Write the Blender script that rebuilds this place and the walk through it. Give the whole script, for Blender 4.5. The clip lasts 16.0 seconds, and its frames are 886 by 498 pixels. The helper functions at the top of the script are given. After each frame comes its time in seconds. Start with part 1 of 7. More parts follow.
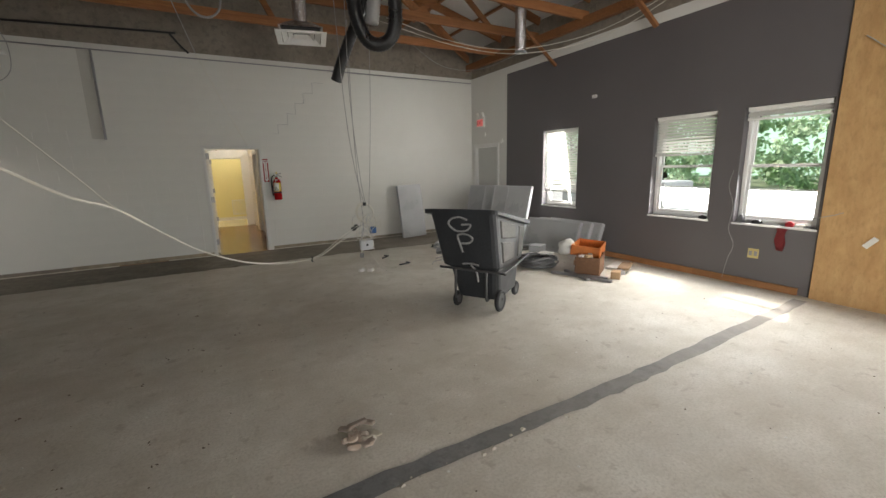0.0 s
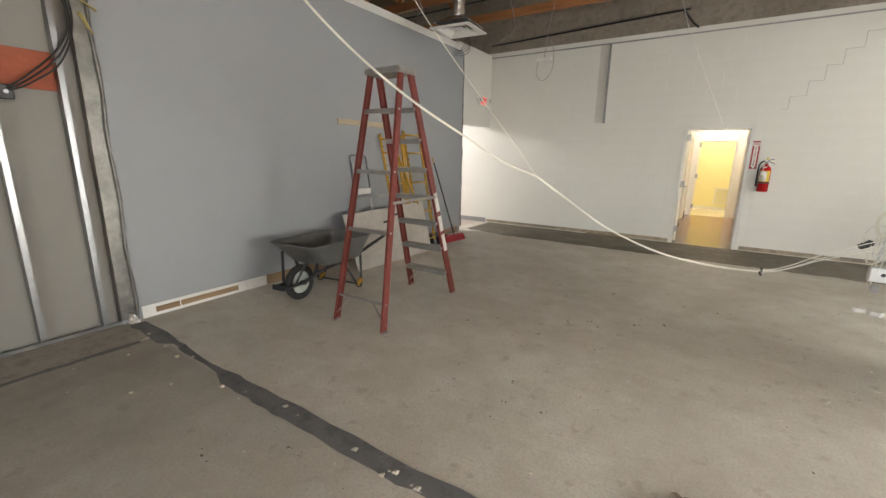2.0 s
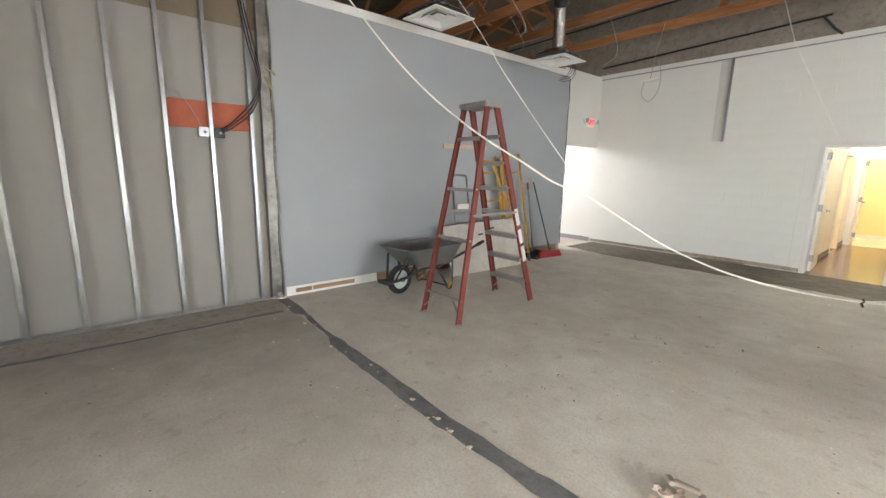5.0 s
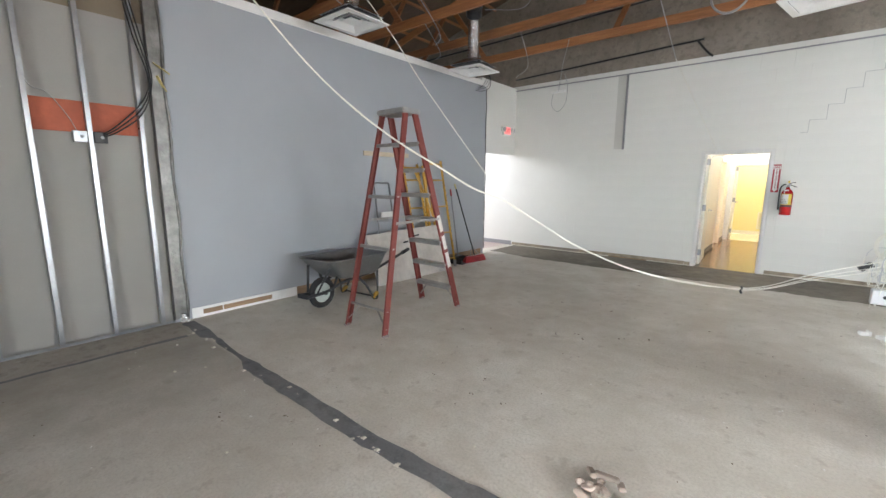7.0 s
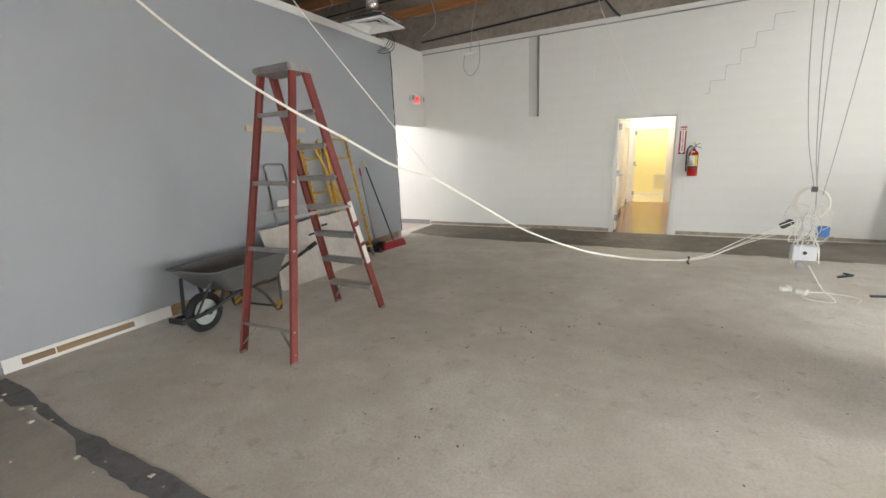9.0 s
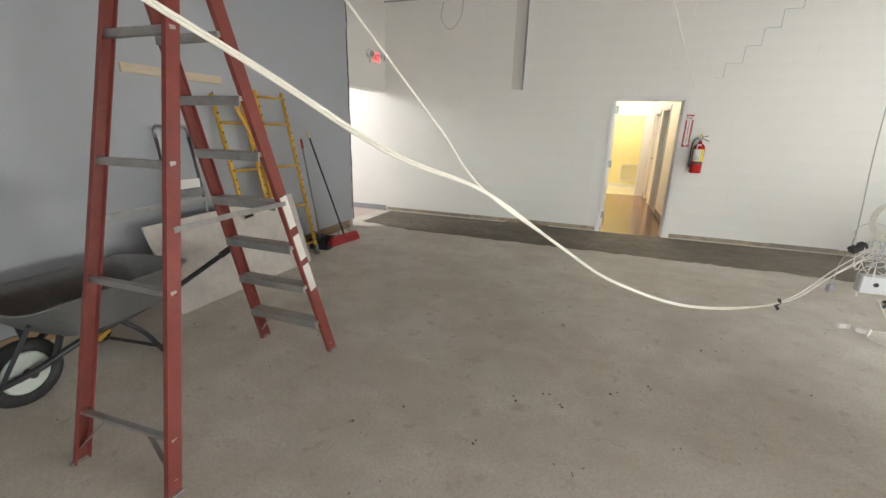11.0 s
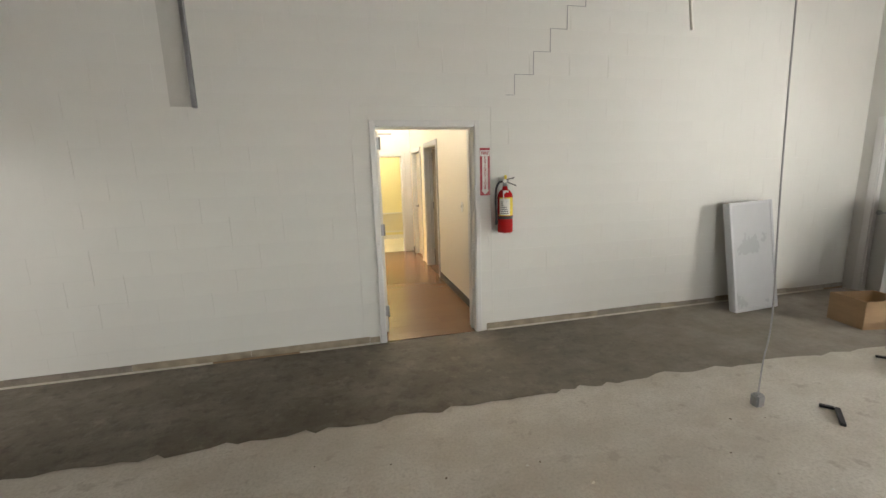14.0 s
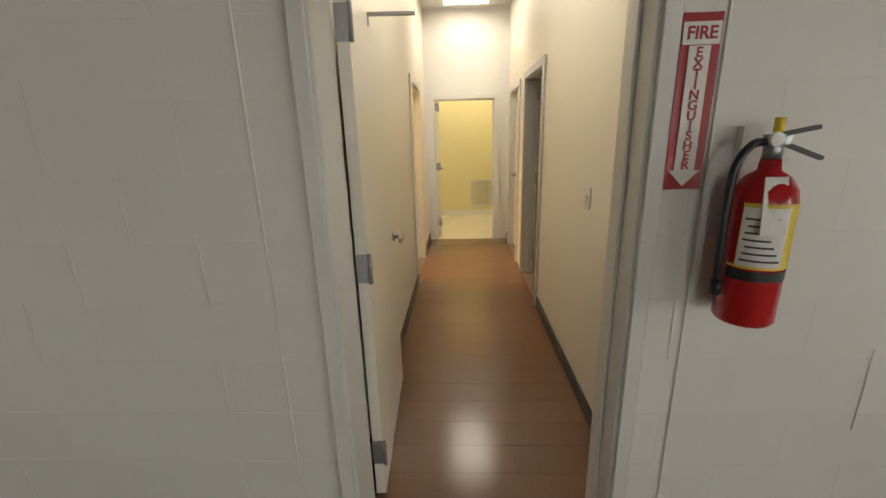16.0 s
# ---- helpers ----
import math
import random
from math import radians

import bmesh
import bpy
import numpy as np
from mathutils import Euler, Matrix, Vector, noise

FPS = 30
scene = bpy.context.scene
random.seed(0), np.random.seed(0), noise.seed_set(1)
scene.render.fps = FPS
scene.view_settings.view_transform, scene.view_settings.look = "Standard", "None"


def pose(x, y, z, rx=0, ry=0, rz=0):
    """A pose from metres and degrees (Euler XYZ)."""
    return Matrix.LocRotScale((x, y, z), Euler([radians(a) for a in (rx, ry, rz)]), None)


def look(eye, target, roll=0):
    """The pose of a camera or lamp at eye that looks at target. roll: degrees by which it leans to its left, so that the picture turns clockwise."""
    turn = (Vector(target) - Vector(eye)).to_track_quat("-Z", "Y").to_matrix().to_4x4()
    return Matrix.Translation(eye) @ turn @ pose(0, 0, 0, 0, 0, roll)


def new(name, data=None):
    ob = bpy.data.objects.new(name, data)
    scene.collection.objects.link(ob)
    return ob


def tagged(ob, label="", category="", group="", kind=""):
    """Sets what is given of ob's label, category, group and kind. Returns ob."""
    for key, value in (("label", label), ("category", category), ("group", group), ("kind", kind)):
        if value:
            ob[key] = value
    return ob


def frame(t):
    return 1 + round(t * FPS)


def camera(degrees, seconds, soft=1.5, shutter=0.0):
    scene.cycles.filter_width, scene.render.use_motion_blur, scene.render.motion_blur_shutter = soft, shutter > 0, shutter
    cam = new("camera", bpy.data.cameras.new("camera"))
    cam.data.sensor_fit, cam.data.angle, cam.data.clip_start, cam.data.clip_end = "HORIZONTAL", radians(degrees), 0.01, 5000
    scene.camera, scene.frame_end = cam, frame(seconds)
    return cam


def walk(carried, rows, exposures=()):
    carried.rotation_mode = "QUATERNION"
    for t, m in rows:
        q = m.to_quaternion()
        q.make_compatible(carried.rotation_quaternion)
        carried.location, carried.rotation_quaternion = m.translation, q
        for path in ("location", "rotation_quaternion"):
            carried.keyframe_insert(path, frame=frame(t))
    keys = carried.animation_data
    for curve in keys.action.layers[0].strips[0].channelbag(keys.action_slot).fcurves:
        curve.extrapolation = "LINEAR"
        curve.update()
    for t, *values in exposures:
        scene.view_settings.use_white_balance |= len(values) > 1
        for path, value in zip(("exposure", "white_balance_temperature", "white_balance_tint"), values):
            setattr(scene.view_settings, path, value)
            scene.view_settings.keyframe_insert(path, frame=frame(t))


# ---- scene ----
cam = camera(94.8, 16.0)
PATH = [
    (0, (0.385, 0.221, 1.575), (1.338, 1.935, 1.182), -1.4),
    (0.5, (0.445, 0.31, 1.566), (1.032, 2.17, 1.124), -1.6),
    (1, (0.563, 0.507, 1.555), (0.792, 2.435, 1.075), 0.8),
    (1.5, (0.678, 0.568, 1.55), (0.273, 2.468, 1.074), 0.9),
    (2, (0.85, 0.59, 1.518), (-0.215, 2.222, 1.069), 0.9),
    (2.5, (0.982, 0.522, 1.527), (-0.368, 1.947, 1.141), 0.5),
    (3, (1.115, 0.443, 1.527), (-0.343, 1.754, 1.134), 1.2),
    (3.5, (1.268, 0.398, 1.543), (-0.231, 1.659, 1.14), 1.2),
    (6, (1.596, 0.421, 1.54), (0.106, 1.715, 1.215), 0.6),
    (6.5, (1.585, 0.451, 1.541), (0.18, 1.837, 1.216), 0.9),
    (7, (1.538, 0.49, 1.53), (0.269, 2.001, 1.2), 0.3),
    (7.5, (1.415, 0.541, 1.526), (0.336, 2.193, 1.197), -0.9),
    (8, (1.314, 0.592, 1.516), (0.4, 2.334, 1.158), -2.5),
    (8.5, (1.204, 0.741, 1.492), (0.313, 2.479, 1.062), -2.6),
    (8.7, (1.124, 0.872, 1.508), (0.207, 2.594, 1.069), -2.4),
    (10.8, (0.313, 2.054, 1.555), (-0.361, 3.854, 1.003), 0.7),
    (11, (0.154, 2.153, 1.533), (-0.494, 3.959, 0.969), 1.5),
    (11.5, (-0.274, 2.505, 1.521), (-0.712, 4.358, 0.909), 0.7),
    (12, (-0.553, 2.956, 1.501), (-0.707, 4.876, 0.962), 3.2),
    (12.5, (-0.663, 3.526, 1.496), (-0.252, 5.429, 1.037), 1.2),
    (13, (-0.556, 4.168, 1.564), (0.002, 6.019, 1.054), -2.8),
    (13.5, (-0.312, 4.751, 1.598), (0.154, 6.653, 1.192), -1.8),
    (14, (0.034, 5.341, 1.585), (0.488, 7.255, 1.225), -1.7),
    (14.5, (0.348, 5.917, 1.55), (0.578, 7.871, 1.192), -0.5),
    (15, (0.581, 6.58, 1.541), (0.679, 8.54, 1.155), -1.2),
    (15.5, (0.736, 7.229, 1.548), (0.629, 9.181, 1.127), -0.9),
    (16, (0.735, 7.911, 1.546), (0.647, 9.832, 0.996), -1.6),
]
LIGHT = ((0.0, -0.10, 6550), (0.5, 0.20, 6800), (1.0, 0.54, 6850), (1.5, 0.80, 7000), (2.0, 1.08, 6700), (2.5, 1.26, 6450), (3.5, 1.45, 6300), (6.5, 1.42, 6050), (7.0, 1.39, 5900), (7.5, 1.33, 5950), (8.5, 1.26, 6200), (11.0, 1.18, 6350), (12.5, 1.04, 6550), (13.5, 0.97, 6550), (14.5, 0.72, 6600), (15.5, 0.46, 6650), (16.0, 0.16, 6750))
walk(cam, [(t, look(eye, target, roll)) for t, eye, target, roll in PATH], [(t, stops, kelvin, 10) for t, stops, kelvin in LIGHT])

# ==== world, sun and large lights ====
SUN_DIR = Vector((-0.52, -0.13, -0.84)).normalized()
world = bpy.data.worlds.new("sky")
scene.world = world
world.use_nodes = True
wn = world.node_tree
sky = wn.nodes.new("ShaderNodeTexSky")
sky.sky_type, sky.sun_disc = "NISHITA", False
sky.sun_elevation, sky.sun_rotation = math.asin(-SUN_DIR.z), math.atan2(-SUN_DIR.x, -SUN_DIR.y)
wn.nodes["Background"].inputs["Strength"].default_value = 0.15
wn.links.new(sky.outputs["Color"], wn.nodes["Background"].inputs["Color"])

sun = new("sun", bpy.data.lights.new("sun", "SUN"))
sun.data.energy, sun.data.angle, sun.data.color = 5.0, radians(0.6), (1.0, 0.95, 0.86)
sun.matrix_world = look((20, 5, 30), Vector((20, 5, 30)) + SUN_DIR)


def area_lamp(name, place, target, sx, sy, watts, colour):
    ob = new(name, bpy.data.lights.new(name, "AREA"))
    ob.data.shape, ob.data.size, ob.data.size_y = "RECTANGLE", sx, sy
    ob.data.energy, ob.data.color = watts, colour
    ob.matrix_world = look(place, target)
    return ob


DAY = (1.0, 0.985, 0.95)
# skylight in the window openings of the east wall, falling inwards and down; the first window's blind is lit through
area_lamp("window_daylight", (6.44, 6.07, 1.5), (3.6, 8.6, 1.0), 0.8, 1.35, 92, DAY)
for y0, y1 in ((3.29, 4.16), (2.125, 2.97)):
    lamp = area_lamp("window_daylight", (6.36, (y0 + y1) / 2, 1.22), (4.0, (y0 + y1) / 2, 0.0), y1 - y0 - 0.1, 0.75, 30, DAY)
    lamp.data.spread = radians(125)
# two unseen windows: one inferred from its sun patch, the southern one added fill
for y0, y1, watts in ((0.55, 1.45, 26), (-1.9, -1.0, 8)):
    lamp = area_lamp("window_daylight", (6.42, (y0 + y1) / 2, 1.42), (1.5, (y0 + y1) / 2 + 2.4, 0.0), y1 - y0, 1.4, watts, DAY)
    lamp.data.spread = radians(140)
# fill lamps added in the unseen south wall, behind the walker
for x, tx, ty, watts, wide in ((-1.6, 6.2, 2.2, 85, 70), (2.0, 3.0, 4.0, 80, 115)):
    lamp = area_lamp("south_fill", (x, -4.95, 1.5), (tx, ty, 1.5), 2.6, 2.4, watts, DAY)
    lamp.data.spread = radians(wide)
# lit hall through the north-west opening, the corridor's ceiling light, the rooms beside it
area_lamp("hall_light", (-5.2, 7.3, 2.55), (-5.0, 8.6, 0.6), 0.6, 1.2, 50, (1.0, 0.97, 0.96))
# the lamp at y 10.4 is added, unseen, to brighten the near corridor walls
for y, watts in ((13.05, 9.5), (10.4, 7)):
    area_lamp("corridor_light", (0.84, y, 3.05), (0.84, y, 0), 0.55, 1.1, watts, (1.0, 0.90, 0.76))
area_lamp("yellow_room_light", (0.8, 14.8, 2.9), (0.8, 14.8, 0), 0.6, 1.2, 27, (1.0, 0.93, 0.78))
area_lamp("side_room_light", (-0.8, 12.45, 2.7), (0.8, 12.5, 0.0), 0.5, 0.8, 60, (1.0, 0.66, 0.28))


# ==== mesh helpers ====
def box(bm, x0, y0, z0, x1, y1, z1):
    v = [bm.verts.new(p) for p in ((x0, y0, z0), (x1, y0, z0), (x1, y1, z0), (x0, y1, z0), (x0, y0, z1), (x1, y0, z1), (x1, y1, z1), (x0, y1, z1))]
    for f in ((3, 2, 1, 0), (4, 5, 6, 7), (0, 1, 5, 4), (1, 2, 6, 5), (2, 3, 7, 6), (3, 0, 4, 7)):
        bm.faces.new([v[i] for i in f])
    return v


def hexa(bm, lower, upper):
    """A solid between two quads, each four points in turn."""
    v = [bm.verts.new(p) for p in (*lower, *upper)]
    for f in ((3, 2, 1, 0), (4, 5, 6, 7), (0, 1, 5, 4), (1, 2, 6, 5), (2, 3, 7, 6), (3, 0, 4, 7)):
        bm.faces.new([v[i] for i in f])
    return v


def beam(bm, p, q, w, h, up=(0, 0, 1)):
    """A bar of width w and height h from p to q."""
    p, q = Vector(p), Vector(q)
    d = (q - p).normalized()
    s = d.cross(Vector(up))
    s = s.normalized() if s.length > 1e-4 else Vector((1, 0, 0))
    u = s.cross(d).normalized()
    a, b = s * w / 2, u * h / 2
    return hexa(bm, (p - a - b, p + a - b, p + a + b, p - a + b), (q - a - b, q + a - b, q + a + b, q - a + b))


def tube(bm, points, r, seg=8, cap=True):
    """A round bar swept along points; r is one radius or one for each point."""
    pts = [Vector(p) for p in points]
    rs = r if isinstance(r, (list, tuple)) else [r] * len(pts)
    rings, side = [], None
    for i, p in enumerate(pts):
        d = (pts[min(i + 1, len(pts) - 1)] - pts[max(i - 1, 0)]).normalized()
        if side is None:
            side = d.cross(Vector((0, 0, 1)) if abs(d.z) < 0.9 else Vector((1, 0, 0))).normalized()
        side = (side - d * side.dot(d)).normalized()
        other = d.cross(side)
        rings.append([bm.verts.new(p + rs[i] * (math.cos(k * math.tau / seg) * side + math.sin(k * math.tau / seg) * other)) for k in range(seg)])
    for a, b in zip(rings, rings[1:]):
        for k in range(seg):
            f = bm.faces.new((a[k], a[(k + 1) % seg], b[(k + 1) % seg], b[k]))
            f.smooth = True
    if cap:
        bm.faces.new(rings[0][::-1])
        bm.faces.new(rings[-1])
    return rings


def spline(points, n=8):
    """Catmull-Rom through points."""
    p = [Vector(q) for q in points]
    p = [2 * p[0] - p[1], *p, 2 * p[-1] - p[-2]]
    out = []
    for a, b, c, d in zip(p, p[1:], p[2:], p[3:]):
        for i in range(n):
            t = i / n
            out.append(0.5 * (2 * b + (c - a) * t + (2 * a - 5 * b + 4 * c - d) * t * t + (3 * b - a - 3 * c + d) * t ** 3))
    return [*out, p[-2]]


def disc(bm, centre, axis, r, h, seg=24):
    """A short cylinder."""
    c, a = Vector(centre), Vector(axis).normalized()
    return tube(bm, (c - a * h / 2, c + a * h / 2), r, seg)


def part(name, bm, material, parent=None, label="", bevel=0.0, seg=1, smooth=False):
    if bevel:
        bmesh.ops.bevel(bm, geom=list(bm.edges), offset=bevel, segments=seg, affect="EDGES", clamp_overlap=True)
    bmesh.ops.recalc_face_normals(bm, faces=list(bm.faces))
    if smooth:
        for f in bm.faces:
            f.smooth = True
    data = bpy.data.meshes.new(name)
    bm.to_mesh(data)
    bm.free()
    data.materials.append(material)
    ob = new(name, data)
    if parent:
        ob.parent = parent
    if label:
        ob["label"] = label
    return ob


def boxpart(name, material, parent, *dims, label="", bevel=0.0, seg=1):
    bm = bmesh.new()
    box(bm, *dims)
    return part(name, bm, material, parent, label, bevel, seg)


def thing(name, label, category, m=None, group="", kind=""):
    ob = new(name)
    ob.empty_display_size = 0.1
    if m is not None:
        ob.matrix_basis = m
    return tagged(ob, label, category, group, kind)


def slab(bm, axis, face, back, us, zs, holes):
    """A wall across x or y with rectangular holes (u0, u1, z0, z1): faces, ends and reveals."""
    us = sorted({*us, *(h[0] for h in holes), *(h[1] for h in holes)})
    zs = sorted({*zs, *(h[2] for h in holes), *(h[3] for h in holes)})
    us, zs = [u for u in us if us[0] <= u <= us[-1]], zs
    solid = {}
    for i in range(len(us) - 1):
        for k in range(len(zs) - 1):
            u, z = (us[i] + us[i + 1]) / 2, (zs[k] + zs[k + 1]) / 2
            solid[i, k] = not any(h[0] < u < h[1] and h[2] < z < h[3] for h in holes)
    cache = {}

    def vert(i, k, d):
        if (i, k, d) not in cache:
            cache[i, k, d] = bm.verts.new((us[i], d, zs[k]) if axis == "y" else (d, us[i], zs[k]))
        return cache[i, k, d]

    for (i, k), full in solid.items():
        if not full:
            continue
        for d in (face, back):
            bm.faces.new((vert(i, k, d), vert(i + 1, k, d), vert(i + 1, k + 1, d), vert(i, k + 1, d)))
        for di, dk, a, b in ((-1, 0, (0, 0), (0, 1)), (1, 0, (1, 0), (1, 1)), (0, -1, (0, 0), (1, 0)), (0, 1, (0, 1), (1, 1))):
            if not solid.get((i + di, k + dk), False):
                bm.faces.new((vert(i + a[0], k + a[1], face), vert(i + b[0], k + b[1], face), vert(i + b[0], k + b[1], back), vert(i + a[0], k + a[1], back)))


# ==== materials ====
def nodes_of(name):
    m = bpy.data.materials.new(name)
    m.use_nodes = True
    return m, m.node_tree, m.node_tree.nodes["Principled BSDF"]


def noise_node(nt, scale, detail=4.0, rough=0.6, stretch=(1, 1, 1), where="Object"):
    tc, mp, nz = nt.nodes.new("ShaderNodeTexCoord"), nt.nodes.new("ShaderNodeMapping"), nt.nodes.new("ShaderNodeTexNoise")
    mp.inputs["Scale"].default_value = stretch
    nz.inputs["Scale"].default_value, nz.inputs["Detail"].default_value, nz.inputs["Roughness"].default_value = scale, detail, rough
    nt.links.new(tc.outputs[where], mp.inputs["Vector"])
    nt.links.new(mp.outputs["Vector"], nz.inputs["Vector"])
    return nz.outputs["Fac"]


def ramp(nt, fac, stops):
    r = nt.nodes.new("ShaderNodeValToRGB")
    el = r.color_ramp.elements
    while len(el) < len(stops):
        el.new(0.5)
    for e, (p, c) in zip(el, stops):
        e.position, e.color = p, (*(c if isinstance(c, tuple) else (c, c, c)), 1)
    nt.links.new(fac, r.inputs["Fac"])
    return r.outputs["Color"]


def mixed(nt, fac, a, b, mode="MIX"):
    m = nt.nodes.new("ShaderNodeMix")
    m.data_type, m.blend_type = "RGBA", mode
    for sock, v in ((m.inputs[0], fac), (m.inputs[6], a), (m.inputs[7], b)):
        if isinstance(v, bpy.types.NodeSocket):
            nt.links.new(v, sock)
        elif isinstance(v, tuple):
            sock.default_value = (*v, 1)
        else:
            sock.default_value = v
    return m.outputs[2]


def bumped(nt, bsdf, height, strength, distance):
    b = nt.nodes.new("ShaderNodeBump")
    b.inputs["Strength"].default_value, b.inputs["Distance"].default_value = strength, distance
    nt.links.new(height, b.inputs["Height"])
    nt.links.new(b.outputs["Normal"], bsdf.inputs["Normal"])


def surface(name, colour, rough=0.6, metal=0.0, grain=40.0, vary=0.12, blot=2.0, bump=0.15, depth=0.002, stretch=(1, 1, 1), spread=0.0, where="Object"):
    """A painted, plastic or metal surface: colour varied at two scales, uneven gloss, fine relief."""
    m, nt, bsdf = nodes_of(name)
    fine, wide = noise_node(nt, grain, 5, 0.65, stretch, where), noise_node(nt, blot, 4, 0.6, stretch, where)
    dark, light = tuple(c * (1 - vary) for c in colour), tuple(min(1, c * (1 + vary)) for c in colour)
    col = mixed(nt, ramp(nt, wide, ((0.3, 0.0), (0.7, 1.0))), dark, light)
    col = mixed(nt, ramp(nt, fine, ((0.35, 0.0), (0.75, 0.6))), col, tuple(c * (1 - 1.3 * vary) for c in colour))
    if spread:
        info = nt.nodes.new("ShaderNodeObjectInfo")
        col = mixed(nt, 1.0, col, ramp(nt, info.outputs["Random"], ((0.0, 1 - spread), (1.0, 1.0))), "MULTIPLY")
    nt.links.new(col, bsdf.inputs["Base Color"])
    bsdf.inputs["Metallic"].default_value = metal
    nt.links.new(ramp(nt, wide, ((0.2, max(0.03, rough - 0.1)), (0.8, min(1, rough + 0.1)))), bsdf.inputs["Roughness"])
    if bump:
        bumped(nt, bsdf, fine, bump, depth)
    return m


def glow(name, colour, strength):
    m, nt, bsdf = nodes_of(name)
    bsdf.inputs["Base Color"].default_value = (*colour, 1)
    bsdf.inputs["Emission Color"].default_value = (*colour, 1)
    bsdf.inputs["Emission Strength"].default_value = strength
    return m


def concrete_floor():
    m, nt, bsdf = nodes_of("concrete_floor")
    wide, mid, fine, spots = noise_node(nt, 0.55, 6, 0.62), noise_node(nt, 2.6, 6, 0.7), noise_node(nt, 60, 4, 0.7), noise_node(nt, 7.5, 3, 0.55)
    streak = noise_node(nt, 1.5, 6, 0.72, (1.0, 1.7, 1.0))
    col = mixed(nt, ramp(nt, wide, ((0.32, 0.0), (0.68, 1.0))), (0.52, 0.48, 0.405), (0.75, 0.72, 0.65))
    col = mixed(nt, ramp(nt, mid, ((0.40, 0.0), (0.72, 0.75))), col, (0.50, 0.45, 0.37))
    col = mixed(nt, ramp(nt, streak, ((0.50, 0.0), (0.72, 0.45))), col, (0.80, 0.76, 0.69))
    col = mixed(nt, ramp(nt, spots, ((0.61, 0.0), (0.70, 0.55))), col, (0.40, 0.35, 0.285))
    col = mixed(nt, ramp(nt, noise_node(nt, 21, 3, 0.6), ((0.66, 0.0), (0.74, 0.5))), col, (0.76, 0.73, 0.67))
    col = mixed(nt, ramp(nt, fine, ((0.44, 0.0), (0.72, 0.65))), col, (0.41, 0.37, 0.31))
    # south of the mortar line the slab is greyer and darker, increasingly to the west
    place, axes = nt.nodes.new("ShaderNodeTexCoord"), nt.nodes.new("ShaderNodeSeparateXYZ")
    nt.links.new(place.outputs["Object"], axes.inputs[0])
    along, across, grey_mask, uneven = (nt.nodes.new(k) for k in ("ShaderNodeMapRange", "ShaderNodeMapRange", "ShaderNodeMath", "ShaderNodeMath"))
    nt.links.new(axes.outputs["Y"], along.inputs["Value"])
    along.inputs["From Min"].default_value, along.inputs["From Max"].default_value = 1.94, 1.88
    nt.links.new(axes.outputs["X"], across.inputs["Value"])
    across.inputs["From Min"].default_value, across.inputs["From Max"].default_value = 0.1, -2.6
    grey_mask.operation = uneven.operation = "MULTIPLY"
    nt.links.new(along.outputs[0], grey_mask.inputs[0])
    nt.links.new(across.outputs[0], grey_mask.inputs[1])
    nt.links.new(grey_mask.outputs[0], uneven.inputs[0])
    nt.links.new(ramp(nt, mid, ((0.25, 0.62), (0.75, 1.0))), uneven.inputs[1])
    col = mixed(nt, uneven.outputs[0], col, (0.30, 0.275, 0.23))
    nt.links.new(col, bsdf.inputs["Base Color"])
    nt.links.new(ramp(nt, mid, ((0.25, 0.55), (0.75, 0.82))), bsdf.inputs["Roughness"])
    bumped(nt, bsdf, fine, 0.12, 0.002)
    return m


def stained_concrete(name, base, light, paling=None):
    """Blotched, scraped slab; the last argument (x from, x to, share) makes it paler along x."""
    m, nt, bsdf = nodes_of(name)
    wide, mid, fine = noise_node(nt, 1.1, 6, 0.65), noise_node(nt, 2.2, 7, 0.72, (0.8, 1.35, 1)), noise_node(nt, 70, 4, 0.7)
    col = mixed(nt, ramp(nt, wide, ((0.35, 0.0), (0.7, 1.0))), base, tuple(c * 1.35 for c in base))
    col = mixed(nt, ramp(nt, mid, ((0.45, 0.0), (0.75, 0.8))), col, light)
    col = mixed(nt, ramp(nt, fine, ((0.45, 0.0), (0.8, 0.4))), col, tuple(c * 0.6 for c in base))
    blots = noise_node(nt, 9.0, 5, 0.7)
    col = mixed(nt, ramp(nt, blots, ((0.50, 0.0), (0.66, 0.55))), col, tuple(c * 0.55 for c in base))
    col = mixed(nt, ramp(nt, noise_node(nt, 5.0, 7, 0.8), ((0.56, 0.0), (0.72, 0.6))), col, tuple(c * 1.15 for c in light))
    if paling:
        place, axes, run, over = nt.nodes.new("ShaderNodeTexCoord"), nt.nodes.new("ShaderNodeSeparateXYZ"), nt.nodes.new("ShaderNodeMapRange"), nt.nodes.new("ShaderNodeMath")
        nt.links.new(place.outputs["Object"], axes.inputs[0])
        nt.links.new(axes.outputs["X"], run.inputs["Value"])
        run.inputs["From Min"].default_value, run.inputs["From Max"].default_value, run.inputs["To Max"].default_value = paling
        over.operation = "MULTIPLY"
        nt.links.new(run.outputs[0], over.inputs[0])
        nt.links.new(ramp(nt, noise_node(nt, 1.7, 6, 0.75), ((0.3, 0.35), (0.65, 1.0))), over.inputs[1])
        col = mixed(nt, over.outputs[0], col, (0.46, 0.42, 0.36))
    nt.links.new(col, bsdf.inputs["Base Color"])
    bsdf.inputs["Roughness"].default_value = 0.8
    bumped(nt, bsdf, fine, 0.4, 0.004)
    return m


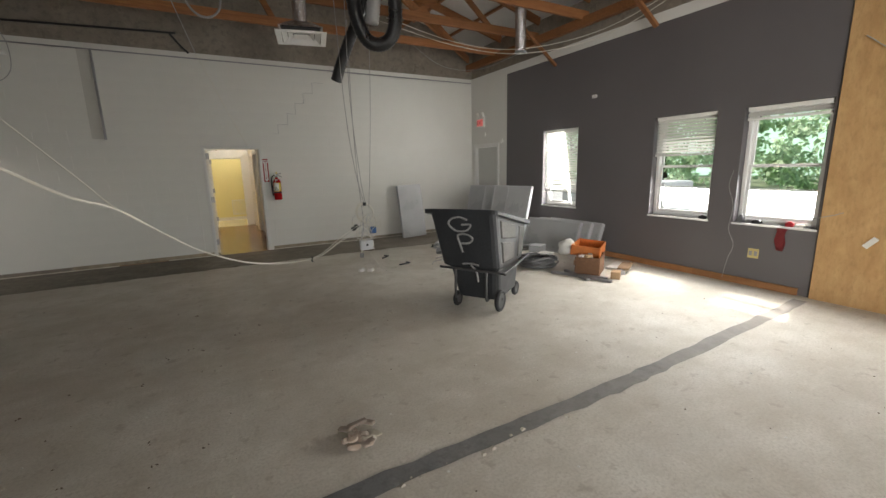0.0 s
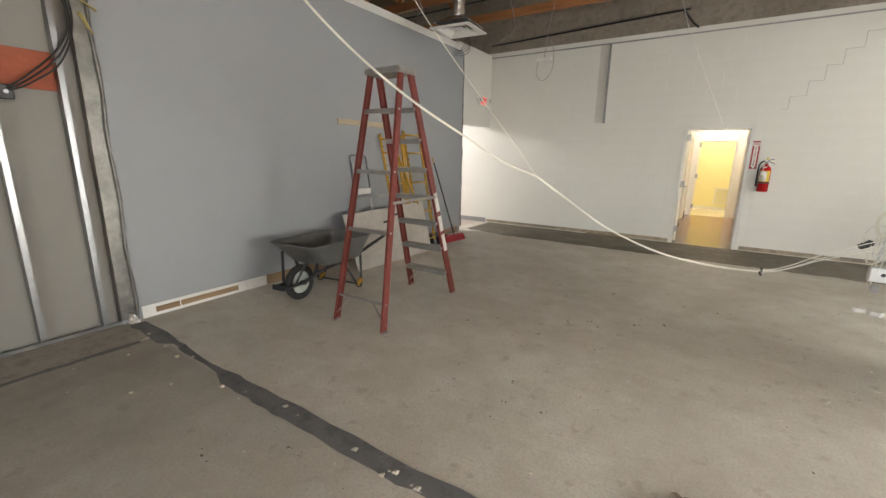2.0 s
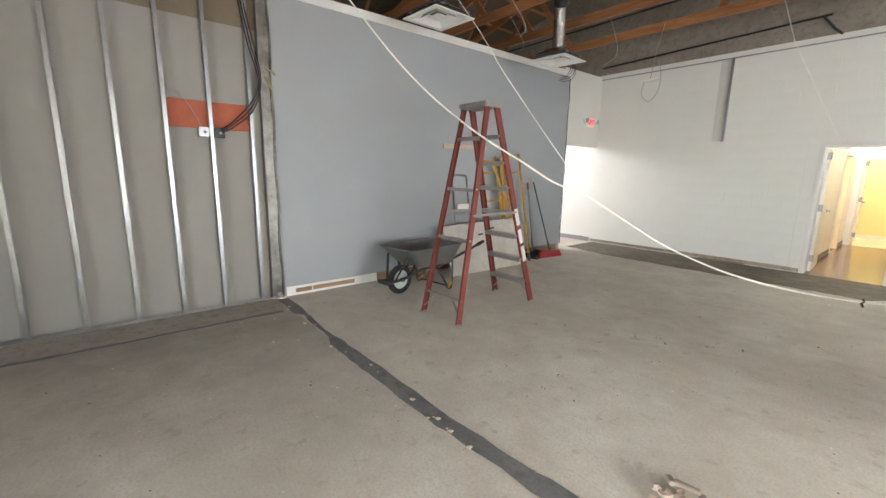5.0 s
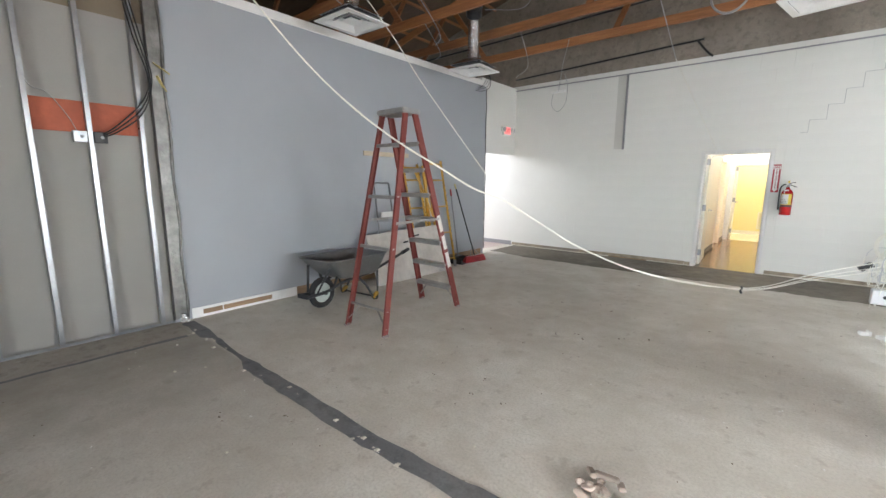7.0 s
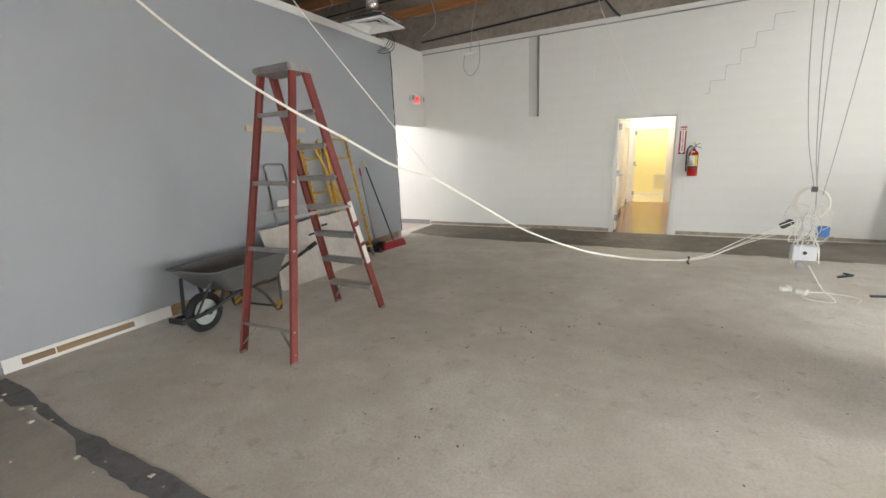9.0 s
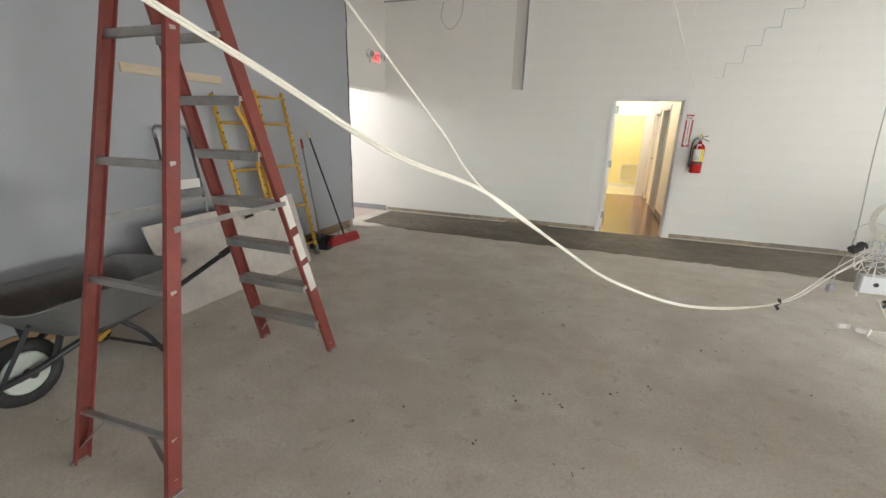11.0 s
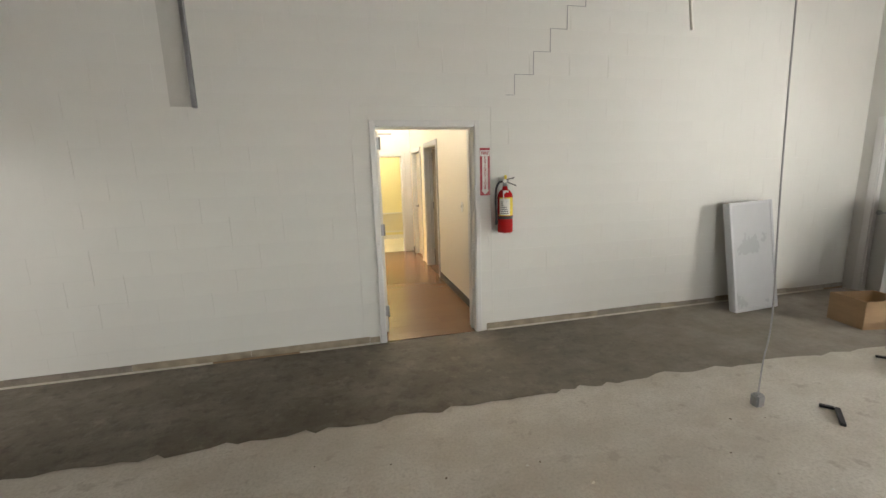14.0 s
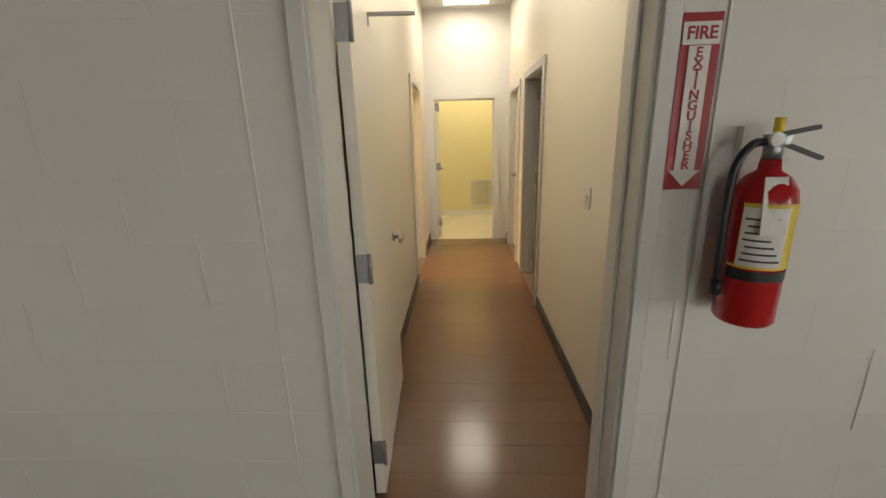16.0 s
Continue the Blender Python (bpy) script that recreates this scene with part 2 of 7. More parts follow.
def wood(name, light, dark, grain=(1.5, 14, 14), rough=0.7, spread=0.25):
    m, nt, bsdf = nodes_of(name)
    a, b, c = noise_node(nt, 3.0, 6, 0.7, grain), noise_node(nt, 1.2, 3, 0.6), noise_node(nt, 16, 4, 0.7, grain)
    col = mixed(nt, ramp(nt, a, ((0.3, 0.0), (0.7, 1.0))), light, dark)
    col = mixed(nt, ramp(nt, c, ((0.5, 0.0), (0.8, 0.45))), col, tuple(k * 0.55 for k in dark))
    col = mixed(nt, ramp(nt, b, ((0.45, 0.0), (0.8, 0.35))), col, tuple(k * 0.6 for k in dark))
    info = nt.nodes.new("ShaderNodeObjectInfo")
    col = mixed(nt, 1.0, col, ramp(nt, info.outputs["Random"], ((0.0, 1 - spread), (1.0, 1.0))), "MULTIPLY")
    nt.links.new(col, bsdf.inputs["Base Color"])
    bsdf.inputs["Roughness"].default_value = rough
    bumped(nt, bsdf, a, 0.3, 0.002)
    return m


def glass_mat():
    m, nt, bsdf = nodes_of("window_glass")
    bsdf.inputs["Base Color"].default_value = (0.96, 0.98, 0.97, 1)
    bsdf.inputs["Roughness"].default_value, bsdf.inputs["Transmission Weight"].default_value, bsdf.inputs["IOR"].default_value = 0.02, 1.0, 1.02
    return m


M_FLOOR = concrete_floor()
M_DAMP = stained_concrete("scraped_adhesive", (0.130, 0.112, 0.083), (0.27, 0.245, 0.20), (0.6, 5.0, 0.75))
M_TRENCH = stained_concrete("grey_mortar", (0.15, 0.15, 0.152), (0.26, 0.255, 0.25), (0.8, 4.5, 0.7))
M_BLOCK = surface("white_block_paint", (0.69, 0.685, 0.64), 0.55, grain=120, vary=0.035, blot=1.3, bump=0.35, depth=0.0025, where="Object")
M_WHITE = surface("white_wall_paint", (0.70, 0.69, 0.65), 0.6, grain=160, vary=0.03, blot=1.2, bump=0.12, depth=0.001)
M_BARE = stained_concrete("bare_block", (0.20, 0.172, 0.138), (0.31, 0.275, 0.23))
M_GREY = surface("grey_wall_paint", (0.325, 0.34, 0.362), 0.55, grain=200, vary=0.03, blot=0.9, bump=0.1, depth=0.001)
M_DARK = surface("charcoal_wall_paint", (0.125, 0.115, 0.117), 0.5, grain=160, vary=0.06, blot=1.1, bump=0.12, depth=0.001)
M_TRIM = surface("white_trim_paint", (0.76, 0.755, 0.73), 0.45, grain=70, vary=0.04, blot=3, bump=0.1, depth=0.001)
M_JAMB = surface("grey_white_door_frame", (0.66, 0.655, 0.63), 0.4, grain=70, vary=0.04, blot=3, bump=0.08, depth=0.001)
M_GYPSUM = surface("gypsum_board_back", (0.30, 0.288, 0.27), 0.85, grain=90, vary=0.05, blot=1.4, bump=0.15, depth=0.001)
M_KRAFT = surface("brown_board_back", (0.19, 0.15, 0.105), 0.85, grain=60, vary=0.12, blot=2, bump=0.15, depth=0.001)
M_STEEL = surface("galvanised_steel", (0.33, 0.34, 0.35), 0.34, 1.0, grain=30, vary=0.16, blot=5, bump=0.06, depth=0.001)
M_FOIL = surface("crumpled_foil", (0.72, 0.72, 0.72), 0.22, 1.0, grain=22, vary=0.12, blot=6, bump=0.9, depth=0.02)
M_LUMBER = wood("truss_lumber", (0.40, 0.175, 0.062), (0.23, 0.088, 0.032), (0.6, 10, 10))
M_PLY = wood("plywood", (0.66, 0.42, 0.19), (0.47, 0.27, 0.105), (2.2, 2.2, 0.9), 0.7, 0.12)
M_PINE = wood("bare_wood_trim", (0.42, 0.29, 0.17), (0.26, 0.165, 0.09), (4, 0.8, 8), 0.8, 0.3)
M_ROOF = surface("white_roof_lining", (0.60, 0.585, 0.56), 0.7, grain=12, vary=0.08, blot=1.5, bump=0.2, depth=0.01)
# the dimness of the west roof space is put into this slope's colour
M_ROOFDARK = wood("dark_west_roof", (0.15, 0.10, 0.06), (0.09, 0.06, 0.038), (0.6, 6, 6))
M_RED = surface("red_fibreglass", (0.172, 0.036, 0.028), 0.45, grain=50, vary=0.2, blot=7, bump=0.1, depth=0.001)
M_ALU = surface("dull_aluminium", (0.42, 0.41, 0.395), 0.42, 0.85, grain=45, vary=0.2, blot=8, bump=0.08, depth=0.001)
M_BLACK = surface("black_plastic", (0.017, 0.018, 0.020), 0.42, grain=60, vary=0.3, blot=3, bump=0.15, depth=0.001)
M_BIN = surface("dark_cart_plastic", (0.022, 0.024, 0.027), 0.5, grain=45, vary=0.35, blot=3, bump=0.2, depth=0.001)
M_CHALK = surface("white_marker", (0.33, 0.33, 0.32), 0.85, grain=60, vary=0.4, blot=9, bump=0)
M_VINYL = None
M_YELLOWPAINT = surface("yellow_wall_paint", (0.80, 0.69, 0.33), 0.6, grain=160, vary=0.03, blot=1, bump=0.1, depth=0.001)
M_CREAM = surface("cream_wall_paint", (0.78, 0.73, 0.62), 0.5, grain=160, vary=0.03, blot=1, bump=0.1, depth=0.001)
M_COVE = surface("dark_vinyl_base", (0.055, 0.055, 0.062), 0.45, grain=60, vary=0.15, blot=3, bump=0.05, depth=0.001)
M_GLASS = glass_mat()

# ==== the large structure ====
XW, XE, YN, YS = -3.4, 6.23, 9.1, -5.0
TOPW = 3.515
DOOR = (0.323, 1.268, 0.0, 2.035)
WINDOWS = ((5.63, 6.52, 0.79, 2.23), (3.29, 4.16, 0.79, 2.22), (2.125, 2.97, 0.79, 2.21), (0.55, 1.45, 0.79, 2.2), (-1.9, -1.0, 0.79, 2.2))
EDOOR = (8.02, 8.92, 0.0, 2.04)


def structure(name, bm, material, label, category="", **kw):
    return tagged(part(name, bm, material, **kw), label, category or name.split("_")[0], kind="structure")


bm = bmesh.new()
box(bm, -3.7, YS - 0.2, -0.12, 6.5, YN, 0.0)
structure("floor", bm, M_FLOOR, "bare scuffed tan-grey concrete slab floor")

bm = bmesh.new()
rng = random.Random(4)
edge, x = [], -3.42
while x < 6.2:
    base = 7.82 + 0.22 * max(0, -2.4 - x) - 0.14 * min(1, max(0, (x - 2.4) / 2))
    edge.append((x, base + rng.uniform(-0.03, 0.03)))
    x += rng.uniform(0.05, 0.16)
edge.append((6.2, 7.6))
lo = [bm.verts.new((x, y, 0.004)) for x, y in edge]
hi = [bm.verts.new((x, YN - 0.01, 0.004)) for x, y in edge]
for i in range(len(edge) - 1):
    bm.faces.new((lo[i], lo[i + 1], hi[i + 1], hi[i]))
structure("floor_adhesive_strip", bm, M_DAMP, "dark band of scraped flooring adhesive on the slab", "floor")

bm = bmesh.new()
lo, hi, x = [], [], -3.3
while x < 6.15:
    y = 1.9 + 0.05 * min(1, max(0, (-2.2 - x) / 0.7)) + 0.065 * min(1, max(0, (x + 0.3) / 1.2)) + 0.038 * max(0, x - 2.8)
    w = 0.065 if x > -1.78 else 0.026 if x > -2.62 else 0.06
    y += 0.03 if -2.62 < x <= -1.78 else 0.0
    lo.append(bm.verts.new((x, y - w + rng.uniform(-0.012, 0.012), 0.004)))
    hi.append(bm.verts.new((x, y + w + rng.uniform(-0.012, 0.012), 0.004)))
    x += rng.uniform(0.06, 0.2)
for i in range(len(lo) - 1):
    bm.faces.new((lo[i], lo[i + 1], hi[i + 1], hi[i]))
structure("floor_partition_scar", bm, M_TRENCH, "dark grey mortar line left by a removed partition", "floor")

# north block wall: painted below, bare above
bm = bmesh.new()
slab(bm, "y", YN, YN + 0.2, (-3.6, 6.45), (0, 3.66), (DOOR,))
wall_north = structure("wall_north", bm, M_BLOCK, "white painted concrete block wall with a doorway", "wall")
bm = bmesh.new()
slab(bm, "y", YN + 0.012, YN + 0.2, (-8.2, 6.45), (3.66, 6.6), ())
structure("wall_north_bare", bm, M_BARE, "bare dusty concrete block above the old ceiling line", "wall")

# east wall: white end, charcoal length, plywood to the south
bm = bmesh.new()
slab(bm, "x", XE, XE + 0.26, (7.69, YN), (0, 3.66), (EDOOR,))
structure("wall_east_white", bm, M_WHITE, "white painted wall end with a closed door", "wall")
bm = bmesh.new()
slab(bm, "x", XE, XE + 0.26, (2.1, 7.69), (0, TOPW), WINDOWS[:3])
structure("wall_east_charcoal", bm, M_DARK, "charcoal painted wall with three sash windows", "wall")
bm = bmesh.new()
slab(bm, "x", XE - 0.03, XE + 0.26, (YS, 2.085), (0, 3.66), WINDOWS[3:])
structure("wall_east_plywood", bm, M_PLY, "bare plywood sheathed wall", "wall")
bm = bmesh.new()
box(bm, XE - 0.004, 2.1, TOPW, XE + 0.26, 7.69, 3.66)
structure("wall_east_top_band", bm, M_WHITE, "unpainted white band along the wall top", "wall")
bm = bmesh.new()
slab(bm, "x", XE + 0.03, XE + 0.26, (YS, YN), (3.66, 4.3), ())
structure("wall_east_bare", bm, M_BARE, "bare block below the roof edge", "wall")

# west: grey partition, stud wall, header over the north-west opening
bm = bmesh.new()
slab(bm, "x", XW, XW - 0.13, (1.99, 7.71), (0, 3.42), ())
structure("wall_west_grey", bm, M_GREY, "light blue-grey painted drywall partition", "wall")
bm = bmesh.new()
box(bm, XW - 0.15, 1.99, 3.42, XW + 0.012, 7.712, 3.52)
structure("trim_west_top", bm, M_TRIM, "white trim capping the grey partition", "trim")
bm = bmesh.new()
box(bm, XW - 0.30, 7.712, 2.14, -3.51, YN - 0.002, 3.62)
structure("wall_west_header", bm, M_WHITE, "white header above the hall opening", "wall")
bm = bmesh.new()
slab(bm, "x", XW - 0.075, XW - 0.10, (YS, 1.975), (0, 3.02), ())
structure("wall_west_board", bm, M_GYPSUM, "grey unfinished back of gypsum board", "wall")
bm = bmesh.new()
slab(bm, "x", XW - 0.075, XW - 0.10, (YS, 1.975), (3.02, 4.2), ())
structure("wall_west_board_top", bm, M_KRAFT, "brown paper back of upper board", "wall")
# unseen closing wall; its two openings are added for the south fill lamps
bm = bmesh.new()
slab(bm, "y", YS, YS - 0.2, (-8.2, 6.5), (0, 6.6), ((-2.9, -0.3, 0.3, 2.7), (0.9, 3.5, 0.3, 2.7)))
structure("wall_south", bm, M_WHITE, "plain unseen closing wall with two openings added for fill lamps", "wall")
# space behind the partition
bm = bmesh.new()
box(bm, -8.2, YS, 0, -8.0, 11, 6)
structure("wall_far_west", bm, M_BARE, "dim far block wall behind the partition", "wall")

# roof: two slopes
# the west slope takes the darkened colour, the east one the white lining
for ex, name, material, label in ((6.9, "roof_east", M_ROOF, "white lined roof between dark purlins"), (-8.9, "roof_west", M_ROOFDARK, "west roof slope coloured dark above the partition")):
    bm = bmesh.new()
    hexa(bm, ((ex, YS - 0.3, 4.25), (-1, YS - 0.3, 6.3), (-1, YN + 0.3, 6.3), (ex, YN + 0.3, 4.25)),
         ((ex, YS - 0.3, 4.40), (-1, YS - 0.3, 6.45), (-1, YN + 0.3, 6.45), (ex, YN + 0.3, 4.40)))
    structure(name, bm, material, label, "roof")

# north-west hall
bm = bmesh.new()
slab(bm, "y", YN, YN + 0.2, (-8.2, -3.6), (0, 3.66), ())
structure("wall_hall_north", bm, M_WHITE, "bright white hall wall beyond the opening", "wall")
bm = bmesh.new()
box(bm, -8.0, 6.6, -0.12, -3.7, YN, 0.002)
structure("floor_hall", bm, surface("pink_tile", (0.50, 0.40, 0.36), 0.4, grain=30, vary=0.06), "pinkish smooth hall floor", "floor")
bm = bmesh.new()
box(bm, -8.0, 6.6, 2.7, -3.72, YN, 2.8)
structure("ceiling_hall", bm, M_WHITE, "plain white hall ceiling", "ceiling")
bm = bmesh.new()
slab(bm, "y", 6.6, 6.5, (-8.0, -3.55), (0, 2.8), ())
structure("wall_hall_south", bm, M_WHITE, "plain white hall wall", "wall")

# corridor behind the door
CXW, CXE, CYN, CTOP = 0.27, 1.42, 13.85, 3.1
LDOOR, RDOOR, RDOOR2, ENDDOOR = (12.05, 12.9, 0, 2.03), (11.42, 12.33, 0, 2.05), (12.75, 13.55, 0, 2.03), (0.37, 1.24, 0, 1.99)
bm = bmesh.new()
slab(bm, "x", CXW, CXW - 0.12, (YN + 0.2, CYN), (0, CTOP), (LDOOR,))
structure("wall_corridor_west", bm, M_CREAM, "cream painted corridor wall", "wall")
bm = bmesh.new()
slab(bm, "x", CXE, CXE + 0.12, (YN + 0.2, CYN), (0, CTOP), (RDOOR, RDOOR2))
structure("wall_corridor_east", bm, M_CREAM, "cream painted corridor wall", "wall")
bm = bmesh.new()
slab(bm, "y", CYN, CYN + 0.12, (CXW - 0.12, CXE + 0.12), (0, CTOP), (ENDDOOR,))
structure("wall_corridor_end", bm, M_TRIM, "white end wall of the corridor", "wall")
bm = bmesh.new()
box(bm, -2.0, YN + 0.2, CTOP, 3.6, 16.0, CTOP + 0.1)
structure("ceiling_corridor", bm, M_TRIM, "white suspended tile ceiling", "ceiling")
bm = bmesh.new()
box(bm, -2.0, CYN, -0.1, 3.6, 16.0, 0.002)
structure("floor_yellow_room", bm, surface("pale_vinyl", (0.62, 0.55, 0.36), 0.22, grain=30, vary=0.025, blot=1, bump=0.03), "pale glossy floor of the yellow room", "floor")
bm = bmesh.new()
slab(bm, "y", 15.7, 15.9, (-2.0, 3.6), (0, CTOP), ())
structure("wall_yellow_room", bm, M_YELLOWPAINT, "yellow painted wall", "wall")
for x in (-1.4, 2.6):
    bm = bmesh.new()
    slab(bm, "x", x, x + (0.1 if x > 0 else -0.1), (CYN + 0.12, 15.7), (0, CTOP), ())
    structure("wall_yellow_side", bm, M_YELLOWPAINT, "yellow painted side wall", "wall")
bm = bmesh.new()
box(bm, -2.0, YN + 0.2, -0.1, 3.6, CYN, -0.004)
structure("floor_corridor", bm, surface("corridor_underlay", (0.14, 0.10, 0.07), 0.7), "dark joints below the corridor planks", "floor")

# ==== more materials ====
M_COPPERGREY = surface("grey_cable", (0.34, 0.34, 0.335), 0.5, grain=60, vary=0.2)
M_CABLE = surface("white_cable", (0.70, 0.68, 0.60), 0.5, grain=40, vary=0.1, bump=0.05)
M_BLACKCABLE = surface("black_cable", (0.015, 0.015, 0.016), 0.4, grain=40, vary=0.2, bump=0.05)
M_SCAFF = surface("yellow_scaffold_paint", (0.50, 0.29, 0.035), 0.5, grain=60, vary=0.25, blot=9, bump=0.15, depth=0.001)
M_ORANGE = surface("orange_wood_varnish", (0.50, 0.15, 0.03), 0.45, grain=20, vary=0.15, stretch=(1, 8, 8))
M_OLDBOARD = surface("scuffed_white_board", (0.50, 0.47, 0.43), 0.8, grain=14, vary=0.16, blot=5, bump=0.3, depth=0.002)
M_GALVPANEL = surface("light_grey_fixture_enamel", (0.50, 0.51, 0.52), 0.38, 0.25, grain=40, vary=0.02, blot=1, bump=0.05, depth=0.001)
M_LENS = surface("prismatic_lens", (0.44, 0.45, 0.455), 0.3, grain=220, vary=0.07, blot=2, bump=0.5, depth=0.001)
M_TRAY = surface("grey_steel_tray", (0.17, 0.174, 0.174), 0.42, 0.3, grain=45, vary=0.25, blot=4, bump=0.12, depth=0.001)
M_RIM = surface("pale_green_wheel", (0.52, 0.58, 0.54), 0.5, grain=50, vary=0.15, bump=0.1, depth=0.001)
M_RUBBER = surface("tyre_rubber", (0.022, 0.022, 0.023), 0.8, grain=60, vary=0.3, bump=0.3, depth=0.002)
M_REDCOAT = surface("red_enamel", (0.42, 0.012, 0.014), 0.22, grain=50, vary=0.08, bump=0.02, depth=0.0005)
M_SIGNRED = surface("sign_red", (0.34, 0.014, 0.024), 0.35, grain=50, vary=0.12, bump=0.02, depth=0.0005)
M_PAPER = surface("white_label", (0.72, 0.71, 0.67), 0.5, grain=60, vary=0.08, bump=0.02)
M_YLABEL = surface("yellow_label", (0.72, 0.55, 0.05), 0.5, grain=60, vary=0.08, bump=0.02)
M_BLUE = surface("blue_plastic_box", (0.03, 0.11, 0.30), 0.45, grain=50, vary=0.15)
M_CARD = surface("brown_cardboard", (0.40, 0.27, 0.15), 0.85, grain=30, vary=0.12, stretch=(1, 1, 6))
M_REDBOARD = surface("red_primed_board", (0.40, 0.105, 0.055), 0.75, grain=30, vary=0.15, blot=6)
M_TAPE = surface("yellowed_tape", (0.58, 0.48, 0.20), 0.7, grain=30, vary=0.15)
M_BROOM = surface("red_bristles", (0.30, 0.02, 0.025), 0.7, grain=160, vary=0.35, bump=0.6, depth=0.004)
M_DUCTBLACK = surface("black_duct_jacket", (0.014, 0.014, 0.015), 0.33, grain=26, vary=0.3, bump=0.8, depth=0.012)
M_DUCTGREY = surface("grey_duct_jacket", (0.42, 0.42, 0.41), 0.5, 0.2, grain=26, vary=0.15, bump=0.5, depth=0.01)
M_DEBRIS = surface("tan_debris", (0.60, 0.49, 0.40), 0.85, grain=40, vary=0.3, spread=0.5)
M_BITS = surface("floor_litter", (0.20, 0.16, 0.12), 0.85, grain=40, vary=0.4)
M_DOORPAINT = surface("pale_door_paint", (0.70, 0.665, 0.58), 0.35, grain=110, vary=0.03, blot=1.2, bump=0.06, depth=0.0008)
M_HINGE = surface("dull_hinge_steel", (0.33, 0.33, 0.34), 0.4, 0.9, grain=60, vary=0.15)
M_BARK = surface("tree_bark", (0.10, 0.075, 0.05), 0.9, grain=14, vary=0.3)
M_GRASS = surface("outside_ground", (0.20, 0.23, 0.12), 0.9, grain=3, vary=0.35, blot=0.3)
M_FENCE = surface("white_trailer_paint", (0.75, 0.75, 0.74), 0.45, grain=20, vary=0.05)
M_BASEWOOD = wood("bare_orange_base", (0.45, 0.22, 0.085), (0.30, 0.13, 0.05), (8, 0.7, 8), 0.7, 0.2)
M_PLASTER = surface("old_base_plaster", (0.56, 0.52, 0.43), 0.8, grain=22, vary=0.22, blot=4, bump=0.4, depth=0.003)
M_BLIND = surface("white_blind_slat", (0.80, 0.79, 0.75), 0.5, grain=60, vary=0.03, bump=0)
M_EXIT = glow("red_exit_face", (0.95, 0.22, 0.20), 0.4)
M_DIRTYBASE = surface("dirty_beige_plaster", (0.33, 0.28, 0.205), 0.85, grain=28, vary=0.42, blot=7, bump=0.5, depth=0.004)
M_CREAMWOOD = wood("cream_pine", (0.62, 0.53, 0.38), (0.52, 0.42, 0.28), (6, 0.8, 8), 0.7, 0.1)
M_DARKFRAME = surface("dark_dusty_steel", (0.10, 0.10, 0.10), 0.55, 0.6, grain=40, vary=0.3, blot=5)
M_STUDEND = surface("dirty_bent_steel", (0.22, 0.215, 0.20), 0.36, 0.8, grain=14, vary=0.4, blot=5, bump=0.8, depth=0.012)
M_RAG = surface("faded_red_cloth", (0.30, 0.045, 0.05), 0.9, grain=90, vary=0.2)
M_LIGHTFACE = glow("lit_diffuser", (1.0, 0.95, 0.85), 3.2)


def leaf_mat():
    m, nt, bsdf = nodes_of("sunlit_leaves")
    wide = noise_node(nt, 0.9, 4, 0.6)
    col = mixed(nt, ramp(nt, wide, ((0.3, 0.0), (0.7, 1.0))), (0.10, 0.17, 0.07), (0.16, 0.25, 0.10))
    nt.links.new(col, bsdf.inputs["Base Color"])
    bsdf.inputs["Roughness"].default_value = 0.5
    thin, blend = nt.nodes.new("ShaderNodeBsdfTranslucent"), nt.nodes.new("ShaderNodeMixShader")
    thin.inputs["Color"].default_value = (0.80, 0.95, 0.68, 1)
    blend.inputs[0].default_value = 0.7
    nt.links.new(bsdf.outputs[0], blend.inputs[1])
    nt.links.new(thin.outputs[0], blend.inputs[2])
    nt.links.new(blend.outputs[0], nt.nodes["Material Output"].inputs["Surface"])
    return m


M_LEAF = leaf_mat()


def planks_mat():
    m, nt, bsdf = nodes_of("orange_brown_plank")
    a, b = noise_node(nt, 9.0, 6, 0.7, (20, 1.0, 1)), noise_node(nt, 0.8, 3, 0.6)
    col = mixed(nt, ramp(nt, a, ((0.3, 0.0), (0.7, 1.0))), (0.190, 0.100, 0.054), (0.165, 0.086, 0.046))
    col = mixed(nt, ramp(nt, b, ((0.35, 0.0), (0.9, 0.2))), col, (0.21, 0.115, 0.064))
    info = nt.nodes.new("ShaderNodeObjectInfo")
    col = mixed(nt, 1.0, col, ramp(nt, info.outputs["Random"], ((0.0, 0.9), (1.0, 1.0))), "MULTIPLY")
    nt.links.new(col, bsdf.inputs["Base Color"])
    nt.links.new(ramp(nt, b, ((0.2, 0.15), (0.8, 0.21))), bsdf.inputs["Roughness"])
    return m


M_PLANK = planks_mat()


# ==== roof timbers ====
def truss(y, group="roof trusses"):
    t = thing("roof_truss", "orange-brown nailed timber roof truss under the roof", "truss", group=group)
    lo = 3.93
    top = lambda x: 6.16 - abs(x + 1.0) * 0.2595
    bm = bmesh.new()
    beam(bm, (-8.3, y, lo + 0.07), (6.22, y, lo + 0.07), 0.045, 0.14)
    part("bottom_chord", bm, M_LUMBER, t)
    for ex in (6.25, -8.3):
        bm = bmesh.new()
        beam(bm, (ex, y, top(ex)), (-1.0, y, top(-1.0)), 0.045, 0.14)
        part("top_chord", bm, M_LUMBER, t)
    nodes = [5.1, 3.6, 1.6, -1.0, -3.6, -5.6]
    for i, x in enumerate(nodes):
        bm = bmesh.new()
        beam(bm, (x, y + 0.02, lo + 0.1), (x + (0.9 if i % 2 else -0.9), y + 0.02, top(x + (0.9 if i % 2 else -0.9)) - 0.05), 0.04, 0.09)
        part("web", bm, M_LUMBER, t)
    return t


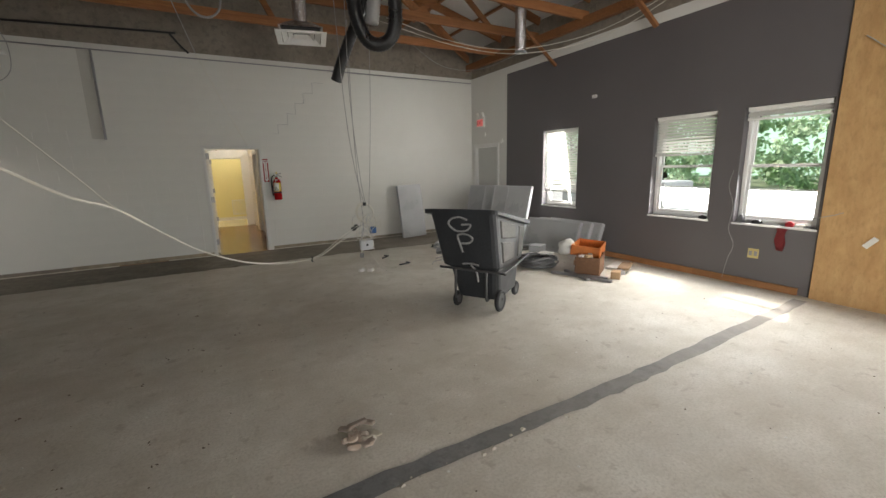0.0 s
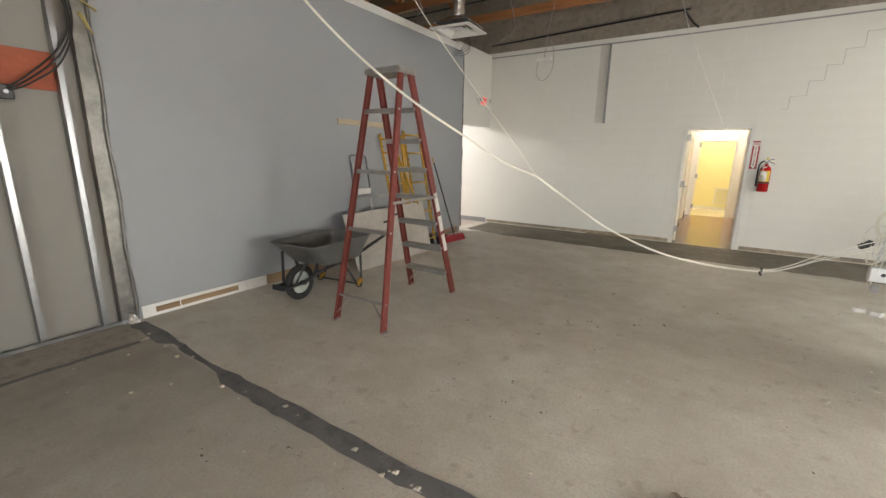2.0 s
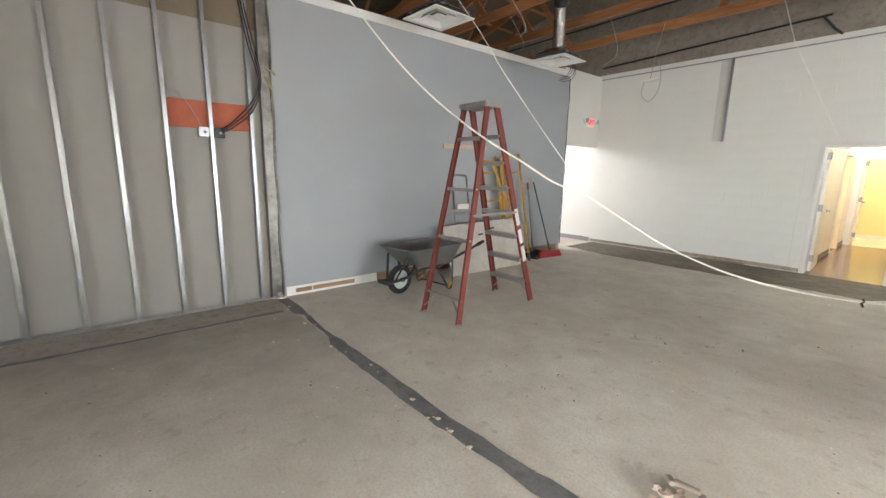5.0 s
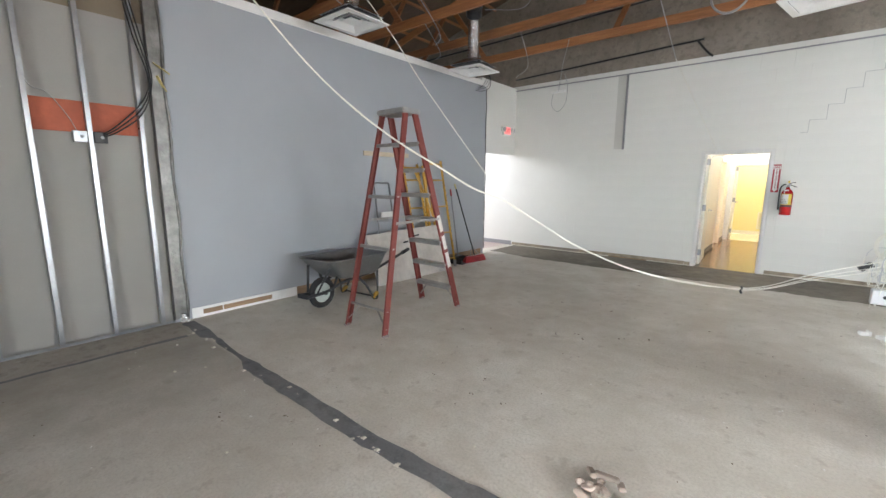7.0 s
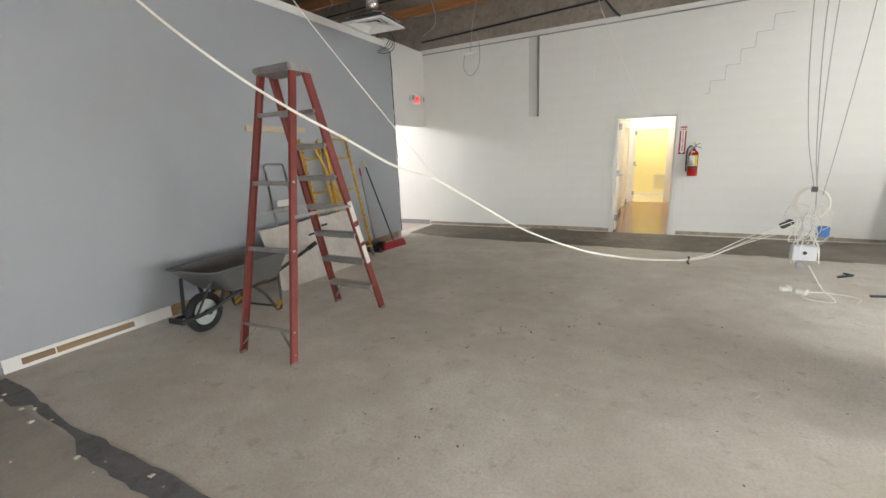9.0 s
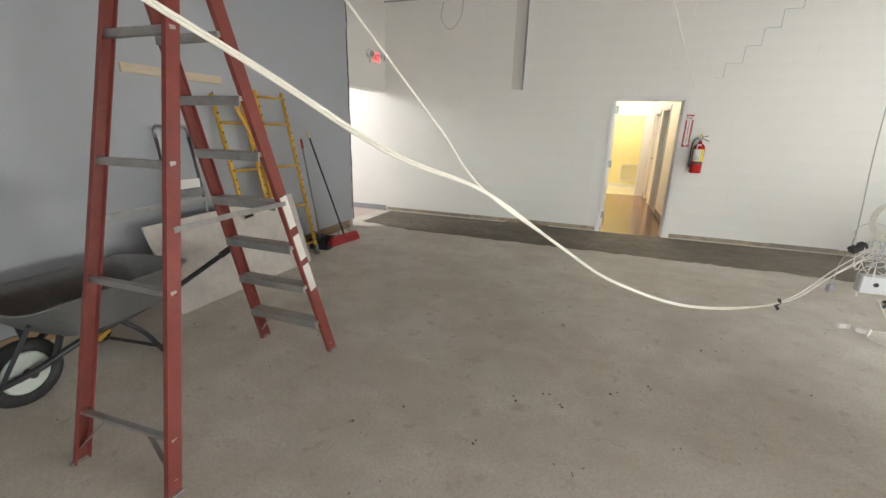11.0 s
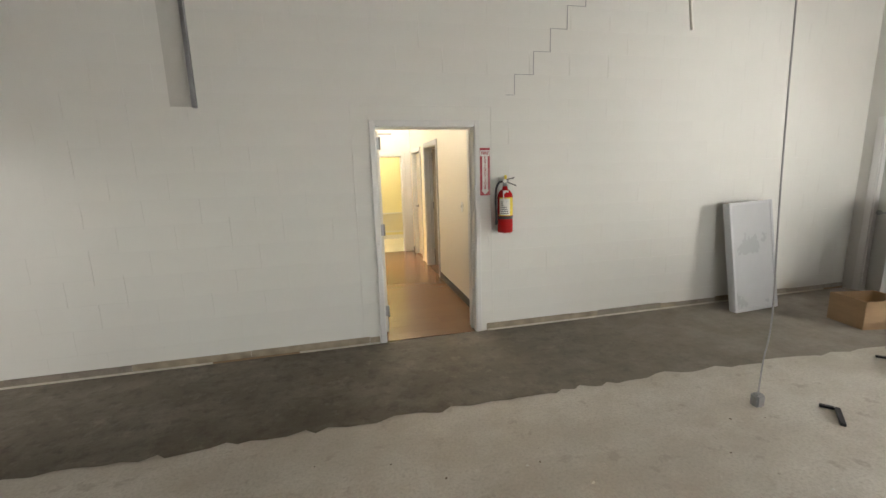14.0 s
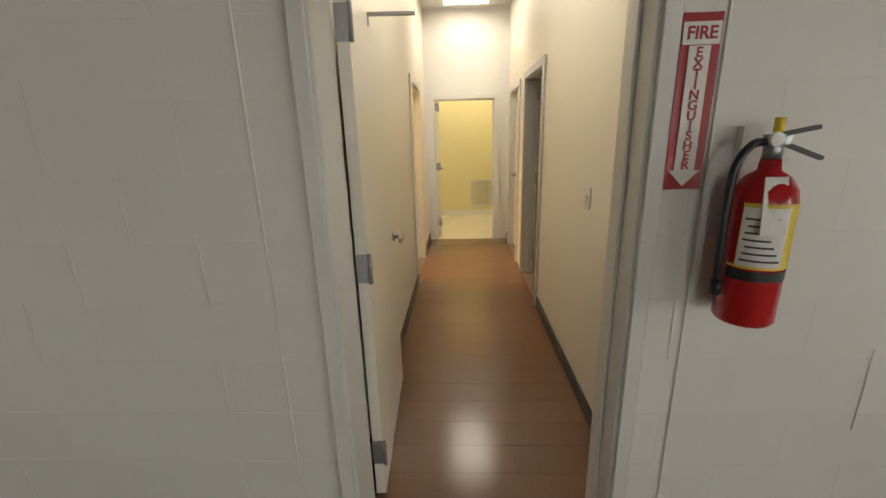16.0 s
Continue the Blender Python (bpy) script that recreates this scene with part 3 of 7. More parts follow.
for y in (7.95, 6.73, 5.51, 4.29, 3.07, 1.85, 0.63, -0.59, -1.81, -3.03):
    truss(y)
for i in range(9):
    d = 0.55 + i * 0.86
    for s in (1, -1):
        bm = bmesh.new()
        beam(bm, (-1.0 + s * d, YS, 6.245 - d * 0.2595), (-1.0 + s * d, YN, 6.245 - d * 0.2595), 0.05, 0.045)
        structure("purlin", bm, M_LUMBER, "brown roof purlin", "purlin")
bm = bmesh.new()
beam(bm, (6.12, YS, 3.90), (6.12, YN, 3.90), 0.09, 0.14)
structure("wall_plate", bm, M_LUMBER, "orange timber plate along the east wall top", "beam")
bm = bmesh.new()
beam(bm, (6.05, 8.95, 4.06), (2.5, 6.2, 4.45), 0.05, 0.14)
structure("hip_rafter", bm, M_LUMBER, "orange timber rafter running to the corner", "beam")
# loose diagonal braces that hang past the east wall top
for p, q in (((5.62, 6.5, 4.05), (6.215, 6.22, 3.37)), ((5.45, 4.325, 4.05), (6.02, 4.1, 3.42))):
    bm = bmesh.new()
    beam(bm, p, q, 0.085, 0.04)
    tagged(part("roof_brace", bm, M_LUMBER, None, "", 0.004), "orange timber brace hanging below the truss", "brace", "roof braces")

# ==== ducts and diffusers ====
def foil_duct(points, r, name, label, material):
    bm = bmesh.new()
    pts = spline(points, 14)
    rs = [r * (1.0 + 0.055 * (1 if i % 2 else -1)) for i in range(len(pts))]
    tube(bm, pts, rs, 20)
    return tagged(part(name, bm, material), label, "duct", "air ducts")


def diffuser(x, y, z, turn, top, label):
    t = thing("ceiling_diffuser", label, "air diffuser", pose(x, y, z, 0, 0, turn), "ceiling diffusers")
    bm = bmesh.new()
    for a, b, z0, z1 in ((0.30, 0.235, 0.0, 0.012),):
        for s in (-1, 1):
            box(bm, -a, s * a if s < 0 else b, z0, a, -b if s < 0 else a, z1)
            box(bm, s * a if s < 0 else b, -b, z0, -b if s < 0 else a, b, z1)
    part("frame", bm, M_TRIM, t, bevel=0.002)
    for k, (a, b, dz) in enumerate(((0.225, 0.165, 0.0), (0.155, 0.10, 0.012), (0.09, 0.0, 0.02))):
        bm = bmesh.new()
        lo_, hi_ = [(-a, -a), (a, -a), (a, a), (-a, a)], [(-b, -b), (b, -b), (b, b), (-b, b)]
        if b:
            vo = [bm.verts.new((*p, dz + 0.002)) for p in lo_]
            vi = [bm.verts.new((*p, dz + 0.05)) for p in hi_]
            wo = [bm.verts.new((*p, dz + 0.008)) for p in lo_]
            wi = [bm.verts.new((*p, dz + 0.056)) for p in hi_]
            for i in range(4):
                j = (i + 1) % 4
                bm.faces.new((vo[i], vo[j], vi[j], vi[i]))
                bm.faces.new((wo[j], wo[i], wi[i], wi[j]))
                bm.faces.new((vo[j], vo[i], wo[i], wo[j]))
        else:
            box(bm, -a, -a, dz, a, a, dz + 0.006)
        part("louvre", bm, M_TRIM, t)
    # added black sheet: shade between the louvres put into its colour
    boxpart("dark_throat", M_BLACK, t, -0.232, -0.232, 0.066, 0.232, 0.232, 0.072)
    bm = bmesh.new()
    hexa(bm, ((-0.26, -0.26, 0.075), (0.26, -0.26, 0.075), (0.26, 0.26, 0.075), (-0.26, 0.26, 0.075)), ((-0.12, -0.12, 0.17), (0.12, -0.12, 0.17), (0.12, 0.12, 0.17), (-0.12, 0.12, 0.17)))
    part("plenum", bm, M_FOIL, t)
    bm = bmesh.new()
    tube(bm, [(0, 0, 0.16 + i * (top - z - 0.16) / 24) for i in range(25)], [0.085 * (1 + 0.05 * (i % 2)) for i in range(25)], 20)
    part("foil_neck", bm, M_FOIL, t, "crumpled silver foil duct neck")
    return t


diffuser(1.60, 5.97, 3.22, -12, 4.25, "white square ceiling diffuser on a foil duct")
diffuser(-2.50, 3.66, 3.30, 2, 4.3, "white square ceiling diffuser hanging beside the grey partition")
diffuser(-2.40, 5.88, 3.20, 4, 4.0, "white square ceiling diffuser hung below a black flexible duct")
foil_duct([(-2.5, 3.66, 4.24), (-2.42, 3.78, 4.33), (-2.2, 4.05, 4.28), (-1.9, 4.29, 4.15), (-1.6, 4.6, 4.2)], 0.10, "flexible_duct", "black flexible duct lying over the truss chord", M_DUCTBLACK)
foil_duct([(-2.4, 5.88, 3.98), (-2.32, 5.78, 4.1), (-2.0, 5.4, 4.25), (-1.2, 4.6, 4.4)], 0.115, "flexible_duct", "black flexible duct above a diffuser", M_DUCTBLACK)
foil_duct([(2.33, 7.12, 2.98), (2.40, 6.98, 3.25), (2.52, 6.72, 3.62), (2.66, 6.5, 4.0), (2.7, 6.42, 4.3)], 0.085, "flexible_duct", "black flexible duct hanging open-ended", M_DUCTBLACK)
foil_duct([(2.42, 6.35, 4.3), (2.48, 6.4, 3.75), (2.66, 6.42, 3.43), (2.9, 6.35, 3.42), (3.02, 6.25, 3.65), (3.0, 6.2, 4.25)], 0.10, "flexible_duct", "black flexible duct looped in a U", M_DUCTBLACK)
foil_duct([(2.72, 6.2, 4.3), (2.70, 6.22, 3.95), (2.66, 6.25, 3.62)], 0.095, "flexible_duct", "grey duct stub between black loops", M_DUCTGREY)
foil_duct([(2.64, 6.05, 4.35), (2.70, 6.05, 4.1), (2.76, 6.06, 3.98)], 0.12, "foil_duct", "crumpled silver foil duct joint", M_FOIL)
foil_duct([(4.95, 5.72, 4.15), (4.95, 5.72, 3.8), (4.97, 5.74, 3.36)], 0.085, "foil_duct", "silver foil duct stub hanging open", M_FOIL)
foil_duct([(4.95, 5.72, 4.12), (4.7, 5.85, 4.2), (4.3, 6.0, 4.3)], 0.11, "flexible_duct", "black flexible duct under the roof", M_DUCTBLACK)
bm = bmesh.new()
tube(bm, [(4.97 + 0.085 * math.cos(a * math.tau / 24), 5.74 + 0.085 * math.sin(a * math.tau / 24), 3.36) for a in range(25)], 0.012, 8)
tagged(part("duct_collar", bm, M_STEEL), "steel collar on the end of a foil duct", "duct collar")

# ==== pipes and cables overhead ====
def cable(name, points, r, material, label, category="cable", group="", n=8, seg=6):
    bm = bmesh.new()
    tube(bm, spline(points, n), r, seg)
    return tagged(part(name, bm, material), label, category, group)


cable("wall_pipe", [(-3.5, 9.06, 3.80), (-1.5, 9.06, 3.88), (0.03, 9.06, 3.94), (0.06, 9.06, 3.92), (0.20, 9.06, 3.74), (0.30, 9.06, 3.64)], 0.018, M_BLACKCABLE, "black pipe along the bare block", "pipe")
cable("upper_pipe", [(-8, 8.95, 4.62), (-3, 8.95, 4.70), (0.5, 8.95, 4.78)], 0.02, M_BLACKCABLE, "black pipe high on the bare block", "pipe")
bm = bmesh.new()
box(bm, -1.075, 9.045, 2.16, -1.045, 9.094, 3.55)
tagged(part("conduit_channel", bm, M_HINGE, None, "", 0.003), "dark metal surface channel down the block wall", "conduit")
bm = bmesh.new()
box(bm, -1.24, 9.088, 2.17, -1.077, 9.094, 3.55)
tagged(part("channel_patch", bm, surface("old_grey_paint", (0.55, 0.545, 0.50), 0.6, grain=60, vary=0.05), None), "greyer old paint strip beside the channel", "paint patch")

J = Vector((-0.10, 3.17, 1.38))
CLUSTER = (2.38, 6.24)


def rise(turn, steps):
    """Points that climb from the join J along a straight line in plan: (distance, height)."""
    a = radians(turn)
    return [(J.x + d * math.cos(a), J.y + d * math.sin(a), z) for d, z in steps]


UP_WEST = rise(226, ((0.25, 1.475), (0.5, 1.625), (0.78, 1.79), (1.06, 1.99), (1.33, 2.23), (1.6, 2.53), (2.1, 3.15), (2.8, 4.05)))
UP_NORTH = rise(190, ((0.12, 1.53), (0.27, 1.715), (0.5, 2.0), (0.79, 2.37), (1.04, 2.72), (1.5, 3.3), (2.0, 3.98)))
for k, (dx, dz) in enumerate(((0, 0), (0.004, 0.006), (-0.003, 0.007))):
    low = [(CLUSTER[0] + dx * 3, CLUSTER[1], 0.80 - k * 0.05), (1.82 + dx * 3, 5.60, 0.69 - 0.03 * k), (1.42 + dx * 4, 5.14, 0.58 + dz * 2 - 0.02 * k), (1.04, 4.70, 0.62 + dz), (0.62, 4.19, 0.77 + dz), (0.28, 3.76, 0.985 + dz * 0.6), (0.08, 3.47, 1.18 + dz * 0.5), (J.x, J.y, J.z + dz * 0.4)]
    up = UP_NORTH if k == 2 else [(x + dx, y - dx, z + dz) for x, y, z in UP_WEST]
    cable("sagging_cable", low + up, (0.0040, 0.0034, 0.0034)[k], M_CABLE, "white sheathed cable sagging from the roof across the room", "cable", "sagging cables", 10, 8)
cable("cable_knot", [(1.30, 5.00, 0.60), (1.305, 5.0, 0.575), (1.295, 5.01, 0.555), (1.31, 5.0, 0.53)], 0.010, M_BLACKCABLE, "dark taped end on a hanging cable", "cable end")
# straight drops to the tangle and beside it
cable("hanging_cable", [(2.14, 6.32, 4.0), (2.19, 6.29, 2.5), (2.27, 6.26, 1.6), (2.38, 6.25, 1.05)], 0.0045, M_COPPERGREY, "grey cable hanging from the truss to a tangle", "cable", "hanging cables")
cable("hanging_cable", [(2.30, 6.33, 4.0), (2.29, 6.33, 2.6), (2.35, 6.28, 1.5), (2.40, 6.25, 1.05)], 0.0045, M_COPPERGREY, "grey cable hanging from the truss to a tangle", "cable", "hanging cables")
cable("hanging_cable", [(2.75, 6.6, 4.0), (2.66, 6.5, 2.6), (2.52, 6.32, 1.5), (2.45, 6.25, 1.0)], 0.004, M_COPPERGREY, "grey cable hanging from the truss to a tangle", "cable", "hanging cables")
cable("hanging_cable", [(2.64, 7.36, 4.0), (2.62, 7.33, 2.6), (2.64, 7.31, 1.5), (2.70, 7.31, 0.62), (2.63, 7.28, 0.32), (2.62, 7.28, 0.08)], 0.0055, M_COPPERGREY, "grey cable hanging down to a plug at the floor", "cable", "hanging cables")
boxpart("plug", M_HINGE, None, 2.585, 7.25, 0.0, 2.655, 7.31, 0.09, bevel=0.012, seg=2)
tagged(bpy.data.objects["plug"], "grey plug at the end of a hanging cable", "plug")
# cables slung below the roof along the charcoal wall
cable("slung_cable", [(3.2, 7.0, 4.0), (4.2, 6.5, 3.62), (5.0, 5.9, 3.45), (5.7, 5.0, 3.52), (6.0, 4.1, 3.75), (6.05, 3.2, 4.1)], 0.006, M_CABLE, "white cable slung under the trusses", "cable", "slung cables", 10)
cable("slung_cable", [(3.1, 7.05, 3.95), (4.15, 6.45, 3.55), (5.0, 5.8, 3.36), (5.75, 4.9, 3.44), (6.03, 4.0, 3.72), (6.07, 3.2, 4.1)], 0.006, M_CABLE, "white cable slung under the trusses", "cable", "slung cables", 10)
cable("slung_cable", [(3.9, 8.0, 4.1), (4.7, 7.9, 3.6), (5.5, 7.7, 3.55), (6.15, 7.3, 3.8)], 0.005, M_COPPERGREY, "grey cable looped below the roof edge", "cable", "slung cables", 10)
for p, q, s in (((-2.3, 4.3, 4.0), (-2.05, 4.6, 3.2), 0.3), ((-2.1, 6.73, 3.98), (-2.3, 7.0, 3.3), 0.2), ((-3.0, 3.2, 4.0), (-2.6, 3.9, 3.45), 0.2), ((-1.0, 5.2, 4.0), (-2.0, 5.6, 3.9), 0.25), ((-3.1, 5.51, 3.98), (-2.9, 5.6, 3.4), 0.2), ((0.05, 5.9, 4.0), (0.40, 5.9, 2.9), 0.0)):
    m_ = ((p[0] + q[0]) / 2 + s, (p[1] + q[1]) / 2, (p[2] + q[2]) / 2 - s)
    cable("loose_wire", [p, m_, q], 0.005, M_COPPERGREY, "thin grey wire dangling from the trusses", "wire", "loose wires")
cable("loose_wire", [(0.40, 5.9, 2.9), (0.62, 6.05, 2.4), (0.85, 6.2, 1.9)], 0.0035, M_CABLE, "thin white wire dangling from the trusses", "wire", "loose wires")
for k in range(4):
    r_ = 0.12 + 0.03 * k
    cable("wire_coil", [(-3.30 + r_ * math.cos(a), 7.40 + 0.3 * r_ * math.sin(2 * a + k), 3.48 + r_ * math.sin(a)) for a in [i * math.tau / 8 for i in range(9)]], 0.005, M_BLACKCABLE, "loop of thin dark wire at the partition top", "wire", "wire loops")
cable("wire_coil", [(0.6 + 0.24 * math.cos(a), 7.93, 4.2 + 0.28 * math.sin(a)) for a in [i * math.tau / 10 for i in range(11)]], 0.018, M_COPPERGREY, "grey coil hung in the truss", "wire coil")

# ceiling pendant remnant by the block wall
p_ = thing("hanging_fitting", "small white fitting dangling on wires near the block wall", "fitting", pose(-1.78, 7.6, 3.08))
bm = bmesh.new()
box(bm, -0.13, -0.03, 0, 0.13, 0.03, 0.035)
part("bar", bm, M_TRIM, p_, bevel=0.006)
bm = bmesh.new()
tube(bm, [(0, 0, 0.03), (0.01, 0.1, 0.5), (0, 0.35, 1.0)], 0.005, 6)
part("wire", bm, M_COPPERGREY, p_)
bm = bmesh.new()
tube(bm, spline([(-0.1, 0, 0.01), (-0.12, 0, -0.2), (0.0, 0, -0.32), (0.14, 0, -0.18), (0.16, 0, 0.1), (0.1, 0, 0.3)], 8), 0.005, 6)
part("loop", bm, M_COPPERGREY, p_)

# ==== stepladder ====
def stepladder():
    t = thing("stepladder", "tall red fibreglass stepladder with dull aluminium steps standing open", "ladder", pose(-1.72, 3.66, 0))
    o = Vector((1.72, -3.66, 0))
    feet = {"a": Vector((-1.93, 3.03, 0)), "b": Vector((-1.35, 3.055, 0)), "c": Vector((-2.02, 4.29, 0)), "d": Vector((-1.43, 4.32, 0))}
    tops = {"a": Vector((-1.955, 3.60, 2.25)), "b": Vector((-1.575, 3.60, 2.25)), "c": Vector((-1.965, 3.72, 2.25)), "d": Vector((-1.565, 3.72, 2.25))}
    at = lambda k, z: feet[k] + (tops[k] - feet[k]) * (z / 2.25) + o
    for k in "abcd":
        bm = bmesh.new()
        w, d = (0.028, 0.075) if k in "cd" else (0.026, 0.062)
        s = 1 if k in "ac" else -1
        p, q = at(k, 0.012), at(k, 2.25)
        prof = ((0, -d / 2), (s * w, -d / 2), (s * w, -d / 2 + 0.005), (s * 0.005, -d / 2 + 0.005), (s * 0.005, d / 2 - 0.005), (s * w, d / 2 - 0.005), (s * w, d / 2), (0, d / 2))
        lo_, hi_ = [[bm.verts.new(e + Vector((u, v, 0))) for u, v in prof] for e in (p, q)]
        for i in range(8):
            bm.faces.new((lo_[i], lo_[(i + 1) % 8], hi_[(i + 1) % 8], hi_[i]))
        bm.faces.new(lo_[::-1])
        bm.faces.new(hi_)
        rail = part("rail", bm, M_RED, t)
        bm = bmesh.new()
        f = at(k, 0)
        box(bm, f.x - 0.018, f.y - 0.036, 0, f.x + 0.018, f.y + 0.036, 0.022)
        part("foot", bm, M_ALU, rail, bevel=0.006)
        if k == "d":
            for z0, z1 in ((0.95, 1.14), (0.74, 0.90), (0.52, 0.70)):
                a, b = at("d", z0), at("d", z1)
                bm = bmesh.new()
                beam(bm, a + Vector((0.004, 0, 0)), b + Vector((0.004, 0, 0)), 0.004, 0.055, (0, 1, 0))
                st = part("warning_label", bm, M_PAPER, rail, "worn white warning label")
    bm = bmesh.new()
    box(bm, -0.25, -0.13, 2.22, 0.17, 0.13, 2.275)
    part("top_cap", bm, M_ALU, t, "worn grey top cap", 0.012, 2)
    for i in range(7):
        z = 0.27 + 0.277 * i
        a, b = at("c", z), at("d", z)
        bm = bmesh.new()
        box(bm, a.x + 0.01, a.y - 0.045, z - 0.012, b.x - 0.01, a.y + 0.045, z + 0.012)
        box(bm, a.x + 0.01, a.y - 0.05, z - 0.035, b.x - 0.01, a.y - 0.045, z + 0.012)
        part("step", bm, M_ALU, t, bevel=0.002)
    for z, h in ((0.24, 0.016), (0.84, 0.03), (1.36, 0.035), (1.90, 0.035)):
        a, b = at("a", z), at("b", z)
        bm = bmesh.new()
        beam(bm, a, b, 0.03, h)
        part("rear_bar", bm, M_ALU, t, bevel=0.002)
    for k, j in (("a", "b"), ("b", "a"), ("c", "d"), ("d", "c")):
        a = at(k, 0.07)
        b = at(k, 0.24 if k in "ab" else 0.26) * 0.72 + at(j, 0.24 if k in "ab" else 0.26) * 0.28
        bm = bmesh.new()
        beam(bm, a, b, 0.02, 0.005)
        part("foot_brace", bm, M_ALU, t)
    for k, j in (("a", "c"), ("b", "d")):
        bm = bmesh.new()
        mid = (at(k, 1.12) + at(j, 1.12)) / 2 + Vector((0, 0, -0.015))
        beam(bm, at(k, 1.10), mid, 0.005, 0.026)
        beam(bm, mid + Vector((0.006, 0, 0)), at(j, 1.10) + Vector((0.006, 0, 0)), 0.005, 0.026)
        part("spreader", bm, M_ALU, t)
    return t


stepladder()


# ==== wheelbarrow ====
def wheelbarrow():
    t = thing("wheelbarrow", "grey steel wheelbarrow with black frame parked by the partition", "wheelbarrow", pose(-2.66, 3.21, 0, 0, 0, 7.5))
    # local: x across, y from the wheel to the handles
    bm = bmesh.new()
    def ring(y0, y1, w, z0, z1, r=0.09):
        pts = []
        for cx, cy, a0 in ((w - r, y1 - r, 0), (-w + r, y1 - r, 90), (-w + r, y0 + r, 180), (w - r, y0 + r, 270)):
            for k in range(5):
                a = radians(a0 + 22.5 * k)
                y = cy + r * math.sin(a)
                pts.append((cx + r * math.cos(a), y, z0 + (z1 - z0) * (y - y0) / (y1 - y0)))
        return pts
    levels = [ring(-0.12, 0.92, 0.31, 0.605, 0.585), ring(-0.095, 0.90, 0.295, 0.59, 0.57), ring(0.12, 0.80, 0.23, 0.37, 0.34, 0.08), ring(0.19, 0.74, 0.19, 0.34, 0.315, 0.07)]
    inner = [ring(0.20, 0.73, 0.185, 0.346, 0.321, 0.07), ring(0.15, 0.79, 0.225, 0.38, 0.35, 0.08), ring(-0.09, 0.895, 0.29, 0.595, 0.577), ring(-0.115, 0.915, 0.305, 0.611, 0.592)]
    vs = [[bm.verts.new(p) for p in lv] for lv in (*levels, *inner)]
    n = len(vs[0])
    for a, b in list(zip(vs, vs[1:])):
        if a is vs[3]:
            continue
        for k in range(n):
            f = bm.faces.new((a[k], a[(k + 1) % n], b[(k + 1) % n], b[k]))
            f.smooth = True
    for k in range(n):
        bm.faces.new((vs[0][k], vs[0][(k + 1) % n], vs[-1][(k + 1) % n], vs[-1][k]))
    bm.faces.new(vs[3])
    bm.faces.new(vs[4])
    part("tray", bm, M_TRAY, t, "scuffed grey steel tray")
    bm = bmesh.new()
    c = [(0.045 * 0, 0.19 * 0.80 * math.cos(a), 0.19 + 0.19 * 0.80 * math.sin(a)) for a in [i * math.tau / 28 for i in range(29)]]
    tube(bm, c, 0.038, 10, False)
    wheel = part("wheel", bm, M_RUBBER, t, "black rubber tyre")
    bm = bmesh.new()
    disc(bm, (0, 0, 0.19), (1, 0, 0), 0.122, 0.05, 28)
    part("rim", bm, M_RIM, wheel, "dusty pale green rim", 0.01)
    bm = bmesh.new()
    disc(bm, (0, 0, 0.19), (1, 0, 0), 0.022, 0.16, 14)
    part("axle", bm, M_BLACK, wheel)
    for s in (-1, 1):
        bm = bmesh.new()
        tube(bm, spline([(s * 0.07, -0.26, 0.20), (s * 0.075, 0.0, 0.205), (s * 0.15, 0.25, 0.30), (s * 0.21, 0.66, 0.36), (s * 0.27, 1.32, 0.545)], 8), 0.019, 10)
        h = part("handle", bm, M_BLACK, t)
        bm = bmesh.new()
        tube(bm, [(s * 0.262, 1.24, 0.522), (s * 0.272, 1.37, 0.56)], 0.025, 12)
        part("grip", bm, M_RUBBER, h)
        bm = bmesh.new()
        tube(bm, spline([(s * 0.18, 0.42, 0.33), (s * 0.24, 0.52, 0.20), (s * 0.29, 0.60, 0.02), (s * 0.29, 0.66, 0.014), (s * 0.25, 0.72, 0.2), (s * 0.215, 0.76, 0.39)], 6), 0.015, 8)
        part("leg", bm, M_BLACK, t)
        bm = bmesh.new()
        beam(bm, (s * 0.285, 0.585, 0.03), (s * 0.28, 0.68, 0.08), 0.05, 0.03)
        part("foot_guard", bm, M_SCAFF, t, "yellow foot guard", 0.004)
        bm = bmesh.new()
        beam(bm, (s * 0.08, -0.14, 0.21), (s * 0.19, -0.03, 0.51), 0.03, 0.02)
        part("tray_brace", bm, M_BLACK, t)
        bm = bmesh.new()
        beam(bm, (s * 0.085, 0.10, 0.22), (s * 0.17, 0.12, 0.42), 0.03, 0.02)
        part("tray_brace", bm, M_BLACK, t)
    bm = bmesh.new()
    beam(bm, (-0.09, -0.27, 0.20), (0.09, -0.27, 0.20), 0.03, 0.05)
    part("nose_guard", bm, M_BLACK, t, bevel=0.005)
    bm = bmesh.new()
    beam(bm, (-0.28, 0.64, 0.03), (0.28, 0.64, 0.03), 0.012, 0.02)
    part("leg_bar", bm, M_BLACK, t)
    return t


wheelbarrow()


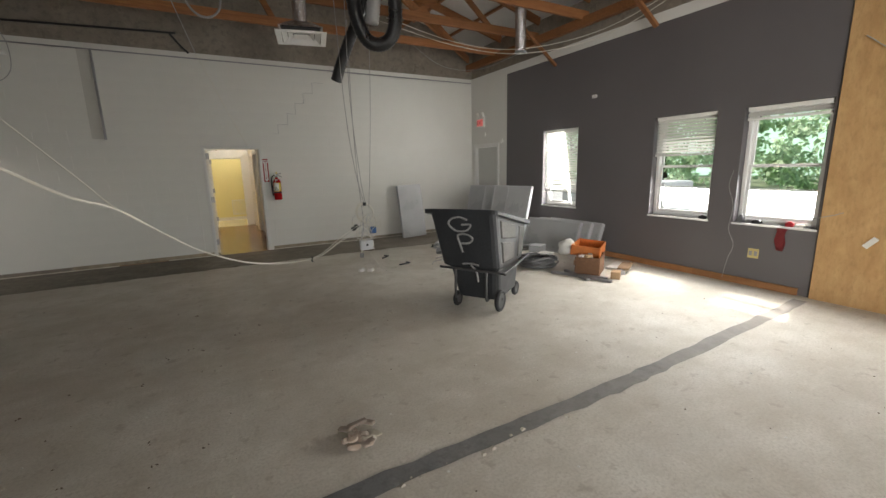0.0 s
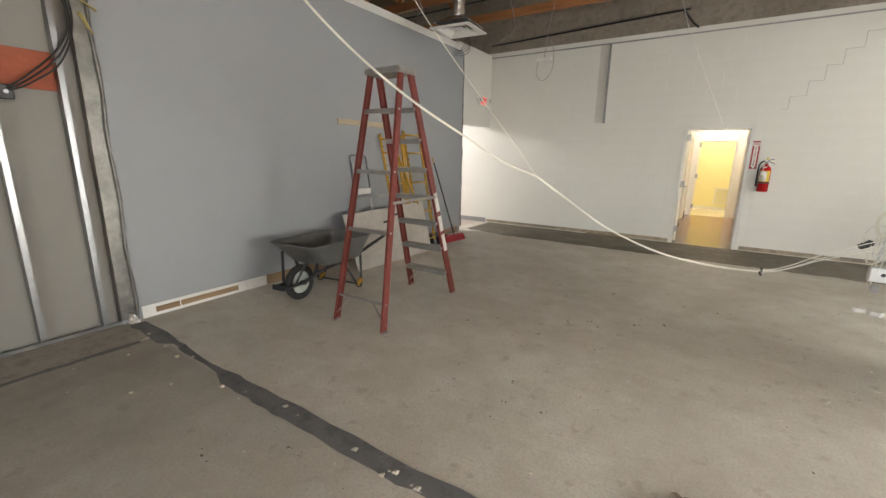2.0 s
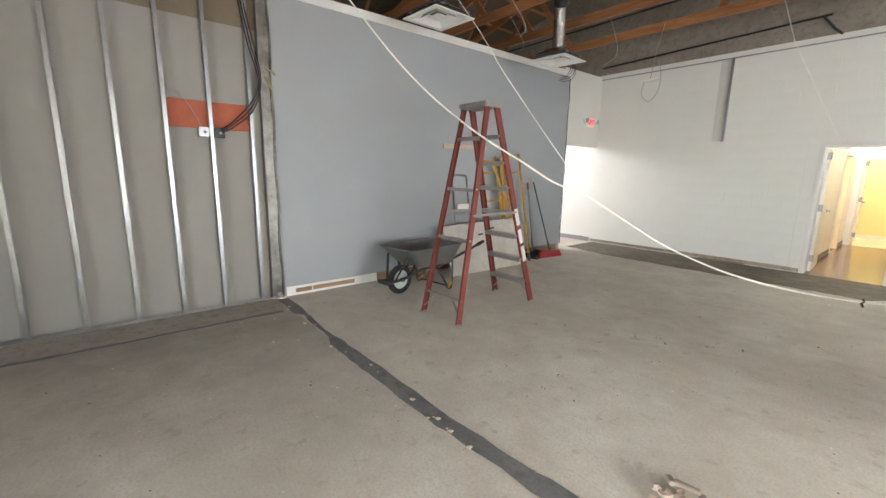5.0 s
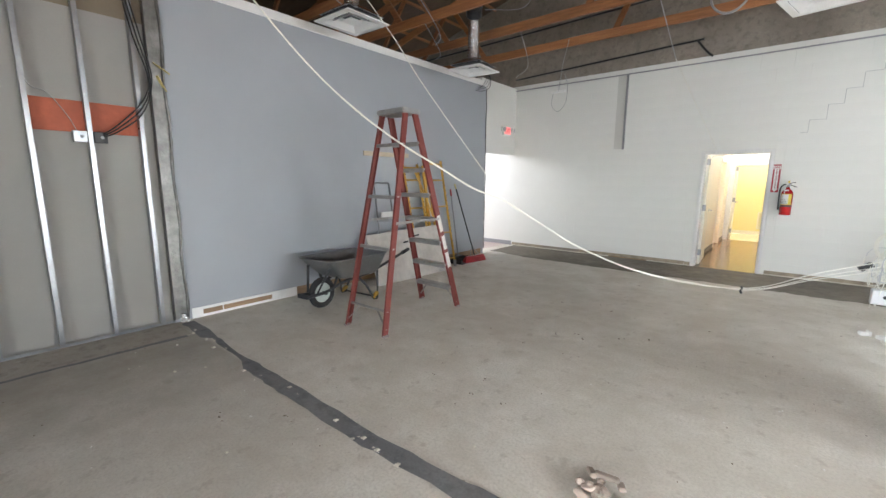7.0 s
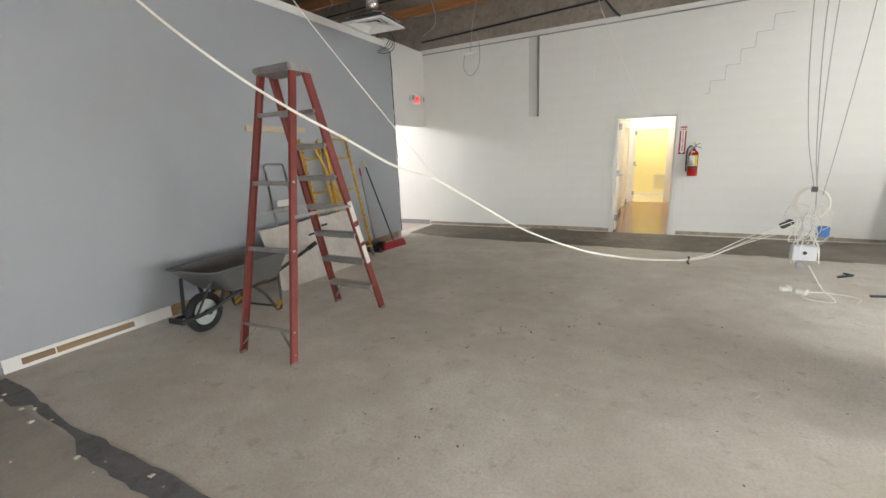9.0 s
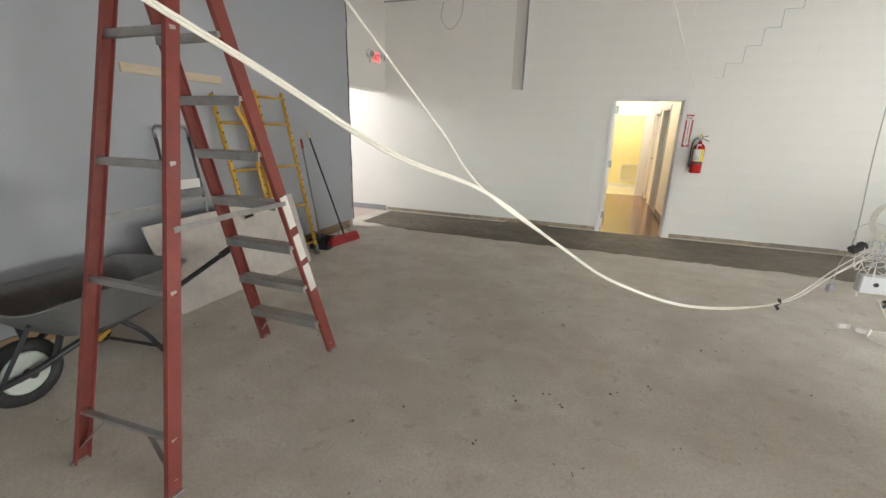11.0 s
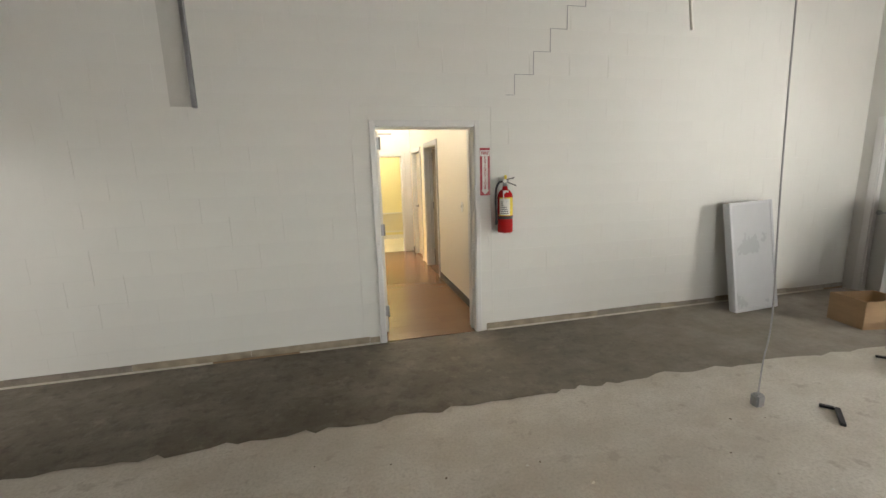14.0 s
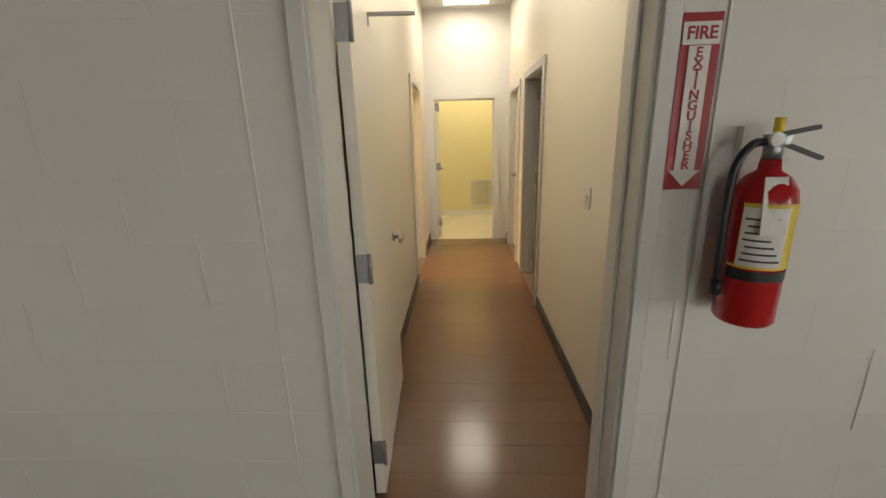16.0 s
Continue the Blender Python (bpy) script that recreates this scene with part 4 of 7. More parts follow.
# ==== things leaning on the grey partition ====
def scaffold_frame(y0, y1, x_foot, x_top, height, label):
    t = thing("scaffold", label, "scaffold frame", pose(x_foot, y0, 0), "scaffold frames")
    lean = (x_top - x_foot) / height
    w = y1 - y0
    at = lambda y, z: (lean * z, y, z)
    for y in (0, w):
        bm = bmesh.new()
        tube(bm, [at(y, 0.0), at(y, height)], 0.021, 10)
        post = part("post", bm, M_SCAFF, t)
        for k in range(int(height / 0.09)):
            bm = bmesh.new()
            z = 0.1 + k * 0.09
            p = Vector(at(y, z)) + Vector((0.0206, 0, 0))
            disc(bm, p, (1, 0, 0), 0.010, 0.003, 8)
            part("pin_hole", bm, M_BLACK, post)
        bm = bmesh.new()
        tube(bm, [at(y, -0.0), at(y, 0.12)], 0.027, 10)
        part("foot", bm, M_STEEL, post)
    for z in (0.16, 0.62, 1.08, 1.54, height - 0.06):
        bm = bmesh.new()
        tube(bm, [at(0, z), at(w, z)], 0.014, 8)
        part("rung", bm, M_SCAFF, t)
    return t


scaffold_frame(5.26, 5.60, -2.95, -3.34, 1.80, "chipped yellow scaffold frame leaning on the partition")
scaffold_frame(5.80, 6.20, -2.96, -3.33, 1.88, "second chipped yellow scaffold frame leaning on the partition")
t = thing("scaffold_brace", "folded orange-yellow scaffold brace between the frames", "scaffold brace", pose(-3.02, 5.55, 0))
for p, q in (((0.0, 0.02, 0.0), (-0.30, 0.22, 1.82)), ((0.03, 0.12, 0.0), (-0.27, 0.14, 1.78)), ((-0.02, 0.24, 0.75), (-0.27, -0.06, 1.7))):
    bm = bmesh.new()
    beam(bm, p, q, 0.05, 0.03)
    part("bar", bm, M_SCAFF, t, bevel=0.004)

bm = bmesh.new()
hexa(bm, ((-2.93, 4.33, 0), (-2.905, 4.33, 0), (-2.865, 5.95, 0), (-2.89, 5.95, 0)), ((-3.09, 4.24, 0.74), (-3.065, 4.24, 0.745), (-3.03, 5.90, 0.79), (-3.055, 5.90, 0.785)))
b_ = thing("wall_board", "scuffed whitish board with torn face leaning low", "board")
board = part("panel", bm, M_OLDBOARD, b_, bevel=0.003)
for p in ((-2.975, 5.15, 0.66), (-2.968, 4.9, 0.58)):
    bm = bmesh.new()
    beam(bm, p, (p[0] + 0.01, p[1] + 0.09, p[2] + 0.01), 0.012, 0.025)
    part("slot", bm, M_BLACK, b_)

# small folded aluminium stepladder
t = thing("folding_step", "small folded aluminium step stool behind the board", "step stool", pose(-3.12, 4.62, 0))
for y in (0.0, 0.34):
    bm = bmesh.new()
    tube(bm, [(0.02, y, 0), (-0.2, y * 0.9 + 0.02, 1.40)], 0.014, 8)
    part("leg", bm, M_STEEL, t)
bm = bmesh.new()
tube(bm, [(-0.2, 0.02, 1.40), (-0.207, 0.02, 1.47), (-0.21, 0.045, 1.495), (-0.21, 0.30, 1.495), (-0.207, 0.325, 1.47), (-0.2, 0.325, 1.40)], 0.014, 8)
part("hoop", bm, M_STEEL, t)
for z in (0.3, 0.62, 0.93):
    bm = bmesh.new()
    beam(bm, (0.02 - 0.157 * z, 0.0, z), (0.02 - 0.157 * z, 0.335, z), 0.03, 0.07)
    part("tread", bm, M_STEEL, t, bevel=0.004)
bm = bmesh.new()
box(bm, -0.105, 0.05, 0.97, -0.095, 0.29, 1.05)
part("label", bm, M_PAPER, t)

# broom and dustpan
t = thing("push_broom", "red push broom with a black handle leaning on the partition", "broom", pose(-2.98, 6.82, 0))
bm = bmesh.new()
hexa(bm, ((-0.10, -0.26, 0), (0.02, -0.30, 0), (0.10, 0.25, 0), (-0.02, 0.29, 0)), ((-0.06, -0.25, 0.085), (0.0, -0.27, 0.085), (0.07, 0.24, 0.085), (0.01, 0.26, 0.085)))
part("bristles", bm, M_BROOM, t, "dusty red bristles")
bm = bmesh.new()
hexa(bm, ((-0.055, -0.25, 0.085), (0.005, -0.26, 0.085), (0.07, 0.235, 0.085), (0.01, 0.245, 0.085)), ((-0.05, -0.24, 0.115), (0.0, -0.25, 0.115), (0.065, 0.225, 0.115), (0.015, 0.235, 0.115)))
part("head", bm, M_SIGNRED, t, bevel=0.005)
bm = bmesh.new()
tube(bm, [(0.0, 0.0, 0.11), (-0.378, -0.12, 1.38)], 0.012, 10)
h = part("handle", bm, M_BLACK, t)
bm = bmesh.new()
tube(bm, [(-0.378, -0.12, 1.38), (-0.405, -0.128, 1.47)], 0.013, 10)
part("handle_tip", bm, M_TAPE, h, "yellow handle tip")
for s in (-1, 1):
    bm = bmesh.new()
    tube(bm, [(0.0 + s * 0.01, s * 0.12, 0.115), (-0.06, -0.02, 0.32)], 0.006, 6)
    part("brace", bm, M_STEEL, t)
t = thing("dustpan", "black lobby dustpan with a long grey handle", "dustpan", pose(-3.08, 6.50, 0, 0, 0, 10))
bm = bmesh.new()
for d in ((-0.13, -0.15, 0, 0.13, 0.15, 0.006), (-0.13, -0.15, 0.006, -0.12, 0.15, 0.14), (-0.12, -0.15, 0.006, 0.10, -0.144, 0.12), (-0.12, 0.144, 0.006, 0.10, 0.15, 0.12), (-0.12, -0.144, 0.12, -0.02, 0.144, 0.13)):
    box(bm, *d)
part("pan", bm, M_BLACK, t)
bm = bmesh.new()
tube(bm, [(-0.05, 0, 0.13), (-0.24, 0.06, 1.25)], 0.012, 10)
h = part("handle", bm, M_HINGE, t)
bm = bmesh.new()
tube(bm, [(-0.24, 0.06, 1.25), (-0.262, 0.066, 1.37)], 0.015, 10)
part("grip", bm, M_SIGNRED, h)

bm = bmesh.new()
box(bm, -3.398, 4.50, 1.90, -3.378, 5.44, 1.97)
tagged(part("wood_strip", bm, M_CREAMWOOD, None, "", 0.002), "bare pine strip fixed to the grey partition", "wood strip")

# ==== west stud wall ====
t = tagged(new("stud_framing"), "galvanised steel stud framing over gypsum board", "stud wall", kind="structure")
def stud(y, z1=4.1):
    bm = bmesh.new()
    x0, x1 = XW - 0.072, XW + 0.012
    for d in ((x0, y - 0.018, 0.03, x0 + 0.002, y + 0.018, z1), (x0 + 0.002, y - 0.018, 0.03, x1 - 0.002, y - 0.016, z1), (x1 - 0.002, y - 0.018, 0.03, x1, y + 0.018, z1), (x1 - 0.012, y + 0.016, 0.03, x1 - 0.002, y + 0.018, z1)):
        box(bm, *d)
    return part("stud", bm, M_STEEL, t)
for y in (1.755, 1.355, 0.96, 0.565, 0.165, -0.24, -0.64, -1.05, -1.45, -1.86, -2.26, -2.67, -3.07, -3.48, -3.88, -4.3):
    stud(y)
bm = bmesh.new()
for d in ((XW - 0.074, YS, 0.0, XW + 0.015, 1.95, 0.003), (XW + 0.013, YS, 0.003, XW + 0.015, 1.95, 0.03)):
    box(bm, *d)
part("floor_track", bm, M_STEEL, t)
bm = bmesh.new()
box(bm, XW - 0.09, 1.87, 0.0, XW + 0.004, 1.983, 4.1)
part("corner_stud", bm, M_STUDEND, t, "dented dirty steel corner stud")
bm = bmesh.new()
tube(bm, [(XW + 0.012, 1.988 + 0.008 * math.sin(7 * z), z) for z in [i * 0.1 for i in range(42)]], [0.012 + 0.006 * ((i * 7) % 5) / 5 for i in range(42)], 6)
tagged(part("torn_edge", bm, M_STUDEND), "crumpled galvanised stud at the torn end of the partition", "stud")
bm = bmesh.new()
hexa(bm, ((XW - 0.06, 1.88, 0), (XW + 0.06, 1.90, 0), (XW + 0.07, 1.99, 0), (XW - 0.02, 1.985, 0)), ((XW - 0.02, 1.93, 0.10), (XW + 0.02, 1.93, 0.09), (XW + 0.03, 1.96, 0.07), (XW + 0.0, 1.97, 0.08)))
tagged(part("foil_scrap", bm, M_FOIL), "crumpled foil scrap at the stud base", "scrap")
bm = bmesh.new()
box(bm, XW - 0.074, 0.965, 1.95, XW - 0.060, 1.775, 2.225)
tagged(part("blocking_board", bm, M_REDBOARD, None, "", 0.002), "red primed blocking board between studs", "board")
for y, m in ((1.285, M_STEEL), (1.43, M_BLACK)):
    e = thing("junction_box", "small steel junction box on the stud wall" if m is M_STEEL else "black junction box on the stud wall", "junction box", pose(XW - 0.03, y, 1.91), "junction boxes")
    bm = bmesh.new()
    box(bm, -0.03, -0.05, -0.05, 0.03, 0.05, 0.05)
    part("box", bm, m, e, bevel=0.004)
    bm = bmesh.new()
    disc(bm, (0.031, 0.01, 0.0), (1, 0, 0), 0.014, 0.004, 12)
    part("knockout", bm, M_BLACK if m is M_STEEL else M_HINGE, e)
for k in range(3):
    cable("stud_cable", [(XW - 0.01, 1.43, 1.905 + 0.01 * k), (XW + 0.03, 1.57, 1.98 + 0.03 * k), (XW + 0.05, 1.77, 2.17 + 0.05 * k), (XW + 0.05, 1.87 - 0.015 * k, 2.5), (XW + 0.03, 1.81 - 0.03 * k, 2.9), (XW + 0.0, 1.73 - 0.02 * k, 3.4), (XW, 1.71, 4.0)], 0.007, M_BLACKCABLE, "black cable looping up the stud wall", "cable", "stud cables")
cable("stud_wire", [(XW - 0.02, 1.27, 1.95), (XW - 0.02, 1.22, 2.08), (XW - 0.03, 1.11, 2.26), (XW - 0.03, 1.01, 2.30), (XW - 0.03, 0.97, 2.38)], 0.003, M_COPPERGREY, "thin wire above a junction box", "wire")
for a, b in (((XW + 0.02, 1.90, 2.66), (XW + 0.05, 2.03, 2.57)), ((XW + 0.03, 1.92, 2.54), (XW + 0.02, 1.99, 2.40))):
    bm = bmesh.new()
    beam(bm, a, b, 0.05, 0.004)
    tagged(part("tape_scrap", bm, M_TAPE), "yellowed tape scrap hanging at the wall corner", "tape", "tape scraps")
# dark line of old flooring along the stud wall
bm = bmesh.new()
rng = random.Random(8)
lo, hi, y = [], [], -4.9
while y < 1.85:
    lo.append(bm.verts.new((-2.895 + rng.uniform(-0.012, 0.012), y, 0.004)))
    hi.append(bm.verts.new((-2.845 + rng.uniform(-0.012, 0.012), y, 0.004)))
    y += rng.uniform(0.08, 0.2)
for i in range(len(lo) - 1):
    bm.faces.new((lo[i], hi[i], hi[i + 1], lo[i + 1]))
structure("floor_edge_line", bm, M_TRENCH, "dark adhesive line on the slab by the studs", "floor")
bm = bmesh.new()
box(bm, -3.385, YS, 0.0, -2.895, 1.85, 0.0035)
structure("floor_edge_band", bm, stained_concrete("dusty_band", (0.33, 0.30, 0.255), (0.45, 0.42, 0.36)), "dusty unswept band of slab by the studs", "floor")

# ==== baseboards ====
def base_run(name, label, n, make, material, alt, split):
    t = tagged(new(name), label, "baseboard", kind="structure")
    rng = random.Random(n)
    for a, b in split:
        bm = bmesh.new()
        make(bm, a, b, rng)
        part("length", bm, alt if rng.random() < 0.25 else material, t, bevel=0.002)
    return t


def cuts(a, b, lo, hi, seed):
    rng, out = random.Random(seed), []
    while a < b - 0.02:
        e = min(b, a + rng.uniform(lo, hi))
        out.append((a, e - 0.003))
        a = e
    return out


north = lambda bm, a, b, r: box(bm, a, YN - 0.012 - r.uniform(0, 0.006), 0.004, b, YN - 0.0045, 0.066 + r.uniform(0, 0.014))
base_run("baseboard_north_west", "torn plaster and wood remains of a baseboard", 3, north, M_DIRTYBASE, M_BARE, cuts(-3.5, 0.28, 0.3, 1.1, 5))
base_run("baseboard_north_east", "torn plaster and wood remains of a baseboard", 5, north, M_DIRTYBASE, M_DAMP, cuts(1.36, 6.2, 0.2, 0.9, 9))
base_run("baseboard_north_lip", "thin pale sill strip under the baseboard remains", 2, lambda bm, a, b, r: box(bm, a, YN - 0.026, 0.004, b, YN - 0.02, 0.022), M_PLASTER, M_PINE, cuts(-3.5, 0.28, 0.3, 1.2, 2) + cuts(1.36, 6.2, 0.3, 1.2, 6))
west = lambda bm, a, b, r: box(bm, XW + 0.002, a, 0.0, XW + 0.014, b, 0.115)
base_run("baseboard_west", "chipped white baseboard with bare brown patches", 12, west, M_TRIM, M_PINE, [(2.03, 2.06), (2.06, 3.05), (3.053, 3.30), (3.303, 7.60)])
base_run("baseboard_west_strip", "bare brown glue strip on the baseboard", 13, lambda bm, a, b, r: box(bm, XW + 0.0145, a, 0.03, XW + 0.017, b, 0.085), M_PINE, M_PINE, [(2.14, 2.35), (2.36, 2.95)])
base_run("baseboard_east", "bare orange wood base along the charcoal wall", 20, lambda bm, a, b, r: box(bm, XE - 0.025, a, 0.0, XE - 0.002, b, 0.085), M_BASEWOOD, M_PLASTER, cuts(2.2, 6.6, 0.5, 1.1, 4))

# ==== the doorway to the corridor ====
def casing(t, u0, u1, z1, face, sign, axis, w=0.05, d=0.015, deep=0.2, mat=M_JAMB):
    """Frame around an opening: side and head casings and jamb linings."""
    def put(name, a0, a1, z0, z2, d0, d1):
        bm = bmesh.new()
        lo_, hi_ = sorted((d0, d1))
        if axis == "y":
            box(bm, a0, lo_, z0, a1, hi_, z2)
        else:
            box(bm, lo_, a0, z0, hi_, a1, z2)
        part(name, bm, mat, t, bevel=0.003)
    out, inn = face - sign * d, face + sign * deep
    put("side_casing", u0 - w, u0 + 0.012, 0.0, z1 + w, out, face - sign * 0.002)
    put("side_casing", u1 - 0.012, u1 + w, 0.0, z1 + w, out, face - sign * 0.002)
    put("head_casing", u0 + 0.012, u1 - 0.012, z1 - 0.012, z1 + w, out, face - sign * 0.002)
    put("jamb", u0 + 0.002, u0 + 0.022, 0.0, z1 - 0.002, face + sign * 0.001, inn)
    put("jamb", u1 - 0.022, u1 - 0.002, 0.0, z1 - 0.002, face + sign * 0.001, inn)
    put("head_jamb", u0 + 0.022, u1 - 0.022, z1 - 0.024, z1 - 0.002, face + sign * 0.001, inn)
    put("stop", u1 - 0.034, u1 - 0.022, 0.0, z1 - 0.024, face + sign * deep * 0.45, face + sign * deep * 0.62)


t = tagged(new("door_frame_1"), "pale painted steel door frame in the block wall", "door frame", kind="structure")
casing(t, DOOR[0], DOOR[1], DOOR[3], YN - 0.005, 1, "y", 0.036, 0.016, 0.215)
# grout lines of the infill beside the frame
for x, z1 in ((0.135, 2.19), (1.425, 2.21)):
    bm = bmesh.new()
    box(bm, x - 0.004, YN - 0.008, 0.1, x + 0.004, YN - 0.003, z1)
    tagged(part("infill_joint", bm, M_BLOCK, None, "", 0.002), "raised mortar joint beside the door frame", "joint", "infill joints")
for x0, x1, z in ((0.14, 1.42, 2.196), (0.012, 0.13, 2.19)):
    bm = bmesh.new()
    box(bm, x0, YN - 0.008, z - 0.004, x1, YN - 0.003, z + 0.004)
    tagged(part("infill_joint", bm, M_BLOCK, None, "", 0.002), "raised mortar joint above the door frame", "joint", "infill joints")


def door_leaf(label, m, w=0.86, h=2.0, material=M_DOORPAINT, lever_side=1, hinges=True, name="door_1"):
    """Hinged at the local origin; the leaf runs along +x, its face is -y and +y."""
    t = tagged(new(name), label, "door", kind="structure")
    t.matrix_basis = m
    bm = bmesh.new()
    box(bm, 0.004, -0.044, 0.012, w, 0.0, h)
    part("leaf", bm, material, t, bevel=0.002)
    bm = bmesh.new()
    for y in (0.002, -0.046):
        s = 1 if y > 0 else -1
        disc(bm, (w - 0.07, y + s * 0.006, 0.98), (0, 1, 0), 0.028, 0.012, 18)
        tube(bm, [(w - 0.07, y + s * 0.01, 0.98), (w - 0.07, y + s * 0.05, 0.98)], 0.010, 8)
        beam(bm, (w - 0.07, y + s * 0.05, 0.98), (w - 0.19, y + s * 0.05, 0.985), 0.02, 0.022)
    part("door_handle", bm, M_STEEL, t, "chrome lever handle")
    bm = bmesh.new()
    box(bm, w, -0.036, 0.93, w + 0.002, -0.008, 1.05)
    part("latch_plate", bm, M_STEEL, t)
    if name == "door_1":
        bm = bmesh.new()
        beam(bm, (0.42, -0.05, h + 0.012), (0.42, -0.24, h + 0.012), 0.02, 0.012)
        box(bm, 0.41, -0.05, h - 0.03, 0.43, -0.044, h + 0.018)
        part("closer_arm", bm, M_HINGE, t)
    if hinges:
        for z in (0.235, 1.065, 1.89):
            bm = bmesh.new()
            box(bm, -0.003, -0.045, z - 0.055, 0.004, 0.0, z + 0.055)
            tube(bm, [(-0.004, -0.052, z - 0.058), (-0.004, -0.052, z + 0.058)], 0.008, 8)
            part("hinge", bm, M_HINGE, t)
    return t


door_leaf("pale cream door standing open into the corridor", pose(0.345, YN + 0.235, 0, 0, 0, 93), 0.90, 2.005)

# ==== corridor fittings ====
for name, u0, u1, z1, face, sign in (("door_frame_2", LDOOR[0], LDOOR[1], LDOOR[3], CXW, -1), ("door_frame_3", RDOOR[0], RDOOR[1], RDOOR[3], CXE, 1), ("door_frame_4", RDOOR2[0], RDOOR2[1], RDOOR2[3], CXE, 1)):
    t = tagged(new(name), "pale painted corridor door frame", "door frame", kind="structure")
    casing(t, u0, u1, z1, face, sign, "x", 0.055, 0.02, 0.12, M_JAMB if name != "door_frame_3" else M_GALVPANEL)
t = tagged(new("door_frame_5"), "white frame of the far doorway", "door frame", kind="structure")
casing(t, ENDDOOR[0], ENDDOOR[1], ENDDOOR[3], CYN, 1, "y", 0.06, 0.02, 0.12, M_TRIM)
door_leaf("cream door standing open in the yellow room", pose(0.395, CYN + 0.14, 0, 0, 0, 93), 0.8, 1.96, M_CREAM, name="door_2")
door_leaf("half open grey-brown side door", pose(CXE + 0.13, RDOOR[1] - 0.03, 0, 0, 0, -25), 0.78, 2.01, surface("grey_door", (0.30, 0.27, 0.22), 0.45, grain=60, vary=0.06), name="door_3")
door_leaf("closed cream side door", pose(CXE + 0.06, RDOOR2[0] + 0.03, 0, 0, 0, 90), 0.74, 2.0, M_DOORPAINT, name="door_4")
door_leaf("cream side door standing wide open", pose(CXW - 0.13, LDOOR[1] - 0.005, 0, 0, 0, -178), 0.79, 2.0, M_DOORPAINT, name="door_5")
for x0, x1, ya, yb in ((CXE - 0.012, CXE - 0.001, YN + 0.22, RDOOR[0] - 0.038), (CXE - 0.012, CXE - 0.001, RDOOR2[1] + 0.06, CYN - 0.02), (CXW + 0.001, CXW + 0.012, YN + 0.22, LDOOR[0] - 0.038), (CXW + 0.001, CXW + 0.012, LDOOR[1] + 0.06, CYN - 0.02)):
    bm = bmesh.new()
    box(bm, x0, ya, 0.0, x1, yb, 0.10)
    structure("baseboard_corridor", bm, M_COVE, "dark vinyl cove base in the corridor", "baseboard", bevel=0.003)
bm = bmesh.new()
box(bm, -8.0, YN - 0.012, 0.0, -3.52, YN - 0.001, 0.10)
structure("baseboard_hall", bm, surface("grey_vinyl_base", (0.27, 0.27, 0.28), 0.5), "grey vinyl cove base in the hall", "baseboard", bevel=0.003)
# side rooms seen through the corridor doors
for x0, x1, y0, y1, m in ((CXE + 0.12, 3.5, 11.1, 13.75, M_CREAM), (-1.9, CXW - 0.12, 11.4, 13.75, M_YELLOWPAINT)):
    bm = bmesh.new()
    for d in ((x0, y1, 0, x1, y1 + 0.1, CTOP), (x0, y0 - 0.1, 0, x1, y0, CTOP), (x1 if x0 > 0 else x0 - 0.1, y0, 0, x1 + 0.1 if x0 > 0 else x0, y1, CTOP)):
        box(bm, *d)
    structure("wall_side_room", bm, m, "plain painted side room walls", "wall")
# suspended ceiling grid and recessed light
bm = bmesh.new()
y = YN + 0.45
while y < CYN:
    box(bm, CXW, y - 0.012, CTOP - 0.006, CXE, y + 0.012, CTOP - 0.001)
    y += 0.61
for x in (0.54, 1.15):
    box(bm, x - 0.012, YN + 0.2, CTOP - 0.008, x + 0.012, CYN, CTOP - 0.002)
structure("ceiling_grid", bm, M_TRIM, "white ceiling grid of the corridor", "ceiling")
# the far fixture is real; the nearer one is unseen, added for the extra lamp
for y in (13.05, 10.4):
    t = thing("ceiling_light", "lit recessed fluorescent light in the corridor ceiling", "ceiling light", pose(0.845, y, CTOP - 0.03), "corridor lights")
    boxpart("diffuser", M_LIGHTFACE, t, -0.27, -0.57, 0.0, 0.27, 0.57, 0.012, label="glowing white diffuser")
    for d in ((-0.30, -0.60, -0.004, -0.27, 0.60, 0.02), (0.27, -0.60, -0.004, 0.30, 0.60, 0.02), (-0.27, -0.60, -0.004, 0.27, -0.57, 0.02), (-0.27, 0.57, -0.004, 0.27, 0.60, 0.02)):
        boxpart("frame_bar", M_TRIM, t, *d)
# return-air grille in the yellow room
t = thing("return_air_grille", "white slotted return air grille low on the yellow wall", "vent grille", pose(1.20, 15.695, 0.42))
bm = bmesh.new()
for d in ((-0.29, -0.02, -0.25, 0.29, -0.001, -0.22), (-0.29, -0.02, 0.22, 0.29, -0.001, 0.25), (-0.29, -0.02, -0.22, -0.26, -0.001, 0.22), (0.26, -0.02, -0.22, 0.29, -0.001, 0.22)):
    box(bm, *d)
part("frame", bm, M_CREAM, t)
for k in range(20):
    bm = bmesh.new()
    x = -0.25 + k * 0.0263
    hexa(bm, ((x, -0.016, -0.22), (x + 0.004, -0.016, -0.22), (x + 0.014, -0.002, -0.22), (x + 0.01, -0.002, -0.22)), ((x, -0.016, 0.22), (x + 0.004, -0.016, 0.22), (x + 0.014, -0.002, 0.22), (x + 0.01, -0.002, 0.22)))
    part("slat", bm, M_CREAM, t)
bm = bmesh.new()
box(bm, -1.4, 15.685, 0.0, 2.6, 15.698, 0.10)
structure("baseboard_yellow_room", bm, M_CREAM, "pale base of the yellow room", "baseboard")
